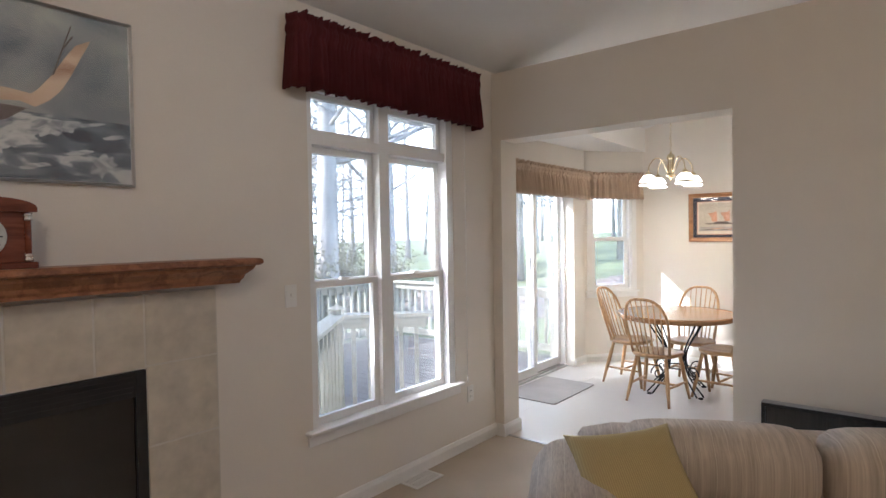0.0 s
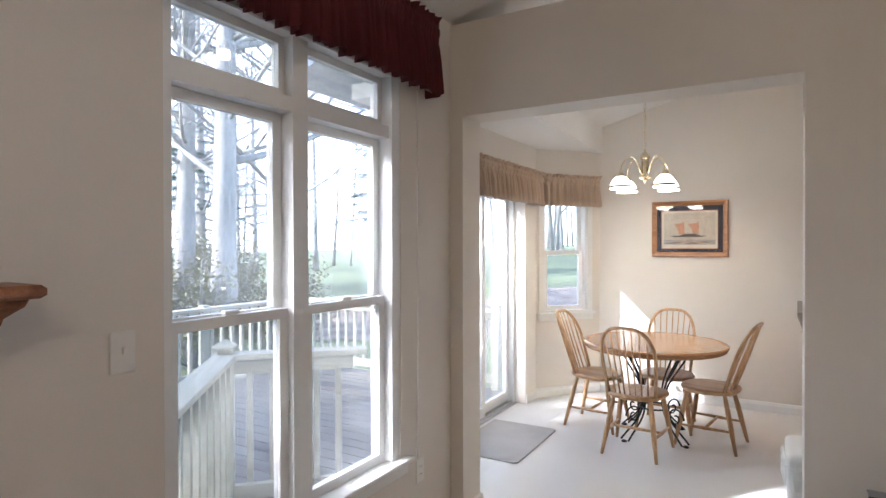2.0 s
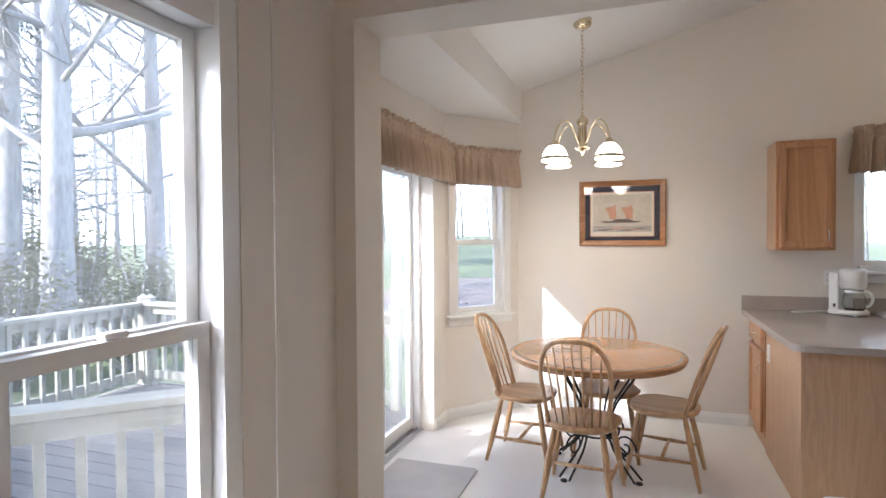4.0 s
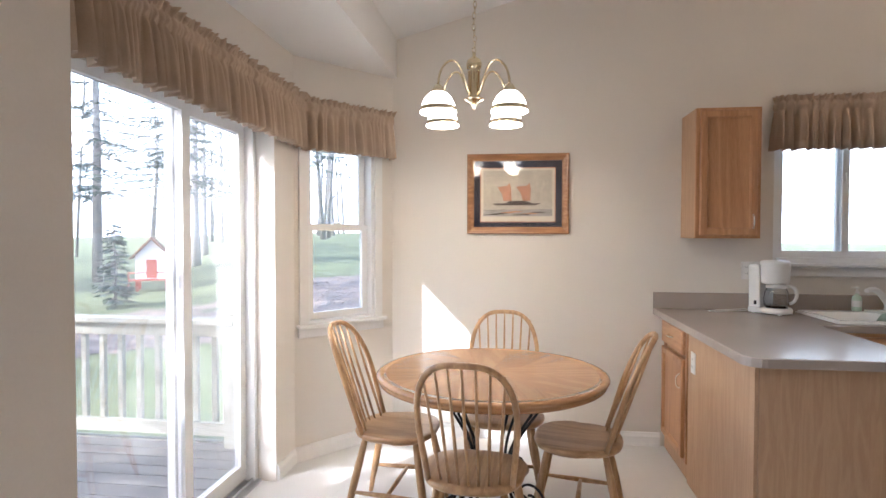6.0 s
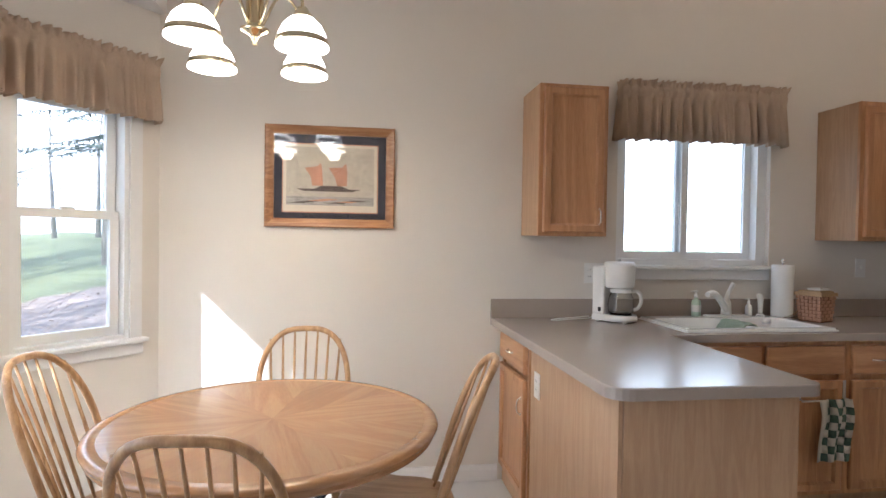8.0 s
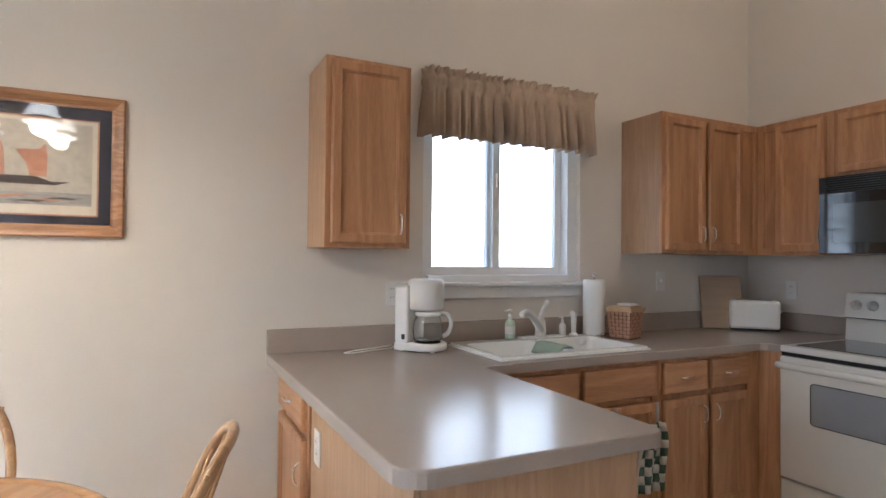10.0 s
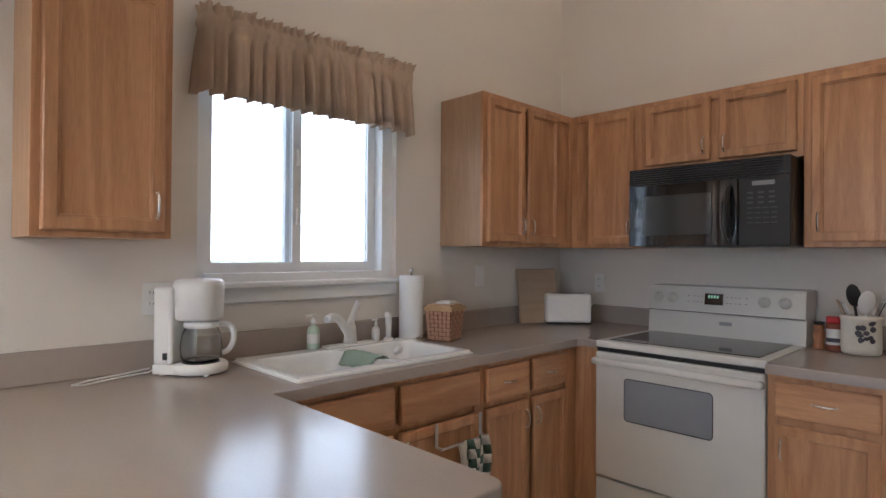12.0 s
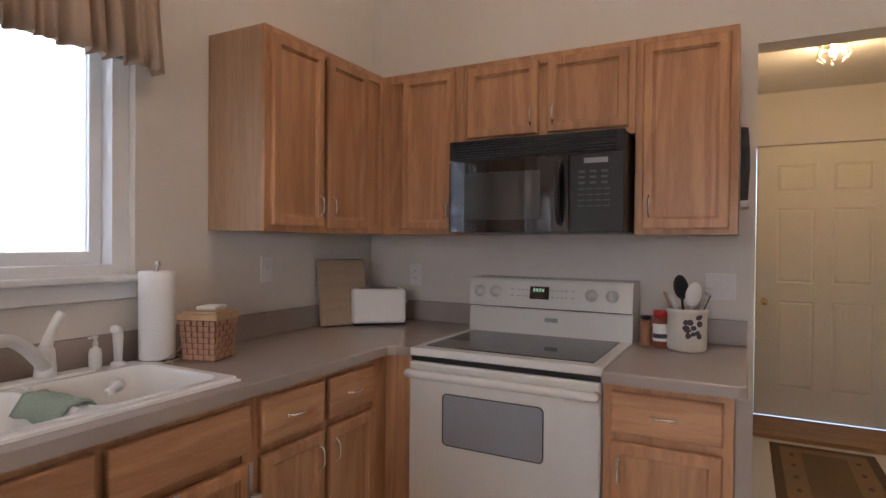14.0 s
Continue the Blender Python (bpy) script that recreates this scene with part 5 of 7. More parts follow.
cord = tube([(-0.07, 0.08, 0.03), (-0.13, 0.075, 0.004), (-0.24, 0.03, 0.004), (-0.33, -0.02, 0.004), (-0.36, -0.005, 0.004), (-0.31, 0.04, 0.005), (-0.20, 0.085, 0.006), (-0.12, 0.105, 0.012)], 0.0032, 6)
cord.transform(pose(0, 0, 0, 0, 0, -44))
part("power_cord", cord, WHITEP, cm)

PAPERT = paint("paper_towel", (0.80, 0.79, 0.76), 0.95, vary=0.03, fine=160, bump=0.5)
pt = thing("paper_towel_holder", "chrome wire holder with a roll of paper towel", "holder", pose(0.960, 7.245, CT))
ring = [(0.075 * math.cos(k * math.pi / 12), 0.075 * math.sin(k * math.pi / 12), 0.012) for k in range(24)]
part("base_ring", tube(ring, 0.0035, 6, closed=True), CHROME, pt)
for a in (30, 150, 270):
    part("foot", tube([(0, 0, 0.013), (0.075 * math.cos(radians(a)), 0.075 * math.sin(radians(a)), 0.012), (0.082 * math.cos(radians(a)), 0.082 * math.sin(radians(a)), 0.002)], 0.003, 6), CHROME, pt)
part("post", tube([(0, 0, 0.012), (0, 0, 0.332)], 0.005, 8), CHROME, pt)
part("finial", lathe([(0, 0.327), (0.009, 0.330), (0.011, 0.340), (0.006, 0.350), (0, 0.352)], 14, caps=False), CHROME, pt)
part("guard_wire", tube([(0.078 * math.cos(radians(a)), 0.078 * math.sin(radians(a)), 0.05 + 0.035 * math.sin(radians(a * 1.0 + 60))) for a in range(170, 331, 10)], 0.0025, 6), CHROME, pt)
solid("paper_towel_roll", lathe([(0.019, 0.0), (0.056, 0.0), (0.058, 0.003), (0.0585, 0.293), (0.056, 0.297), (0.019, 0.297)], 36, caps=False), PAPERT, "white paper towel roll standing on its holder", "paper towel", pose(0.960, 7.245, CT + 0.017))

WICK = paint("woven_splint", (0.52, 0.29, 0.18), 0.7, vary=0.25, big=30, fine=90, bump=0.3)
GAPD = paint("weave_gap_shade", (0.20, 0.09, 0.05), 0.8, vary=0.2, big=30, fine=90)
WICKL = paint("pale_splint", (0.50, 0.33, 0.18), 0.7, vary=0.15, big=20, fine=90, bump=0.3)
bk = thing("basket", "small woven splint basket with a wooden lid", "basket", pose(1.095, 7.150, CT, 0, 0, 18) @ Matrix.Diagonal((1, 1, 1.2, 1)))
splint = None
for r in range(7):
    z0 = 0.006 + 0.0165 * r
    hw = 0.060 + 0.0016 * r
    for s in range(4):
        for k in range(6):
            at = pose(0, 0, 0, 0, 0, 90 * s) @ Matrix.Translation((-hw + 2 * hw * (k + 0.5) / 6, -hw - (0.004 if (k + r) % 2 else 0.001), z0))
            if splint is None:
                splint = part("splint", boxes((-0.0084, 0.0, 0.0, 0.0084, 0.003, 0.0140)), WICK, bk)
                splint.matrix_basis = at
            else:
                ob = new("splint", splint.data)
                ob.parent = bk
                ob.matrix_basis = at
# dark core whose brown stands in for shade between the splints
part("lining", boxes((-0.058, -0.058, 0.0, 0.058, 0.058, 0.115)), GAPD, bk)
part("rim", boxes((-0.077, -0.077, 0.121, 0.077, -0.066, 0.138), (-0.077, 0.066, 0.121, 0.077, 0.077, 0.138), (-0.077, -0.066, 0.121, -0.066, 0.066, 0.138), (0.066, -0.066, 0.121, 0.077, 0.066, 0.138)), WICKL, bk)
part("lid", box(-0.064, -0.064, 0.128, 0.064, 0.064, 0.146, 0.004), WICKL, bk)
part("folded_napkin", box(-0.035, -0.045, 0.1465, 0.045, 0.030, 0.158, 0.005, 3), PAPERT, bk)

BOARDW = wood("cutting_board_maple", (0.36, 0.265, 0.175), (0.41, 0.305, 0.205), "x", 1.4, 0.6)
bm = box(-0.13, -0.009, 0.0, 0.13, 0.009, 0.335, 0.008, 3)
solid("cutting_board", bm, BOARDW, "worn wooden cutting board leaning against the backsplash", "board", pose(1.99, 7.235, CT + 0.002, -11, 0, -28))
ts = thing("toaster", "white two-slot toaster in the corner of the worktop", "toaster", pose(2.118, 7.125, CT, 0, 0, -48))
part("body", box(-0.135, -0.07, 0.012, 0.135, 0.07, 0.185, 0.018, 4), WHITEP, ts)
part("base", box(-0.132, -0.067, 0.004, 0.132, 0.067, 0.014, 0.002), BLACKP, ts)
# raised black plates put the shade of the openings into colour
for fy in (-0.03, 0.03):
    part("slot", boxes((-0.10, fy - 0.012, 0.1845, 0.10, fy + 0.012, 0.1862)), BLACKP, ts)
part("lever", box(0.134, -0.014, 0.11, 0.152, 0.014, 0.124, 0.003), WHITEP, ts)

CROCK = paint("stoneware_glaze", (0.70, 0.66, 0.57), 0.3, vary=0.06, big=8, fine=40, bump=0.03)
GRAPE = paint("dark_grape_glaze", (0.055, 0.045, 0.06), 0.35, vary=0.25, big=30)
cr = thing("utensil_crock", "cream stoneware crock with dark grape decoration", "crock", pose(2.165, 5.665, CT))
part("crock", lathe([(0, 0), (0.066, 0), (0.072, 0.006), (0.074, 0.03), (0.074, 0.145), (0.078, 0.152), (0.078, 0.165), (0.070, 0.167), (0.066, 0.15), (0.066, 0.012), (0, 0.012)], 36, caps=False), CROCK, cr)
rnd = random.Random(4)
for k in range(13):
    a = radians(205 + rnd.uniform(-26, 22))
    zz = 0.105 + rnd.uniform(-0.05, 0.05)
    bm = bmesh.new()
    bmesh.ops.create_uvsphere(bm, u_segments=10, v_segments=6, radius=1, matrix=Matrix.Translation((0.0738 * math.cos(a), 0.0738 * math.sin(a), zz)) @ Matrix.Rotation(a, 4, "Z") @ Matrix.Diagonal((0.0015, rnd.uniform(0.008, 0.014), rnd.uniform(0.008, 0.013), 1)))
    part("grape_mark", bm, GRAPE, cr)


def utensil(name, label, lean, yaw, length, head, mat):
    u = thing(name, label, "utensil", pose(2.165, 5.665, CT + 0.016) @ pose(0, 0, 0, 0, lean, yaw), "utensils in the crock")
    part("handle", tube([(0, 0, 0), (0, 0, length * 0.65)], 0.0055, 8), mat, u)
    bm = bmesh.new()
    if head == "spoon":
        bmesh.ops.create_uvsphere(bm, u_segments=16, v_segments=10, radius=1, matrix=Matrix.Translation((0, 0, length * 0.65 + 0.045)) @ Matrix.Diagonal((0.012, 0.034, 0.05, 1)))
        soften(bm)
    elif head == "slotted":
        boxes_ = [(-0.002, -0.030, 0, 0.002, -0.022, 0.09), (-0.002, 0.022, 0, 0.002, 0.030, 0.09), (-0.002, -0.022, 0, 0.002, 0.022, 0.015)] + [(-0.002, -0.022, 0.025 + 0.018 * k, 0.002, 0.022, 0.034 + 0.018 * k) for k in range(4)]
        for b in boxes_:
            bm_box(bm, *b)
        bm.transform(Matrix.Translation((0, 0, length * 0.65 - 0.004)))
    else:
        bm.free()
        bm = box(-0.002, -0.028, 0, 0.002, 0.028, 0.085, 0.0015)
        bm.transform(Matrix.Translation((0, 0, length * 0.65 - 0.004)))
    part("head", bm, mat, u)


PALEW = wood("pale_spoon_wood", (0.42, 0.29, 0.17), (0.60, 0.46, 0.30), "z", 2.0, 0.7)
utensil("ladle", "black nylon spoon standing in the crock", 10, 150, 0.30, "spoon", BLACKP)
utensil("spoon", "white plastic spoon standing in the crock", 12, 215, 0.26, "spoon", WHITEP)
utensil("slotted_turner", "white slotted turner standing in the crock", 20, -70, 0.25, "slotted", WHITEP)
utensil("spatula", "pale wooden spatula standing in the crock", 22, 110, 0.23, "blade", PALEW)
utensil("spatula", "clear plastic spatula standing in the crock", 20, 125, 0.21, "blade", WHITEP)
utensil("turner", "black turner standing in the crock", 22, -85, 0.22, "blade", BLACKP)
PEPW = wood("pepper_mill_wood", (0.24, 0.09, 0.035), (0.42, 0.19, 0.08), "z", 3.0, 0.35)
pm = thing("pepper_mill", "small turned wooden pepper mill beside the spice jar", "mill", pose(2.185, 5.825, CT))
part("body", lathe([(0, 0), (0.026, 0), (0.026, 0.01), (0.020, 0.03), (0.024, 0.055), (0.026, 0.075), (0.018, 0.085), (0.024, 0.095), (0.022, 0.108), (0, 0.11)], 20, caps=False), PEPW, pm)
part("cap", lathe([(0, 0.1095), (0.021, 0.1095), (0.021, 0.124), (0, 0.126)], 18, caps=False), BLACKP, pm)
REDP = paint("red_lid_plastic", (0.45, 0.025, 0.03), 0.35, vary=0.04)
SPICE = paint("ground_spice", (0.22, 0.06, 0.03), 0.6, vary=0.2, fine=200)
sj = thing("spice_jar", "spice jar with red lid and printed label", "jar", pose(2.170, 5.765, CT))
part("jar", lathe([(0, 0), (0.028, 0), (0.030, 0.005), (0.030, 0.110), (0.027, 0.122), (0, 0.122)], 20, caps=False), SPICE, sj)
lb = part("paper_label", lathe([(0.0303, 0.028), (0.0303, 0.098)], 20, caps=False), LABEL, sj)
part("print_mark", lathe([(0.0306, 0.040), (0.0306, 0.058)], 20, caps=False), GRAPE, lb)
part("lid", lathe([(0, 0.1215), (0.030, 0.1215), (0.030, 0.148), (0.027, 0.152), (0, 0.152)], 20, caps=False), REDP, sj)

# hand towel on its bar
TOWEL = paint("cream_towel", (0.62, 0.58, 0.50), 0.95, vary=0.06, fine=260, bump=0.8)
TOWELG = paint("green_check_weave", (0.075, 0.13, 0.10), 0.95, vary=0.25, big=12, fine=260, bump=0.8)
tb = thing("towel_bar", "over-door chrome towel bar on the sink cabinet", "towel bar", pose(0.655, BY - 0.022, 0.60))
part("strap", boxes((0.0, -0.004, -0.01, 0.016, -0.001, 0.078), (0.0, -0.030, -0.012, 0.016, -0.004, -0.009)), SILVER, tb)
part("strap", boxes((0.25, -0.004, -0.01, 0.266, -0.001, 0.078), (0.25, -0.030, -0.012, 0.266, -0.004, -0.009)), SILVER, tb)
part("bar", tube([(0.0, -0.034, -0.012), (0.27, -0.034, -0.012)], 0.005, 8), SILVER, tb)
tw = thing("hand_towel", "cream and green checked towel hanging from the bar", "towel", pose(0.735, BY - 0.056, 0.59))
nx, nz = 12, 16
cells = [bmesh.new(), bmesh.new()]


def tw_at(i, j):
    x = 0.175 * i / nx
    zz = 0.006 - 0.30 * j / nz
    return Vector((x + 0.01 * math.sin(j * 0.3), -0.012 - 0.012 * math.sin(i * 1.1 + 0.15 * j) - 0.004 * math.sin(j * 0.5), zz))


for i in range(nx):
    for j in range(nz):
        k = 1 if ((i // 2 + j // 2) % 2 == 0 and 2 <= i) else 0
        q = [tw_at(i, j), tw_at(i, j + 1), tw_at(i + 1, j + 1), tw_at(i + 1, j)]
        cells[k].faces.new([cells[k].verts.new(v) for v in q]).smooth = True
for bmx, mt, nm in ((cells[0], TOWEL, "ground_weave"), (cells[1], TOWELG, "check_weave")):
    bmesh.ops.remove_doubles(bmx, verts=bmx.verts[:], dist=1e-5)
    bmesh.ops.recalc_face_normals(bmx, faces=bmx.faces[:])
    ob = part(nm, bmx, mt, tw)
    sol = ob.modifiers.new("thickness", "SOLIDIFY")
    sol.thickness, sol.offset = 0.006, 0

# dark oven mitt on the end of the wall cabinet
MITT = paint("quilted_dark_cloth", (0.05, 0.045, 0.042), 0.9, vary=0.3, big=14, fine=200, bump=0.5)
om = thing("oven_mitt", "dark quilted oven mitt hanging on the cabinet end", "mitt", pose(2.14, 5.486, 1.50))
bm = bmesh.new()
prof = [(-0.05, 0.0), (0.05, 0.0), (0.055, 0.12), (0.06, 0.20), (0.045, 0.26), (0.0, 0.285), (-0.045, 0.26), (-0.06, 0.20), (-0.055, 0.12)]
A = [bm.verts.new((x, -0.004, z)) for x, z in prof]
B = [bm.verts.new((x * 0.9, -0.030 - 0.006 * math.sin(z * 12), z * 0.97 + 0.005)) for x, z in prof]
for k in range(len(prof)):
    bm.faces.new((A[k], A[(k + 1) % len(prof)], B[(k + 1) % len(prof)], B[k]))
bm.faces.new(A)
bm.faces.new(B[::-1])
bmesh.ops.recalc_face_normals(bm, faces=bm.faces[:])
part("mitt", bm, MITT, om)
part("cuff", box(-0.055, -0.036, -0.025, 0.055, -0.003, 0.003, 0.006), LINING, om, "pale cuff band")


def wall_plate(name, label, m, w=0.07, h=0.115, kind="outlet"):
    p = thing(name, label, "wall plate", m, "wall plates")
    part("plate", box(-w / 2, -0.006, -h / 2, w / 2, 0.0, h / 2, 0.002), WHITEP, p)
    for sx in ([0] if w < 0.1 else [-w / 4, w / 4]):
        if kind == "outlet":
            for sz in (-0.02, 0.02):
                sock = part("socket", box(sx - 0.016, -0.008, sz - 0.014, sx + 0.016, -0.0055, sz + 0.014, 0.002), WHITEP, p)
                part("slots", boxes((sx - 0.007, -0.0084, sz - 0.003, sx - 0.005, -0.0078, sz + 0.006), (sx + 0.005, -0.0084, sz - 0.003, sx + 0.007, -0.0078, sz + 0.006)), BLACKP, sock)
        else:
            part("toggle", box(sx - 0.005, -0.016, -0.004, sx + 0.005, -0.0055, 0.014, 0.002), WHITEP, p)


wall_plate("light_switch", "white switch plate beside the living room window", pose(XL, 2.325, 1.225, 0, 0, 90), kind="switch")
wall_plate("outlet", "white outlet plate low on the living room wall", pose(XL, 3.835, 0.385, 0, 0, 90))
wall_plate("outlet", "white double plate above the coffee maker", pose(-0.148, YB, 1.167), 0.118)
wall_plate("light_switch", "white switch plate on the kitchen back wall", pose(1.580, YB, 1.210), kind="switch")
wall_plate("outlet", "white outlet plate on the wall behind the toaster", pose(XR, 7.060, 1.160, 0, 0, -90))
wall_plate("light_switch", "white double switch plate beside the hall opening", pose(XR, 5.553, 1.157, 0, 0, -90), 0.118, kind="switch")
wall_plate("outlet", "white outlet plate on the peninsula side", pose(PX0 + 0.0058, 6.700, 0.700, 0, 0, -90), 0.07)

# ---- hall ----
TRANSW = wood("threshold_oak", (0.20, 0.11, 0.05), (0.36, 0.21, 0.10), "y", 1.0, 0.45)
solid("step_board", box(4.22, YP + PT + 0.002, 0.0005, HALL_X - 0.002, HALL_Y - 0.002, 0.031, 0.004), TRANSW, "stained wood board below the hall door", "threshold")
RUGD = paint("brown_rug_border", (0.12, 0.075, 0.045), 0.95, vary=0.2, fine=260, bump=0.6)
RUGL = paint("tan_rug_field", (0.25, 0.165, 0.09), 0.95, vary=0.2, fine=260, bump=0.6)
rg = thing("rug", "brown bordered rug on the hall floor", "rug", pose(3.62, 5.01, 0.0005))
part("border", box(-0.52, -0.29, 0, 0.52, 0.29, 0.007, 0.002), RUGD, rg)
part("field", box(-0.45, -0.235, 0.0072, 0.45, 0.235, 0.0085), RUGL, rg)
part("inner_panel", box(-0.36, -0.12, 0.0087, 0.36, 0.12, 0.0098), paint("dark_rug_panel", (0.17, 0.11, 0.06), 0.95, vary=0.2, fine=260, bump=0.6), rg)
for sx in range(4):
    for sy in (-1, 1):
        part("motif", box(-0.30 + 0.2 * sx - 0.02, sy * 0.175 - 0.012, 0.0087, -0.30 + 0.2 * sx + 0.02, sy * 0.175 + 0.012, 0.0100), RUGD, rg)
hl = thing("hall_lamp", "brass ceiling lamp with clear glass panels, lit", "ceiling lamp", pose(3.60, 5.03, 2.50))
part("ceiling_plate", lathe([(0, 0), (0.085, 0), (0.085, -0.012), (0.06, -0.025), (0, -0.025)], 24, caps=False), BRASS, hl)
for k in range(6):
    a0, a1 = radians(60 * k), radians(60 * k + 60)
    part("frame_rib", tube([(0.075 * math.cos(a0), 0.075 * math.sin(a0), -0.02), (0.095 * math.cos(a0), 0.095 * math.sin(a0), -0.085), (0.05 * math.cos(a0), 0.05 * math.sin(a0), -0.115)], 0.004, 6), BRASS, hl)
    bm = bmesh.new()
    q = [Vector((0.074 * math.cos(a0), 0.074 * math.sin(a0), -0.022)), Vector((0.094 * math.cos(a0), 0.094 * math.sin(a0), -0.084)), Vector((0.094 * math.cos(a1), 0.094 * math.sin(a1), -0.084)), Vector((0.074 * math.cos(a1), 0.074 * math.sin(a1), -0.022))]
    V = [bm.verts.new(v) for v in q] + [bm.verts.new(v * 0.97) for v in q]
    for f in ((0, 1, 2, 3), (7, 6, 5, 4), (0, 4, 5, 1), (1, 5, 6, 2), (2, 6, 7, 3), (3, 7, 4, 0)):
        bm.faces.new([V[i] for i in f])
    bmesh.ops.recalc_face_normals(bm, faces=bm.faces[:])
    pane("glass_panel", bm, hl, "clear bevelled glass")
part("bulb", lathe([(0, -0.03), (0.012, -0.032), (0.024, -0.055), (0.018, -0.078), (0, -0.085)], 14, caps=False), glow("hall_bulb", (1.0, 0.82, 0.55), 6.0), hl)
point_lamp("hall_light", (3.60, 5.03, 2.36), 1.4, (1.0, 0.66, 0.29), 0.05)

# ---- living room ----
fp = thing("fireplace", "tiled fireplace surround with a black glass firebox", "fireplace", pose(XL, 0.14, 0, 0, 0, 90))
FW = 1.775
part("backing", boxes((0.0, -0.018, 0, 0.314, 0.0, 1.30), (FW - 0.314, -0.018, 0, FW, 0.0, 1.30), (0.314, -0.018, 0.995, FW - 0.314, 0.0, 1.30)), GROUT, fp, "pale grout bed")
FZ = 0.992
for x0 in (0.0, FW - 0.314):
    for z0 in (0.0, 0.335, 0.670, 1.005):
        z1 = z0 + 0.330
        part("tile", box(x0 + 0.004, -0.020, z0 + 0.003, x0 + 0.310, -0.011, min(z1, 1.298), 0.002), TILE, fp)
xs = [0.314, 0.502, 0.785, 0.990, 1.273, FW - 0.314]
for a, b in zip(xs, xs[1:]):
    part("tile", box(a + 0.004, -0.020, 1.000, b - 0.004, -0.011, 1.298, 0.002), TILE, fp)
ins = part("firebox", box(0.360, -0.030, 0.89, FW - 0.36, -0.001, FZ), BLACKP, fp, "black metal firebox hood")
part("firebox_side", box(0.318, -0.030, 0.02, 0.359, -0.001, FZ), BLACKP, fp)
part("firebox_side", box(FW - 0.359, -0.030, 0.02, FW - 0.318, -0.001, FZ), BLACKP, fp)
part("firebox_sill", box(0.360, -0.030, 0.02, FW - 0.36, -0.001, 0.12), BLACKP, fp)
for k in range(4):
    part("louvre", box(0.37, -0.032, 0.905 + 0.02 * k, FW - 0.37, -0.0305, 0.913 + 0.02 * k), BLACKP, ins)
part("fire_glass", boxes((0.36, -0.016, 0.12, FW - 0.36, -0.011, 0.89)), BLACKG, fp)
mt = thing("mantel_shelf", "oak mantel shelf with crown moulding", "shelf", pose(XL, 0, 0, 0, 0, 90))
prof = [(0.001, 1.322), (-0.105, 1.322), (-0.108, 1.334), (-0.118, 1.345), (-0.122, 1.360), (-0.135, 1.372), (-0.150, 1.385), (-0.156, 1.400), (-0.170, 1.402), (-0.180, 1.410), (-0.180, 1.424), (-0.172, 1.432), (0.001, 1.432)]
for name, rim in (("crown_moulding", prof[:8] + [(0.001, 1.400)]), ("shelf_board", [(0.001, 1.4012)] + [(-0.160, 1.4012)] + prof[8:])):
    bm = bmesh.new()
    B = [bm.verts.new((1.982 + (-y - 0.105) * 1.0 if y < -0.01 else (1.982 if z < 1.4 else 2.058), y, z)) for y, z in rim]
    A = [bm.verts.new((0.07 - (-y - 0.105) if y < -0.01 else (0.07 if z < 1.4 else -0.005), y, z)) for y, z in rim]
    for k in range(len(rim)):
        bm.faces.new((A[k], A[(k + 1) % len(rim)], B[(k + 1) % len(rim)], B[k]))
    bm.faces.new(A[::-1])
    bm.faces.new(B)
    bmesh.ops.recalc_face_normals(bm, faces=bm.faces[:])
    part(name, bm, MANTELW, mt)

# clock: local x along the wall, -y into the room
ck = thing("mantel_clock", "cherry mantel clock with brass columns on the shelf", "clock", pose(XL + 0.085, 1.055, 1.4325, 0, 0, 90))
part("base", box(-0.155, -0.060, 0.0, 0.155, 0.060, 0.022, 0.004), CLOCKW, ck)
part("case", box(-0.135, -0.048, 0.022, 0.135, 0.052, 0.190, 0.002), CLOCKW, ck)
bm = bmesh.new()
arch = [(-0.155, 0.190), (0.155, 0.190), (0.155, 0.205)] + [(0.155 * math.cos(a), 0.205 + 0.036 * math.sin(a)) for a in [math.pi * k / 12 for k in range(1, 12)]] + [(-0.155, 0.205)]
A = [bm.verts.new((x, -0.06, z)) for x, z in arch]
B = [bm.verts.new((x, 0.055, z)) for x, z in arch]
for k in range(len(arch)):
    bm.faces.new((A[k], A[(k + 1) % len(arch)], B[(k + 1) % len(arch)], B[k]))
bm.faces.new(A)
bm.faces.new(B[::-1])
bmesh.ops.recalc_face_normals(bm, faces=bm.faces[:])
part("arched_top", bm, CLOCKW, ck)
for sx in (-0.128, 0.128):
    col = part("column", lathe([(0.010, 0.045), (0.010, 0.165)], 14, at=(sx, -0.052, 0)), CLOCKW, ck)
    for zz in (0.024, 0.160):
        part("column_cap", lathe([(0.014, zz), (0.015, zz + 0.007), (0.011, zz + 0.012), (0.015, zz + 0.018), (0.014, zz + 0.026)], 14, at=(sx, -0.052, 0)), CHROME, col, "polished metal cap")
bm = lathe([(0.0, 0.0), (0.068, 0.0), (0.070, 0.004), (0.068, 0.007), (0.064, 0.004), (0.0, 0.004)], 40, caps=False)
bm.transform(pose(0, -0.049, 0.108, 90, 0, 0))
DIAL = paint("ivory_dial", (0.62, 0.63, 0.60), 0.4, vary=0.03)
dial = part("dial", bm, DIAL, ck, "ivory dial with dark numerals")
for k in range(12):
    bm = boxes((-0.0022, -0.0006, 0.044, 0.0022, 0.0006, 0.058))
    bm.transform(pose(0, -0.0542, 0.108) @ pose(0, 0, 0, 0, 30 * k, 0))
    part("numeral_mark", bm, BLACKP, dial)
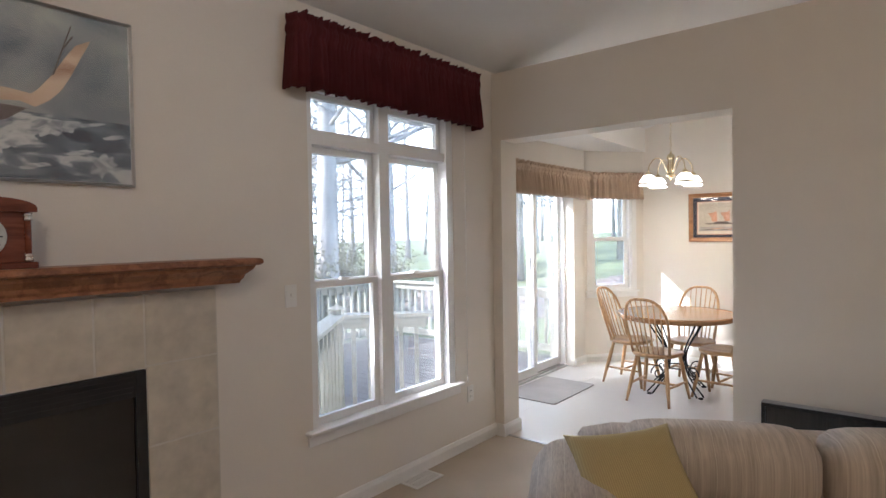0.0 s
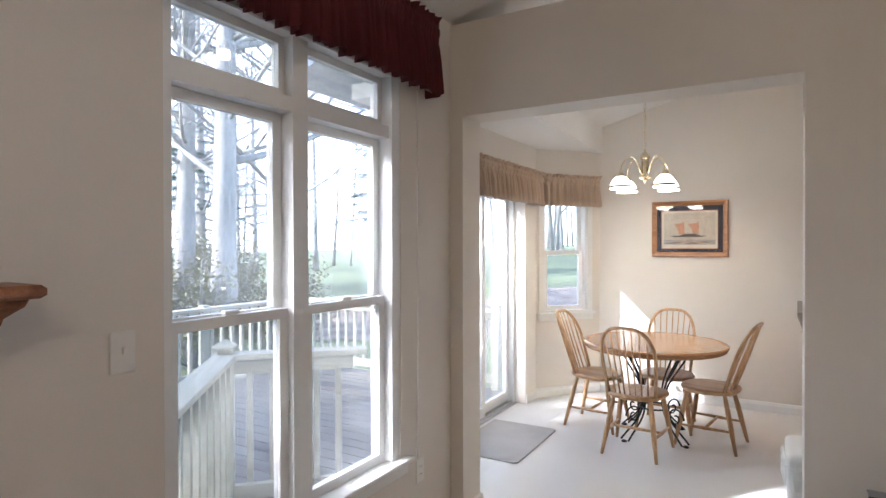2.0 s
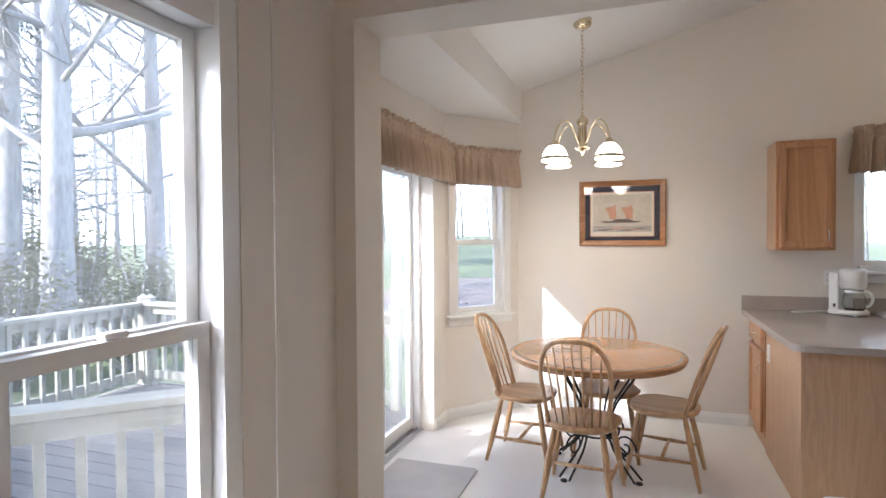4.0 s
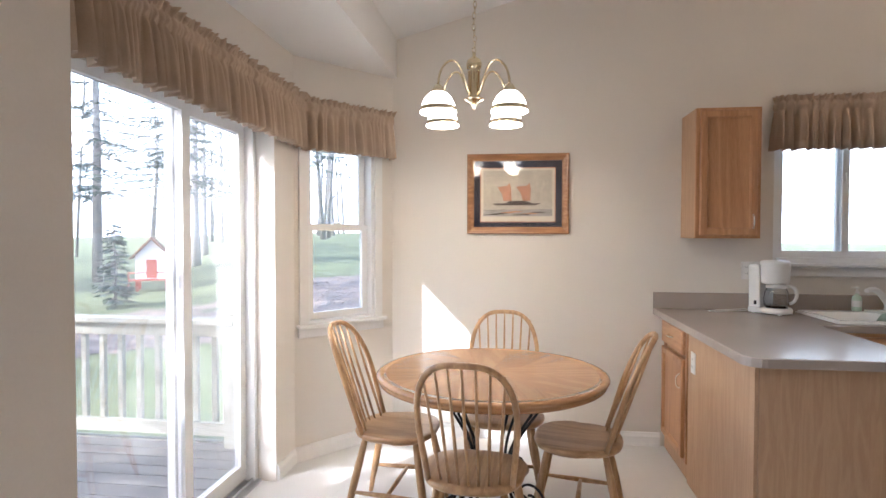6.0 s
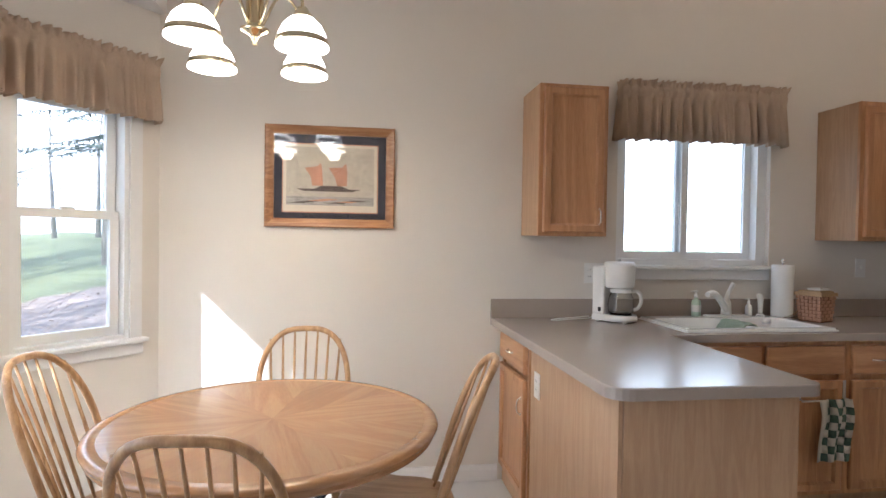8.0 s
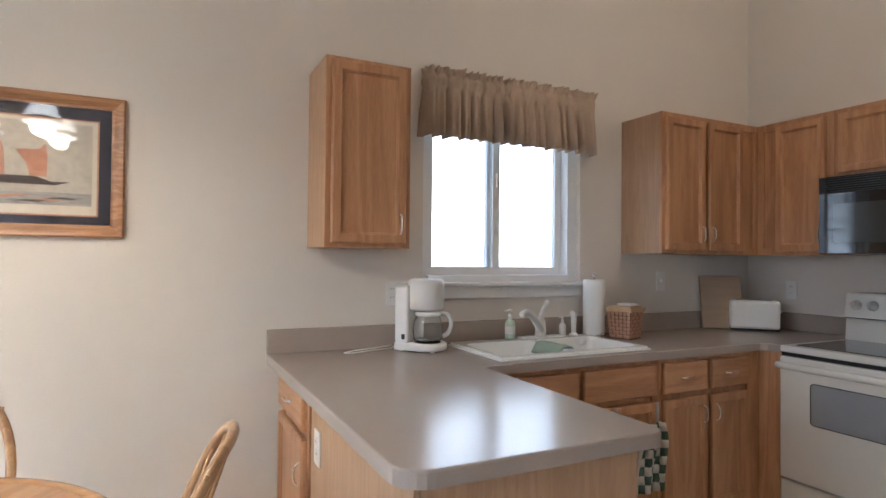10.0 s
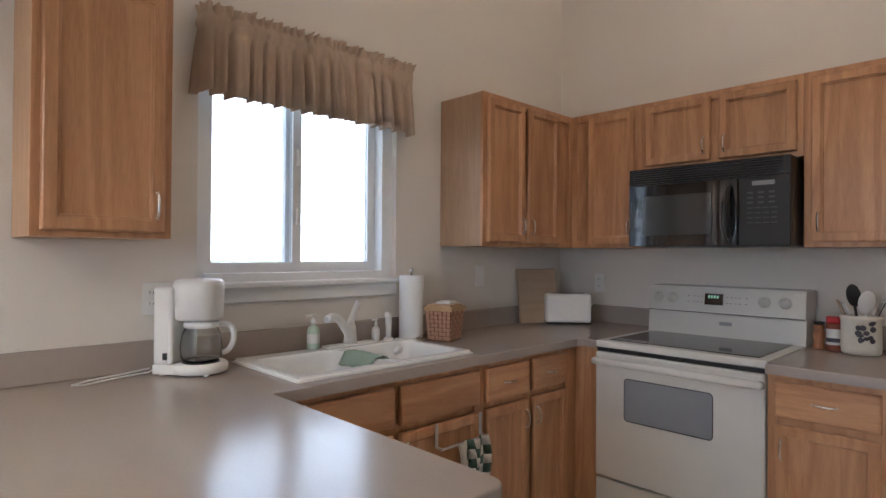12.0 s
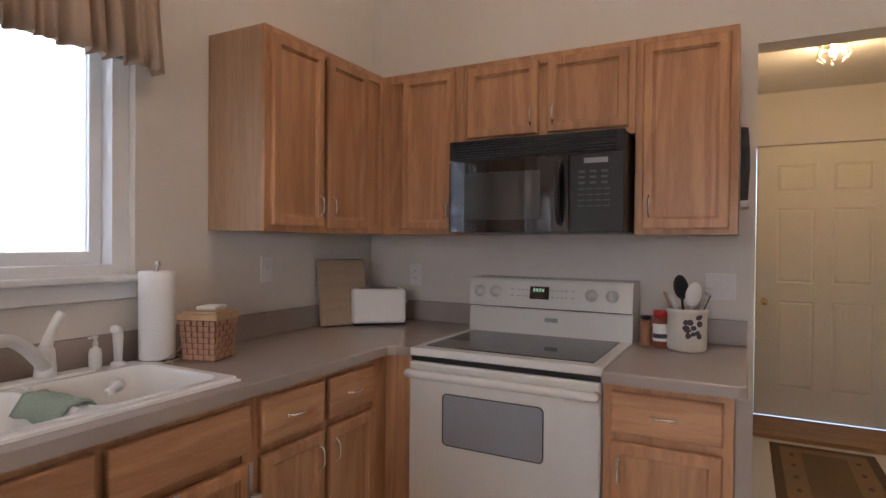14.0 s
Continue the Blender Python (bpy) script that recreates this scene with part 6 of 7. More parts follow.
for ang, ln in ((60, 0.034), (170, 0.05)):
    bm = boxes((-0.0018, -0.0006, -0.008, 0.0018, 0.0006, ln))
    bm.transform(pose(0, -0.0552, 0.108) @ pose(0, 0, 0, 0, ang, 0))
    part("clock_hand", bm, BLACKP, dial)

# sea picture


def brushed(name, stops, scale, detail, distortion, stretch, lean=0.0):
    """Painted canvas print: a ramp of tones over warped noise, drawn out along one way."""
    m, n, l, p = node_mat(name)
    co, mp = n.new("ShaderNodeTexCoord"), n.new("ShaderNodeMapping")
    mp.inputs["Scale"].default_value, mp.inputs["Rotation"].default_value = stretch, (0, radians(lean), 0)
    nz, ramp = n.new("ShaderNodeTexNoise"), n.new("ShaderNodeValToRGB")
    nz.inputs["Scale"].default_value, nz.inputs["Detail"].default_value, nz.inputs["Distortion"].default_value = scale, detail, distortion
    l.new(co.outputs["Object"], mp.inputs["Vector"])
    l.new(mp.outputs["Vector"], nz.inputs["Vector"])
    l.new(nz.outputs["Fac"], ramp.inputs["Fac"])
    while len(ramp.color_ramp.elements) < len(stops):
        ramp.color_ramp.elements.new(0.5)
    for e, (at, tone) in zip(ramp.color_ramp.elements, stops):
        e.position, e.color = at, (*tone, 1)
    l.new(ramp.outputs["Color"], p.inputs["Base Color"])
    p.inputs["Roughness"].default_value = 0.6
    return m


SEA_SKY = brushed("sea_print_sky", [(0.30, (0.09, 0.105, 0.13)), (0.45, (0.21, 0.22, 0.22)), (0.58, (0.30, 0.31, 0.285)), (0.75, (0.35, 0.345, 0.30))], 2.6, 5, 0.7, (1, 1, 1.5))
SEA_W = brushed("sea_print_waves", [(0.30, (0.035, 0.04, 0.055)), (0.46, (0.08, 0.095, 0.12)), (0.56, (0.16, 0.18, 0.20)), (0.64, (0.42, 0.42, 0.41))], 6.0, 6, 1.4, (1, 1, 2.2), 14)
FOAM = brushed("sea_print_foam", [(0.35, (0.17, 0.18, 0.20)), (0.6, (0.46, 0.46, 0.45))], 16, 5, 1.0, (1, 1, 1.8), 20)
SAILC = brushed("sea_print_sail", [(0.35, (0.30, 0.17, 0.10)), (0.6, (0.52, 0.38, 0.26))], 5, 4, 0.6, (0.6, 1, 1.6), -40)
PW, PH = 1.078, 0.648
p2 = framed("picture", "silver-framed print of a sailing boat in heavy seas", pose(XL + 0.002, 0.505, 1.735, 0, 0, 90), PW, PH, 0.012, SILVER, None, 0.022)
part("print_sky", boxes((0.010, -0.008, 0.25, PW - 0.010, -0.004, PH - 0.010)), SEA_SKY, p2)
part("print_sea", boxes((0.010, -0.008, 0.010, PW - 0.010, -0.004, 0.2498)), SEA_W, p2)
part("sail", flat([(0.70, 0.285), (0.755, 0.335), (0.80, 0.395), (0.845, 0.47), (0.88, 0.52), (0.928, 0.548), (0.925, 0.535), (0.895, 0.475), (0.865, 0.41), (0.83, 0.345), (0.79, 0.30), (0.745, 0.27)], -0.0100), SAILC, p2, "tan sail heeling over")
part("mast", flat([(0.80, 0.395), (0.806, 0.395), (0.868, 0.588), (0.863, 0.588)], -0.0104), SHIPD, p2)
part("gaff", flat([(0.835, 0.50), (0.838, 0.494), (0.872, 0.548), (0.868, 0.552)], -0.0104), SHIPD, p2)
part("fore_sail", flat([(0.48, 0.255), (0.60, 0.275), (0.70, 0.285), (0.745, 0.27), (0.735, 0.315), (0.66, 0.325), (0.56, 0.318), (0.48, 0.330)], -0.0102), SAILC, p2, "tan lower sail")
part("hull", flat([(0.45, 0.165), (0.55, 0.175), (0.66, 0.215), (0.72, 0.262), (0.60, 0.268), (0.45, 0.25)], -0.0110), SHIPD, p2)
rnd = random.Random(12)
for cx, cz, wide, high in ((0.80, 0.205, 0.10, 0.035), (0.69, 0.150, 0.08, 0.03), (0.965, 0.075, 0.055, 0.045), (0.60, 0.11, 0.07, 0.03), (0.88, 0.12, 0.05, 0.012), (1.0, 0.19, 0.04, 0.01), (0.74, 0.06, 0.05, 0.012), (0.92, 0.228, 0.06, 0.008)):
    pts = []
    for k in range(22):
        a = 2 * math.pi * k / 22
        r = rnd.uniform(0.62, 1.12)
        pts.append((min(PW - 0.014, cx + wide * r * math.cos(a)), max(0.014, min(0.248, cz + high * r * math.sin(a) + 0.18 * wide * math.cos(a)))))
    part("foam_crest", flat(pts, -0.0094 - 0.0002 * rnd.randint(0, 3)), FOAM, p2)
pane("glass_pane", boxes((0.011, -0.0150, 0.011, PW - 0.011, -0.0130, PH - 0.011)), p2)

# floor register
rv = thing("floor_register", "white metal floor register in the carpet", "vent", pose(-2.385, 3.205, 0.0005))
part("rim", boxes((-0.075, -0.125, 0, -0.058, 0.125, 0.006), (0.058, -0.125, 0, 0.075, 0.125, 0.006), (-0.058, -0.125, 0, 0.058, -0.108, 0.006), (-0.058, 0.108, 0, 0.058, 0.125, 0.006), (-0.004, -0.108, 0, 0.004, 0.108, 0.005)), TRIM, rv)
# thin black sheet stands in for the shade down the duct
part("well_shade_sheet", boxes((-0.058, -0.108, 0, 0.058, 0.108, 0.0008)), BLACKP, rv)
for k in range(17):
    for sx in (-0.031, 0.031):
        part("slat", boxes((sx - 0.027, -0.104 + 0.0126 * k, 0.0009, sx + 0.027, -0.0985 + 0.0126 * k, 0.0045)), TRIM, rv)


# sofa along the partition, its back to the dining area
def cushion(x0, y0, z0, x1, y1, z1, puff=0.03, n=10, power=0.35):
    """A stuffed block: a box whose faces swell and whose edges are round."""
    bm = bmesh.new()
    bmesh.ops.create_cube(bm, size=2.0)
    bmesh.ops.subdivide_edges(bm, edges=bm.edges[:], cuts=n, use_grid_fill=True)
    hx, hy, hz = (x1 - x0) / 2, (y1 - y0) / 2, (z1 - z0) / 2
    r = min(hx, hy, hz) * 0.75
    for v in bm.verts:
        p = Vector((v.co.x * hx, v.co.y * hy, v.co.z * hz))
        inner = Vector((max(-hx + r, min(hx - r, p.x)), max(-hy + r, min(hy - r, p.y)), max(-hz + r, min(hz - r, p.z))))
        d = p - inner
        q = inner + d.normalized() * r if d.length > 1e-6 else p
        bulge = (1 - v.co.x ** 2) * (1 - v.co.z ** 2) * math.copysign(1, v.co.y) * (abs(v.co.y) > 0.99)
        q.y += puff * bulge
        q.z += puff * 0.5 * (1 - v.co.x ** 2) * (abs(v.co.z) > 0.99) * math.copysign(1, v.co.z)
        v.co = q + Vector(((x0 + x1) / 2, (y0 + y1) / 2, (z0 + z1) / 2))
    for f in bm.faces:
        f.smooth = True
    return bm


sf = thing("sofa", "beige striped sofa with rounded arms before the partition", "sofa", pose(-0.83, 2.24, 0, 0, 0, 28))
part("frame", box(0.02, 0.05, 0.06, 1.70, 0.86, 0.30, 0.03, 3), SOFA, sf)
part("arm", cushion(-0.20, 0.02, 0.06, 0.20, 0.86, 0.60, 0.02), SOFA, sf)
part("arm", cushion(1.56, 0.02, 0.06, 1.86, 0.84, 0.60, 0.02), SOFA, sf)
part("back", cushion(0.0, 0.66, 0.10, 1.74, 0.90, 0.66, 0.02), SOFA, sf)
for k in range(2):
    part("seat_cushion", cushion(0.18 + 0.70 * k, 0.0, 0.28, 0.878 + 0.70 * k, 0.66, 0.46, 0.02), SOFA, sf)
    part("back_cushion", cushion(0.17 + 0.765 * k, 0.52, 0.42, 0.930 + 0.70 * k, 0.80, 0.715, 0.03), SOFA, sf)
for fx in (0.12, 1.60):
    for fy in (0.12, 0.80):
        part("foot", lathe([(0.02, 0.0), (0.028, 0.06)], 12, at=(fx, fy, 0)), MANTELW, sf)


def pillow(half, thick, n=16):
    """Two swollen cloth sheets sewn at the rim, with sides drawn in between pointed corners."""
    bm = bmesh.new()
    rows = {}
    for s in (-1, 1):
        for i in range(n + 1):
            for j in range(n + 1):
                u, w = 2 * i / n - 1, 2 * j / n - 1
                rim = max(abs(u), abs(w)) == 1
                if rim and s == 1:
                    rows[s, i, j] = rows[-1, i, j]
                    continue
                fat = ((1 - u ** 2) * (1 - w ** 2)) ** 0.42
                crease = 0.012 * math.exp(-((u - 0.15 - 0.35 * w) * 5) ** 2) * max(0, w) * fat
                x = half * u * (1 - 0.09 * (1 - w ** 2))
                z = half * w * (1 - 0.10 * (1 - u ** 2))
                rows[s, i, j] = bm.verts.new((x, s * (thick * fat - crease), z))
        for i in range(n):
            for j in range(n):
                q = [rows[s, i, j], rows[s, i + 1, j], rows[s, i + 1, j + 1], rows[s, i, j + 1]]
                bm.faces.new(q if s == -1 else q[::-1]).smooth = True
    bmesh.ops.recalc_face_normals(bm, faces=bm.faces[:])
    return bm


side = Vector((0.304, 0.290, 0.030)).normalized()
down = Vector((0.224, -0.120, -0.180))
down = (down - side * down.dot(side)).normalized()
front = down.cross(side).normalized()
lie = Matrix((side, -front, -down)).transposed().to_4x4()
lie.translation = Vector((-1.095, 2.625, 0.715)) + side * 0.21 + down * 0.21
solid("throw_pillow", pillow(0.215, 0.075), PILLOWC, "mustard yellow ribbed throw pillow on the sofa corner", "pillow", lie)

# flat television standing low before the partition
tv = thing("television", "flat black television on a low foot before the partition", "television", pose(-0.635, 3.926, 0))
part("foot", box(0.20, -0.05, 0.0, 0.66, 0.16, 0.018, 0.004), BLACKP, tv)
part("neck", box(0.36, 0.035, 0.018, 0.50, 0.062, 0.16, 0.004), BLACKP, tv)
part("case", box(0.004, 0.022, 0.085, 0.856, 0.062, 0.619, 0.006), BLACKP, tv)
part("bezel", boxes((0.0, 0.0, 0.08, 0.86, 0.0215, 0.108), (0, 0, 0.108, 0.018, 0.0215, 0.605), (0.842, 0, 0.108, 0.86, 0.0215, 0.605), (0.0, 0.0, 0.605, 0.86, 0.0215, 0.620)), BLACKP, tv)
part("top_trim", boxes((0.0, 0.0, 0.6203, 0.86, 0.062, 0.6235)), GREYP, tv, "grey top edge")
part("screen", boxes((0.018, 0.012, 0.108, 0.842, 0.0213, 0.605)), BLACKG, tv, "glossy dark screen")

# waste bin behind the partition
bn = thing("waste_bin", "white plastic waste bin with a liner bag", "bin", pose(-0.735, 4.615, 0))
bm = bmesh.new()
rings = []
for zz, k in ((0.0, 0.80), (0.02, 0.83), (0.48, 0.97), (0.50, 1.0)):
    ring = []
    for cx, cy, s in ((1, 1, 0), (-1, 1, 90), (-1, -1, 180), (1, -1, 270)):
        for q in range(5):
            a = radians(s + 90 * q / 4)
            ring.append(bm.verts.new((k * (cx * 0.10 + 0.05 * math.cos(a)), k * (cy * 0.14 + 0.05 * math.sin(a)), zz)))
    rings.append(ring)
for A, B in zip(rings, rings[1:]):
    for k in range(20):
        bm.faces.new((A[k], A[(k + 1) % 20], B[(k + 1) % 20], B[k])).smooth = True
bm.faces.new(rings[0][::-1])
part("body", bm, WHITEP, bn)
bm = bmesh.new()
rnd = random.Random(8)
rings = []
for zz, k in ((0.40, 1.0), (0.46, 1.05), (0.505, 1.06), (0.515, 0.98), (0.50, 0.9)):
    ring = []
    for i in range(32):
        a = 2 * math.pi * i / 32
        w_ = rnd.uniform(0.985, 1.03)
        ring.append(bm.verts.new((k * w_ * 0.155 * math.copysign(abs(math.cos(a)) ** 0.6, math.cos(a)), k * w_ * 0.195 * math.copysign(abs(math.sin(a)) ** 0.6, math.sin(a)), zz + rnd.uniform(-0.006, 0.006))))
    rings.append(ring)
for A, B in zip(rings, rings[1:]):
    for k in range(32):
        bm.faces.new((A[k], A[(k + 1) % 32], B[(k + 1) % 32], B[k]))
part("liner_bag", bm, LABEL, bn, "thin white bag folded over the rim")
part("lid", cushion(-0.145, -0.185, 0.49, 0.145, 0.185, 0.56, 0.01), WHITEP, bn)
# blind cord beside the window
cd = thing("blind_cord", "thin white blind cord hanging beside the window", "cord", pose(XL + 0.055, 3.735, 0))
part("cord", tube([(0, 0, 2.26), (0.002, 0.001, 1.5), (0, 0, 0.53)], 0.0022, 6), WHITEP, cd)
part("tassel", lathe([(0.002, 0.535), (0.006, 0.52), (0.007, 0.495), (0.002, 0.49)], 10), WHITEP, cd)

# recessed ceiling lights added out of view as warm fill, positions guessed
LAMPF = glow("fill_downlight_lens", (1.0, 0.88, 0.68), 10.0)
for x, y in ((0.95, 5.55), (0.9, -0.6)):
    dl = thing("downlight", "round recessed ceiling light, lit, added out of view", "ceiling light", pose(x, y, vault(x), 0, -15.64, 0), "recessed downlights")
    part("trim_ring", lathe([(0.060, -0.001), (0.082, -0.001), (0.080, -0.006), (0.062, -0.008), (0.060, -0.004)], 28, caps=False), TRIM, dl)
    part("lens", lathe([(0.0, -0.003), (0.060, -0.003), (0.060, -0.001), (0.0, -0.001)], 28, caps=False), LAMPF, dl)
    point_lamp("fill_downlight_lamp", (x, y, vault(x) - 0.12), 15.0 if y < 0 else 3.2, (1.0, 0.74, 0.50), 0.06)


# ---- outdoors ----
def ground_z(x, y):
    d = -0.55 * x + 0.83 * y
    rise = max(0.0, d - 13.0)
    west = math.degrees(math.atan2(-x, max(0.1, y - 4.0)))
    side = max(0.15, min(1.0, (6.0 - x) / 12.0)) * max(0.15, min(1.0, (37.0 - west) / 11.0))
    return -0.72 + 2.3 * side * (1 - math.exp(-rise / 26.0)) + 0.05 * math.sin(0.35 * x + 0.2 * y) * min(1, max(0, d - 8) / 8)


def sheet(xs, ys, lift=0.0, inside=None):
    bm = bmesh.new()
    g = [[bm.verts.new((x, y, ground_z(x, y) + lift)) for y in ys] for x in xs]
    for i in range(len(xs) - 1):
        for j in range(len(ys) - 1):
            cx, cy = (xs[i] + xs[i + 1]) / 2, (ys[j] + ys[j + 1]) / 2
            if inside is None or inside(cx, cy):
                bm.faces.new((g[i][j], g[i + 1][j], g[i + 1][j + 1], g[i][j + 1])).smooth = True
    if inside:
        loose = [v for v in bm.verts if not v.link_faces]
        bmesh.ops.delete(bm, geom=loose, context="VERTS")
    return bm


rng1 = [-900, -300, -120, -70] + [-50 + 1.0 * k for k in range(66)] + [30, 60, 150, 400, 900]
rng2 = [-900, -300, -100, -40, -20] + [-10 + 1.0 * k for k in range(76)] + [90, 150, 400, 900]
structure("ground", sheet(rng1, rng2), GRASS, "sunlit green lawn sloping up from the house", "ground")


def bed(x, y):
    d = -0.55 * x + 0.83 * y
    w_ = 1.2 * math.sin(0.7 * x) + 0.8 * math.sin(1.3 * x + 2)
    return (15.2 < d + 0.3 * w_ < 21.5 + w_ and x > -24)


structure("mulch_bed", sheet([-40 + 0.5 * k for k in range(100)], [2 + 0.5 * k for k in range(90)], 0.02, bed), MULCH, "bed of leaf litter and bark mulch", "ground")

# leaf litter that stands up out of the bed
rnd = random.Random(21)
verts, faces = [], []
for k in range(14000):
    x, y = rnd.uniform(-18, -1), rnd.uniform(8, 25)
    if not bed(x, y):
        continue
    z = ground_z(x, y) + 0.03
    a, s = rnd.uniform(0, 6.28), rnd.uniform(0.03, 0.07)
    t = rnd.uniform(-0.4, 0.4) * s
    n0 = len(verts)
    c, d = math.cos(a) * s, math.sin(a) * s
    verts += [(x - c, y - d, z), (x + d * 0.6, y - c * 0.6, z + t), (x + c, y + d, z + abs(t)), (x - d * 0.6, y + c * 0.6, z - t * 0.2)]
    faces.append((n0, n0 + 1, n0 + 2, n0 + 3))
me = bpy.data.meshes.new("leaf_litter")
me.from_pydata(verts, [], faces)
me.materials.append(paint("dry_leaves", (0.42, 0.32, 0.24), 0.8, vary=0.5, big=3, fine=8))
tagged(new("leaf_litter", me), "dry fallen leaves scattered over the bed", "leaves", "", "stuff")

# deck
DZ = -0.10
NORTH, WEST = 7.22, -6.62
dk = thing("deck", "weathered timber deck outside the bay and window", "deck", pose(0, 0, 0))
y = 0.6
while y < NORTH + 0.05:
    x1 = XL - 0.15 if y < 4.35 else (XB - 0.20 if y < 6.85 else -2.75)
    part("board", boxes((WEST - 0.05, y, DZ - 0.035, x1, y + 0.130, DZ)), DECKW, dk)
    y += 0.142
part("rim_joist", boxes((WEST - 0.09, 0.6, DZ - 0.25, WEST - 0.052, NORTH + 0.09, DZ - 0.002)), RAILW, dk)
part("rim_joist", boxes((WEST - 0.05, NORTH + 0.086, DZ - 0.25, -2.75, NORTH + 0.124, DZ - 0.002)), RAILW, dk)


def railing(p0, p1, top, label, posts=True, skip_last=False):
    """Posts with caps, a flat handrail, two stringers and square balusters."""
    a, b = Vector((*p0, 0)), Vector((*p1, 0))
    L = (b - a).length
    yaw = math.degrees(math.atan2(b.y - a.y, b.x - a.x))
    r = thing("deck_railing", label, "railing", pose(p0[0], p0[1], DZ, 0, 0, yaw), "deck railings")
    h = top - DZ
    part("handrail", box(-0.04, -0.068, h - 0.036, L + 0.04, 0.068, h, 0.005), RAILW, r)
    part("stringer", boxes((0.045, -0.019, h - 0.125, L - 0.045, 0.019, h - 0.037)), RAILW, r)
    part("stringer", boxes((0.045, -0.019, 0.075, L - 0.045, 0.019, 0.163)), RAILW, r)
    n = max(2, int(round(L / 0.145)))
    bal = None
    for k in range(1, n):
        x = L * k / n
        if bal is None:
            bal = part("baluster", boxes((-0.018, 0.0195, 0.06, 0.018, 0.0555, h - 0.05)), RAILW, r)
        else:
            ob = new("baluster", bal.data)
            ob.parent = r
            ob.matrix_basis = Matrix.Translation((x, 0, 0))
            continue
        bal.matrix_basis = Matrix.Translation((x, 0, 0))
    m = max(1, int(round(L / 1.7)))
    for k in range(m + 1):
        if skip_last and k == m:
            continue
        x = L * k / m
        ps = part("post", box(x - 0.044, -0.044, 0.0, x + 0.044, 0.044, h + 0.03, 0.004), RAILW, r)
        if k in (0, m):
            part("post_cap", lathe([(0.075, h + 0.031), (0.078, h + 0.045), (0.06, h + 0.055), (0.005, h + 0.085)], 4, at=(x, 0, 0)), RAILW, ps)
    return r


railing((-3.79, 3.73), (-2.70, 2.42), 0.865, "pale timber railing from the house wall to its corner post")
railing((-3.79, 3.73), (-3.22, 4.30), 0.865, "short pale timber railing beside the bay", skip_last=True)
railing((WEST, NORTH), (WEST, 1.2), 0.80, "weathered timber railing along the outer deck edge")
railing((WEST + 0.1, NORTH), (-3.62, NORTH), 0.80, "weathered timber railing along the deck end")

# kettle grill
gr = thing("kettle_grill", "black kettle grill with a blue-grey lid on the deck", "grill", pose(-5.55, 4.30, DZ))
LIDG = paint("blue_grey_enamel", (0.06, 0.075, 0.095), 0.25, vary=0.1)
part("bowl", lathe([(0.0, 0.42), (0.10, 0.43), (0.20, 0.50), (0.265, 0.62), (0.285, 0.74), (0.275, 0.74), (0.0, 0.60)], 32, caps=False), BLACKP, gr)
lid = part("lid", lathe([(0.29, 0.742), (0.288, 0.77), (0.25, 0.86), (0.15, 0.935), (0.0, 0.955)], 32, caps=False), LIDG, gr, "blue-grey enamel lid")
part("lid_handle", tube([(-0.06, 0, 0.945), (-0.055, 0, 0.99), (0.055, 0, 0.99), (0.06, 0, 0.945)], 0.012, 8), BLACKP, lid)
for a in (30, 150, 270):
    part("leg", tube([(0.17 * math.cos(radians(a)), 0.17 * math.sin(radians(a)), 0.48), (0.30 * math.cos(radians(a)), 0.30 * math.sin(radians(a)), 0.0)], 0.011, 8), SILVER, gr)
part("ash_tray", lathe([(0.0, 0.27), (0.11, 0.28), (0.13, 0.30), (0.0, 0.295)], 20, caps=False), SILVER, gr)


def grow(bm, rnd, p, d, length, r, depth):
    """A limb that bends as it goes, thins, and forks."""
    n = 5 if depth > 2 else 3
    pts, rad = [p.copy()], [r]
    for k in range(n):
        d = (d + Vector((rnd.uniform(-1, 1), rnd.uniform(-1, 1), rnd.uniform(-0.5, 0.9))) * 0.13).normalized()
        p = p + d * (length / n)
        pts.append(p.copy())
        rad.append(r * (1 - 0.55 * (k + 1) / n))
    tube(pts, 0, 7 if depth > 3 else (5 if depth > 1 else 3), bm=bm, taper=rad)
    if depth == 0:
        return
    for k in range(rnd.randint(2, 4)):
        i = rnd.randint(1 if depth < 4 else 2, n)
        side = Vector((rnd.uniform(-1, 1), rnd.uniform(-1, 1), rnd.uniform(-0.2, 0.8))).normalized()
        nd = (d * 0.55 + side * 0.8).normalized()
        grow(bm, rnd, pts[i], nd, length * rnd.uniform(0.5, 0.75), rad[i] * rnd.uniform(0.45, 0.7), depth - 1)


def bare_tree(x, y, h, r, seed, label="tall bare grey tree beyond the deck"):
    rnd = random.Random(seed)
    t = thing("tree", label, "tree", pose(x, y, ground_z(x, y)), "bare trees")
    pts, rad = [], []
    wob = rnd.uniform(0, 6)
    for k in range(9):
        f = k / 8
        pts.append(Vector((0.25 * math.sin(wob + 2.2 * f) * f, 0.25 * math.cos(wob + 1.7 * f) * f, h * f - 0.1)))
        rad.append(r * (1.25 if k == 0 else 1.0) * (1 - 0.75 * f))
    part("trunk", tube(pts, 0, 12, taper=rad), BARK, t)
    bm = bmesh.new()
    for k in range(int(h * 2.3)):
        f = rnd.uniform(0.2, 0.98)
        i = min(7, int(f * 8))
        a = rnd.uniform(0, 6.28)
        grow(bm, rnd, pts[i].lerp(pts[i + 1], f * 8 - i), Vector((math.cos(a), math.sin(a), rnd.uniform(0.1, 0.8))).normalized(), h * rnd.uniform(0.16, 0.30) * (1.15 - 0.6 * f), rad[i] * rnd.uniform(0.22, 0.42), 3)
    part("limbs", bm, BARK, t)
    return t


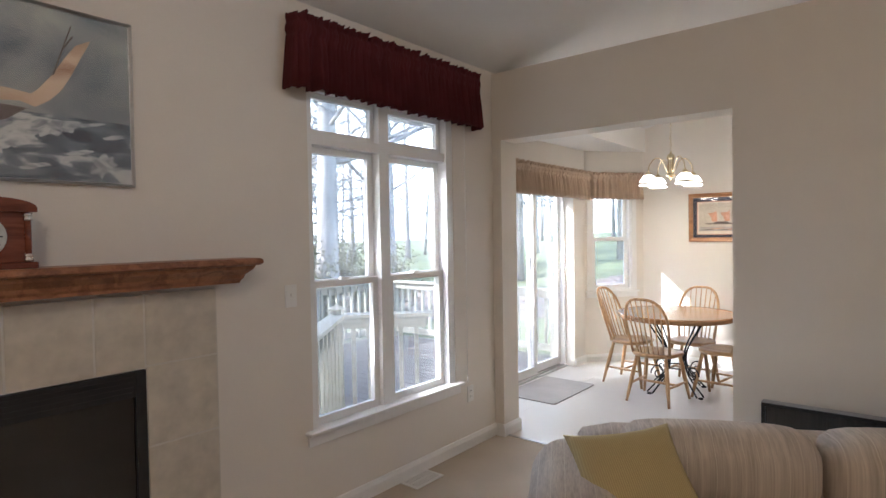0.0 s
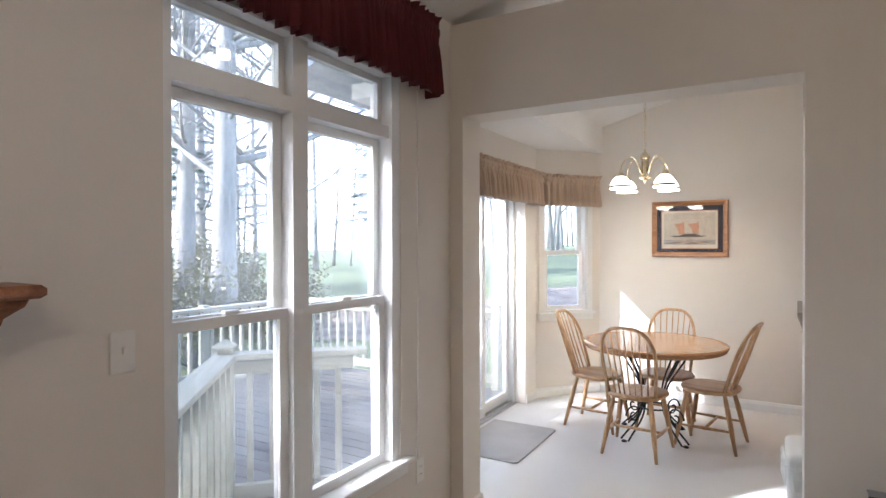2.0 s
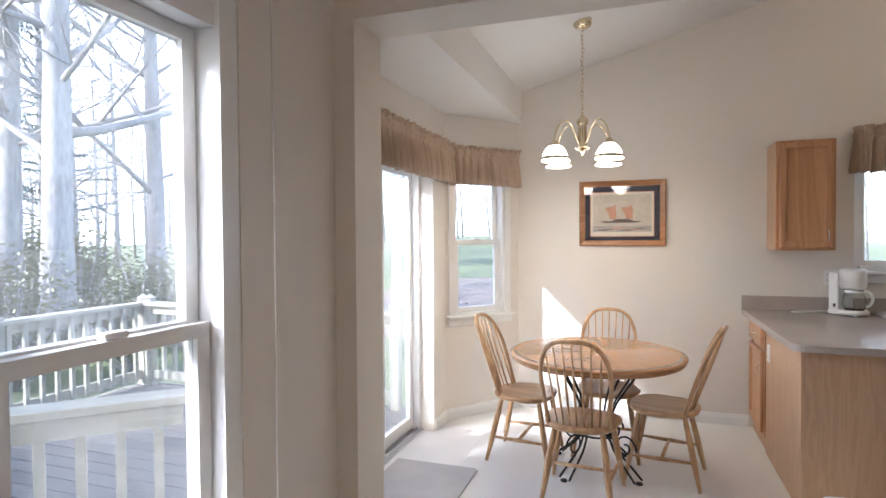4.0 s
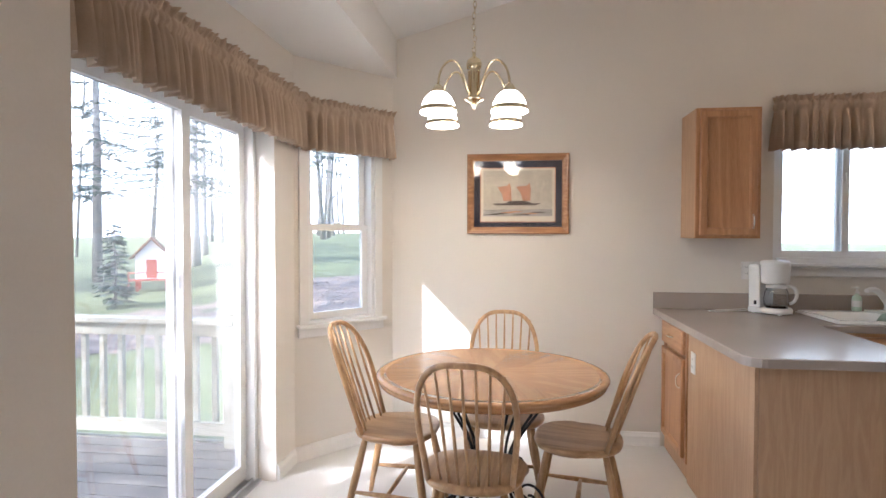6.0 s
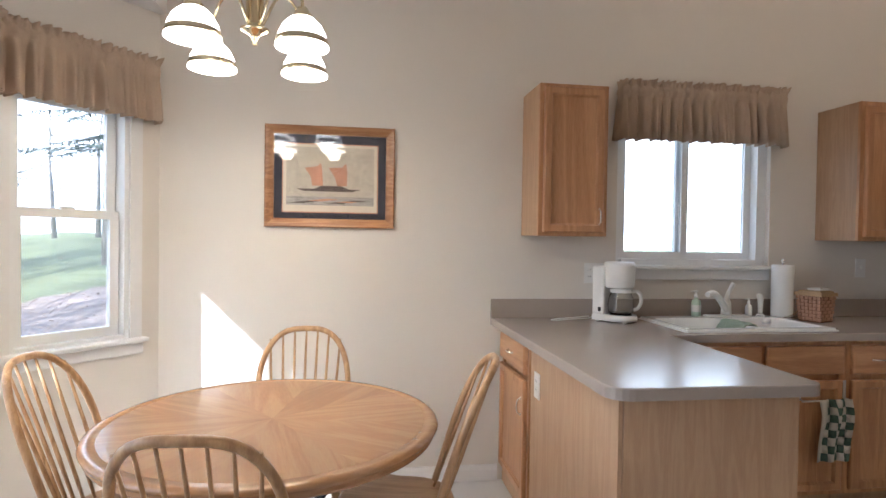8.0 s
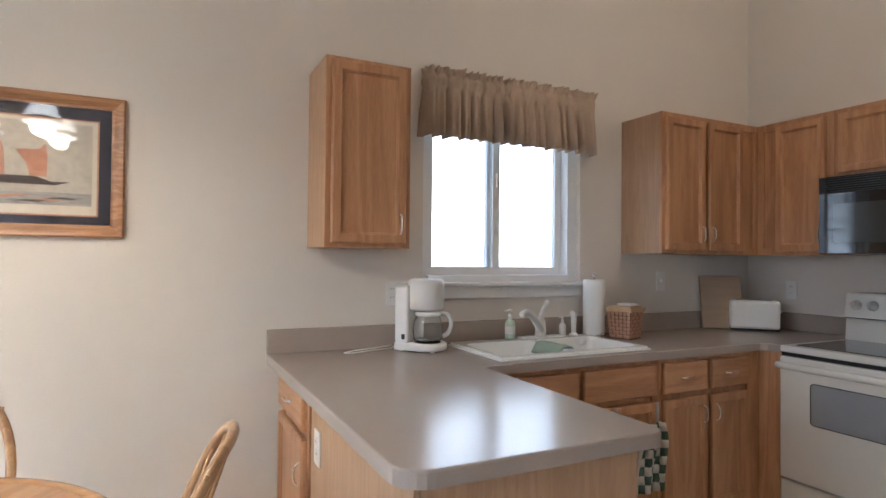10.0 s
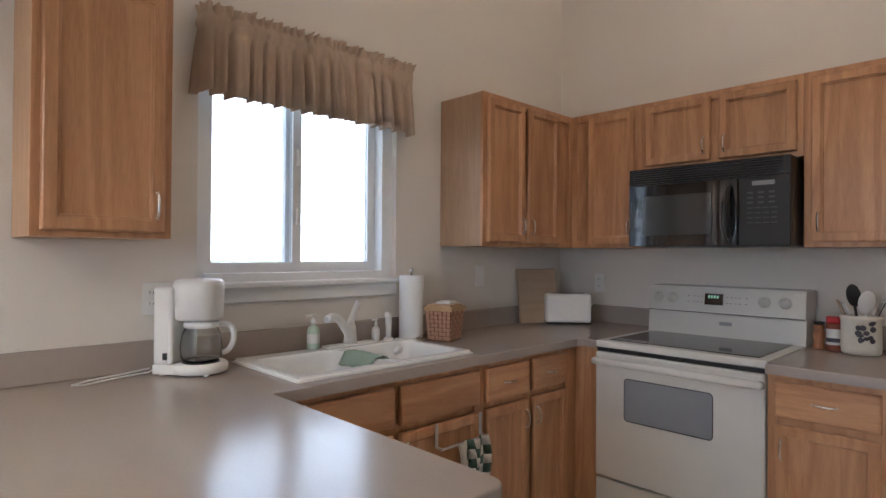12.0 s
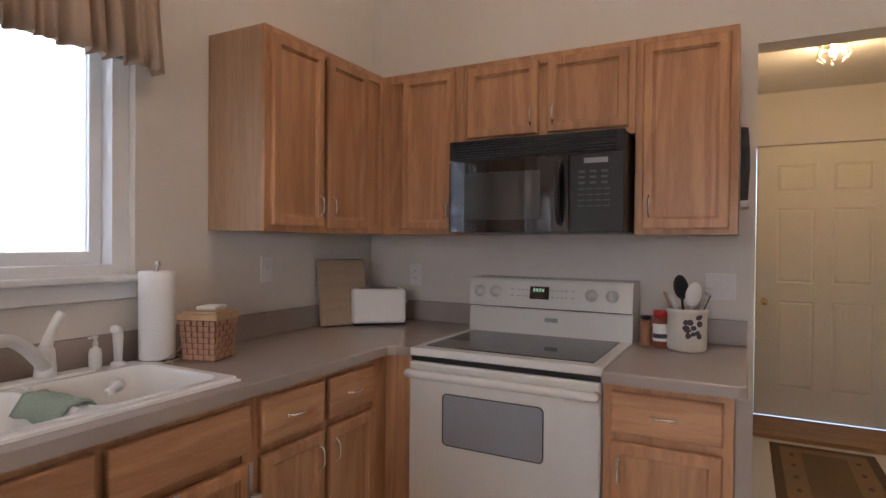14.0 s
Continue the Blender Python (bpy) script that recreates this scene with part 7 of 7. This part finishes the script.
def spruce(x, y, h, seed, bare=0.12, label="dark spruce with drooping boughs"):
    rnd = random.Random(seed)
    t = thing("tree", label, "tree", pose(x, y, ground_z(x, y)), "spruces")
    part("trunk", tube([(0, 0, -0.1), (0.05, 0, h * 0.4), (0, 0, h)], 0, 10, taper=[h * 0.014, h * 0.010, 0.02]), BARK, t)
    bm = bmesh.new()
    verts, faces = [], []
    for k in range(max(int(h * 9), 90)):
        f = bare + (1 - bare) * rnd.random() ** 1.1
        a = rnd.uniform(0, 6.28)
        L = (1 - f) * h * 0.23 * rnd.uniform(0.6, 1.1) + 0.15
        z = h * f
        droop = rnd.uniform(0.12, 0.35)
        d = Vector((math.cos(a), math.sin(a), 0))
        pts = [Vector((0, 0, z)), d * L * 0.5 + Vector((0, 0, z - droop * L * 0.25)), d * L + Vector((0, 0, z - droop * L * 0.55))]
        tube(pts, 0, 3, bm=bm, taper=[0.022, 0.013, 0.005])
        m = int(5 + L * 9)
        for q in range(m):
            s = (q + rnd.random()) / m
            if s < 0.15:
                continue
            c = pts[0].lerp(pts[1], s * 2) if s < 0.5 else pts[1].lerp(pts[2], s * 2 - 1)
            for w in (-1, 1):
                sd = Vector((-d.y, d.x, 0)) * w
                e = c + (sd * rnd.uniform(0.5, 1) + d * 0.6 + Vector((0, 0, rnd.uniform(-0.5, 0.05)))) * (0.12 + 0.16 * L * (1 - s * 0.6)) * rnd.uniform(0.6, 1.2)
                wv = (e - c).cross(Vector((0, 0, 1))).normalized() * 0.03 * rnd.uniform(0.6, 1.4)
                n0 = len(verts)
                verts += [c - wv, c + wv, e + wv * 0.3 + Vector((0, 0, -0.02)), e - wv * 0.3]
                faces.append((n0, n0 + 1, n0 + 2, n0 + 3))
    part("boughs", bm, BARK, t)
    me = bpy.data.meshes.new("needles")
    me.from_pydata(verts, [], faces)
    me.materials.append(NEEDLE)
    nd = new("needles", me)
    nd.parent = t
    return t


bare_tree(-14.0, 10.7, 17, 0.26, 31)
bare_tree(-11.4, 9.8, 18, 0.28, 32)
bare_tree(-12.2, 12.9, 16, 0.22, 33)
far = bare_tree(-24.0, 20.0, 16, 0.22, 34, "slender bare tree at the back of the garden")
rnd = random.Random(77)
for k in range(16):
    x, y = rnd.uniform(-46, -18), rnd.uniform(8, 40)
    c = copy_thing(far, turned(x, y, ground_z(x, y), rnd.uniform(0, 360)))
    c.scale = (1, 1, rnd.uniform(0.85, 1.15))
sp = spruce(-13.6, 22.5, 15, 41, 0.22)
for x, y, s in ((-10.3, 26.0, 1.1), (-18.5, 24.5, 0.95), (-22.5, 16.5, 1.0)):
    c = copy_thing(sp, turned(x, y, ground_z(x, y), 70 * s))
    c.scale = (s, s, s)
# unseen tall spruces added to the south-west to shade deck, break up sun
for x, y, s in ((-8.9, -2.41, 0.73), (-11.3, -5.44, 0.93), (-14.0, -5.4, 1.1)):
    c = copy_thing(sp, turned(x, y, ground_z(x, y), 50 * s))
    c.scale = (s, s, s)
# two more unseen spruces, placed to block sun through door and window
for x, y, wide, tall in ((-7.2, 0.2, 1.3, 0.5), (-8.1, -4.3, 0.78, 0.78)):
    c = copy_thing(sp, turned(x, y, ground_z(x, y), 33 * x))
    c.scale = (wide, wide, tall)
small = spruce(-12.7, 17.9, 2.3, 45, 0.02, "small young spruce beside the playhouse")


def shrub(x, y, r, h, seed):
    rnd = random.Random(seed)
    t = thing("shrub", "leafy evergreen shrub beyond the deck railing", "shrub", pose(x, y, ground_z(x, y)), "shrubs")
    bm = bmesh.new()
    tips = []
    for k in range(26):
        a, e = rnd.uniform(0, 6.28), rnd.uniform(0.25, 1.4)
        tip = Vector((math.cos(a) * math.cos(e) * r, math.sin(a) * math.cos(e) * r, math.sin(e) * h)) * rnd.uniform(0.7, 1.05)
        tube([Vector((0, 0, -0.05)), tip * 0.5 + Vector((0, 0, -0.08)), tip], 0, 4, bm=bm, taper=[0.018, 0.012, 0.005])
        tips.append(tip)
    part("stems", bm, BARK, t)
    verts, faces = [], []
    for k in range(2600):
        p = rnd.choice(tips) * rnd.uniform(0.45, 1.0) + Vector((rnd.gauss(0, 0.16), rnd.gauss(0, 0.16), rnd.gauss(0, 0.12)))
        d = Vector((rnd.uniform(-1, 1), rnd.uniform(-1, 1), rnd.uniform(-0.6, 0.5))).normalized()
        w = d.orthogonal().normalized() * 0.022
        n0 = len(verts)
        verts += [p, p + d * 0.05 + w, p + d * 0.11, p + d * 0.05 - w]
        faces.append((n0, n0 + 1, n0 + 2, n0 + 3))
    me = bpy.data.meshes.new("leaves")
    me.from_pydata(verts, [], faces)
    me.materials.append(SHRUB)
    lv = new("leaves", me)
    lv.parent = t
    return t


sh = shrub(-9.2, 6.3, 1.2, 1.9, 51)
for x, y, s in ((-10.2, 8.2, 1.1), (-8.6, 4.4, 1.0), (-10.8, 5.2, 1.25), (-9.4, 9.6, 0.85), (-12.0, 7.2, 1.2), (-8.8, 2.6, 0.9), (-13.6, 9.0, 1.35), (-12.9, 11.4, 1.3), (-11.0, 11.6, 1.1), (-15.2, 12.2, 1.5), (-14.8, 6.6, 1.4), (-16.5, 9.4, 1.5), (-10.2, 3.4, 1.1), (-13.0, 4.6, 1.3)):
    c = copy_thing(sh, turned(x, y, ground_z(x, y), 130 * s + 20 * x))
    c.scale = (s, s, s)

# glowing sheet added for the bright low sky; it also lights the rooms
bm = bmesh.new()
low = [bm.verts.new((150 * math.cos(radians(a)), 150 * math.sin(radians(a)), -4)) for a in range(15, 206, 5)]
high = [bm.verts.new((v.co.x, v.co.y, 62)) for v in low]
for k in range(len(low) - 1):
    bm.faces.new((low[k], low[k + 1], high[k + 1], high[k])).smooth = True
SKYGLOW, n_, l_, p_ = node_mat("glowing_sky_sheet")
p_.inputs["Base Color"].default_value = (0, 0, 0, 1)
p_.inputs["Emission Color"].default_value = (0.87, 0.945, 1.0, 1)
p_.inputs["Emission Strength"].default_value = 1.3
structure("backdrop", bm, SKYGLOW, "glowing sheet standing in for the bright sky behind the trees", "sky")

# far woods behind the garden
FARBARK = paint("far_grey_bark", (0.30, 0.28, 0.26), 0.95, vary=0.3, big=2, fine=12, spec=0.1)
rnd = random.Random(99)
bm = bmesh.new()
for k in range(70):
    a = radians(rnd.uniform(75, 175))
    d = rnd.uniform(48, 85)
    x, y = d * math.cos(a), d * math.sin(a)
    z0, h = ground_z(x, y) - 0.2, rnd.uniform(11, 19)
    top = Vector((x + rnd.uniform(-1, 1), y + rnd.uniform(-1, 1), z0 + h))
    foot = Vector((x, y, z0))
    tube([foot, foot.lerp(top, 0.5) + Vector((rnd.uniform(-0.4, 0.4), rnd.uniform(-0.4, 0.4), 0)), top], 0, 5, bm=bm, taper=[rnd.uniform(0.12, 0.26), 0.10, 0.02])
    for q in range(12):
        p = foot.lerp(top, rnd.uniform(0.25, 0.95))
        b = rnd.uniform(0, 6.28)
        e = p + Vector((math.cos(b), math.sin(b), rnd.uniform(0.2, 1.1))) * rnd.uniform(1.2, 3.6)
        tube([p, p.lerp(e, 0.5) + Vector((0, 0, rnd.uniform(-0.2, 0.3))), e], 0, 3, bm=bm, taper=[0.06, 0.035, 0.012])
tagged(new("far_woods", mesh_of("far_woods", bm, FARBARK)), "bare grey woods far behind the garden", "woods", "", "stuff")

# playhouse at the end of the lawn
HX, HY = -14.5, 22.2
ph = thing("playhouse", "small red and white garden playhouse on the lawn", "playhouse", pose(HX, HY, ground_z(HX, HY), 0, 0, 30))
ph.scale = (0.92, 0.92, 0.92)
RED = paint("weathered_red_paint", (0.36, 0.09, 0.06), 0.7, vary=0.15, fine=30)
ROOFM = paint("brown_shingle", (0.22, 0.12, 0.08), 0.9, vary=0.3, big=6, fine=30, bump=0.5)
part("wall", prism([(-0.55, -0.5), (0.55, -0.5), (0.55, 0.5), (-0.55, 0.5)], 0.45, 1.35), TRIM, ph)
bm = bmesh.new()
A = [bm.verts.new((x, -0.64, z)) for x, z in ((-0.72, 1.28), (0.0, 2.05), (0.72, 1.28), (0.72, 1.20), (0.0, 1.95), (-0.72, 1.20))]
B = [bm.verts.new((x, 0.64, z)) for x, z in ((-0.72, 1.28), (0.0, 2.05), (0.72, 1.28), (0.72, 1.20), (0.0, 1.95), (-0.72, 1.20))]
for k in range(6):
    bm.faces.new((A[k], A[(k + 1) % 6], B[(k + 1) % 6], B[k]))
bm.faces.new(A[::-1])
bm.faces.new(B)
bmesh.ops.recalc_face_normals(bm, faces=bm.faces[:])
part("roof", bm, ROOFM, ph)
bm = bmesh.new()
A = [bm.verts.new((x, -0.495, z)) for x, z in ((-0.54, 1.35), (0.54, 1.35), (0.0, 1.93))]
B = [bm.verts.new((x, 0.495, z)) for x, z in ((-0.54, 1.35), (0.54, 1.35), (0.0, 1.93))]
for k in range(3):
    bm.faces.new((A[k], A[(k + 1) % 3], B[(k + 1) % 3], B[k]))
bm.faces.new(A[::-1])
bm.faces.new(B)
bmesh.ops.recalc_face_normals(bm, faces=bm.faces[:])
part("gable", bm, TRIM, ph)
part("door", boxes((-0.18, -0.52, 0.5, 0.18, -0.505, 1.2)), RED, ph, "faded red door")
for sx in (-0.5, 0.5):
    for sy in (-0.45, 0.45):
        part("leg", boxes((sx - 0.05, sy - 0.05, -0.05, sx + 0.05, sy + 0.05, 0.45)), RED, ph)
part("deck_rail", boxes((-0.75, -0.95, 0.42, 0.75, -0.52, 0.47), (-0.75, -0.95, 0.70, 0.75, -0.91, 0.75), (-0.75, -0.95, 0.0, -0.70, -0.90, 0.70), (0.70, -0.95, 0.0, 0.75, -0.90, 0.70)), RED, ph)

# eave of the bay roof outside the window
bm = bmesh.new()
A = [bm.verts.new(v) for v in ((XB - 0.55, 4.0, 2.52), (XB - 0.55, 7.6, 2.52), (XL - 0.16, 7.6, 2.95), (XL - 0.16, 4.0, 2.95))]
B = [bm.verts.new(v.co + Vector((0, 0, 0.10))) for v in A]
for k in range(4):
    bm.faces.new((A[k], A[(k + 1) % 4], B[(k + 1) % 4], B[k]))
bm.faces.new(A[::-1])
bm.faces.new(B)
bmesh.ops.recalc_face_normals(bm, faces=bm.faces[:])
structure("bay_roof", bm, paint("pale_grey_shingle", (0.42, 0.43, 0.45), 0.9, vary=0.2, big=6, fine=30, bump=0.5), "pale grey shingled lean-to roof over the bay", "roof")
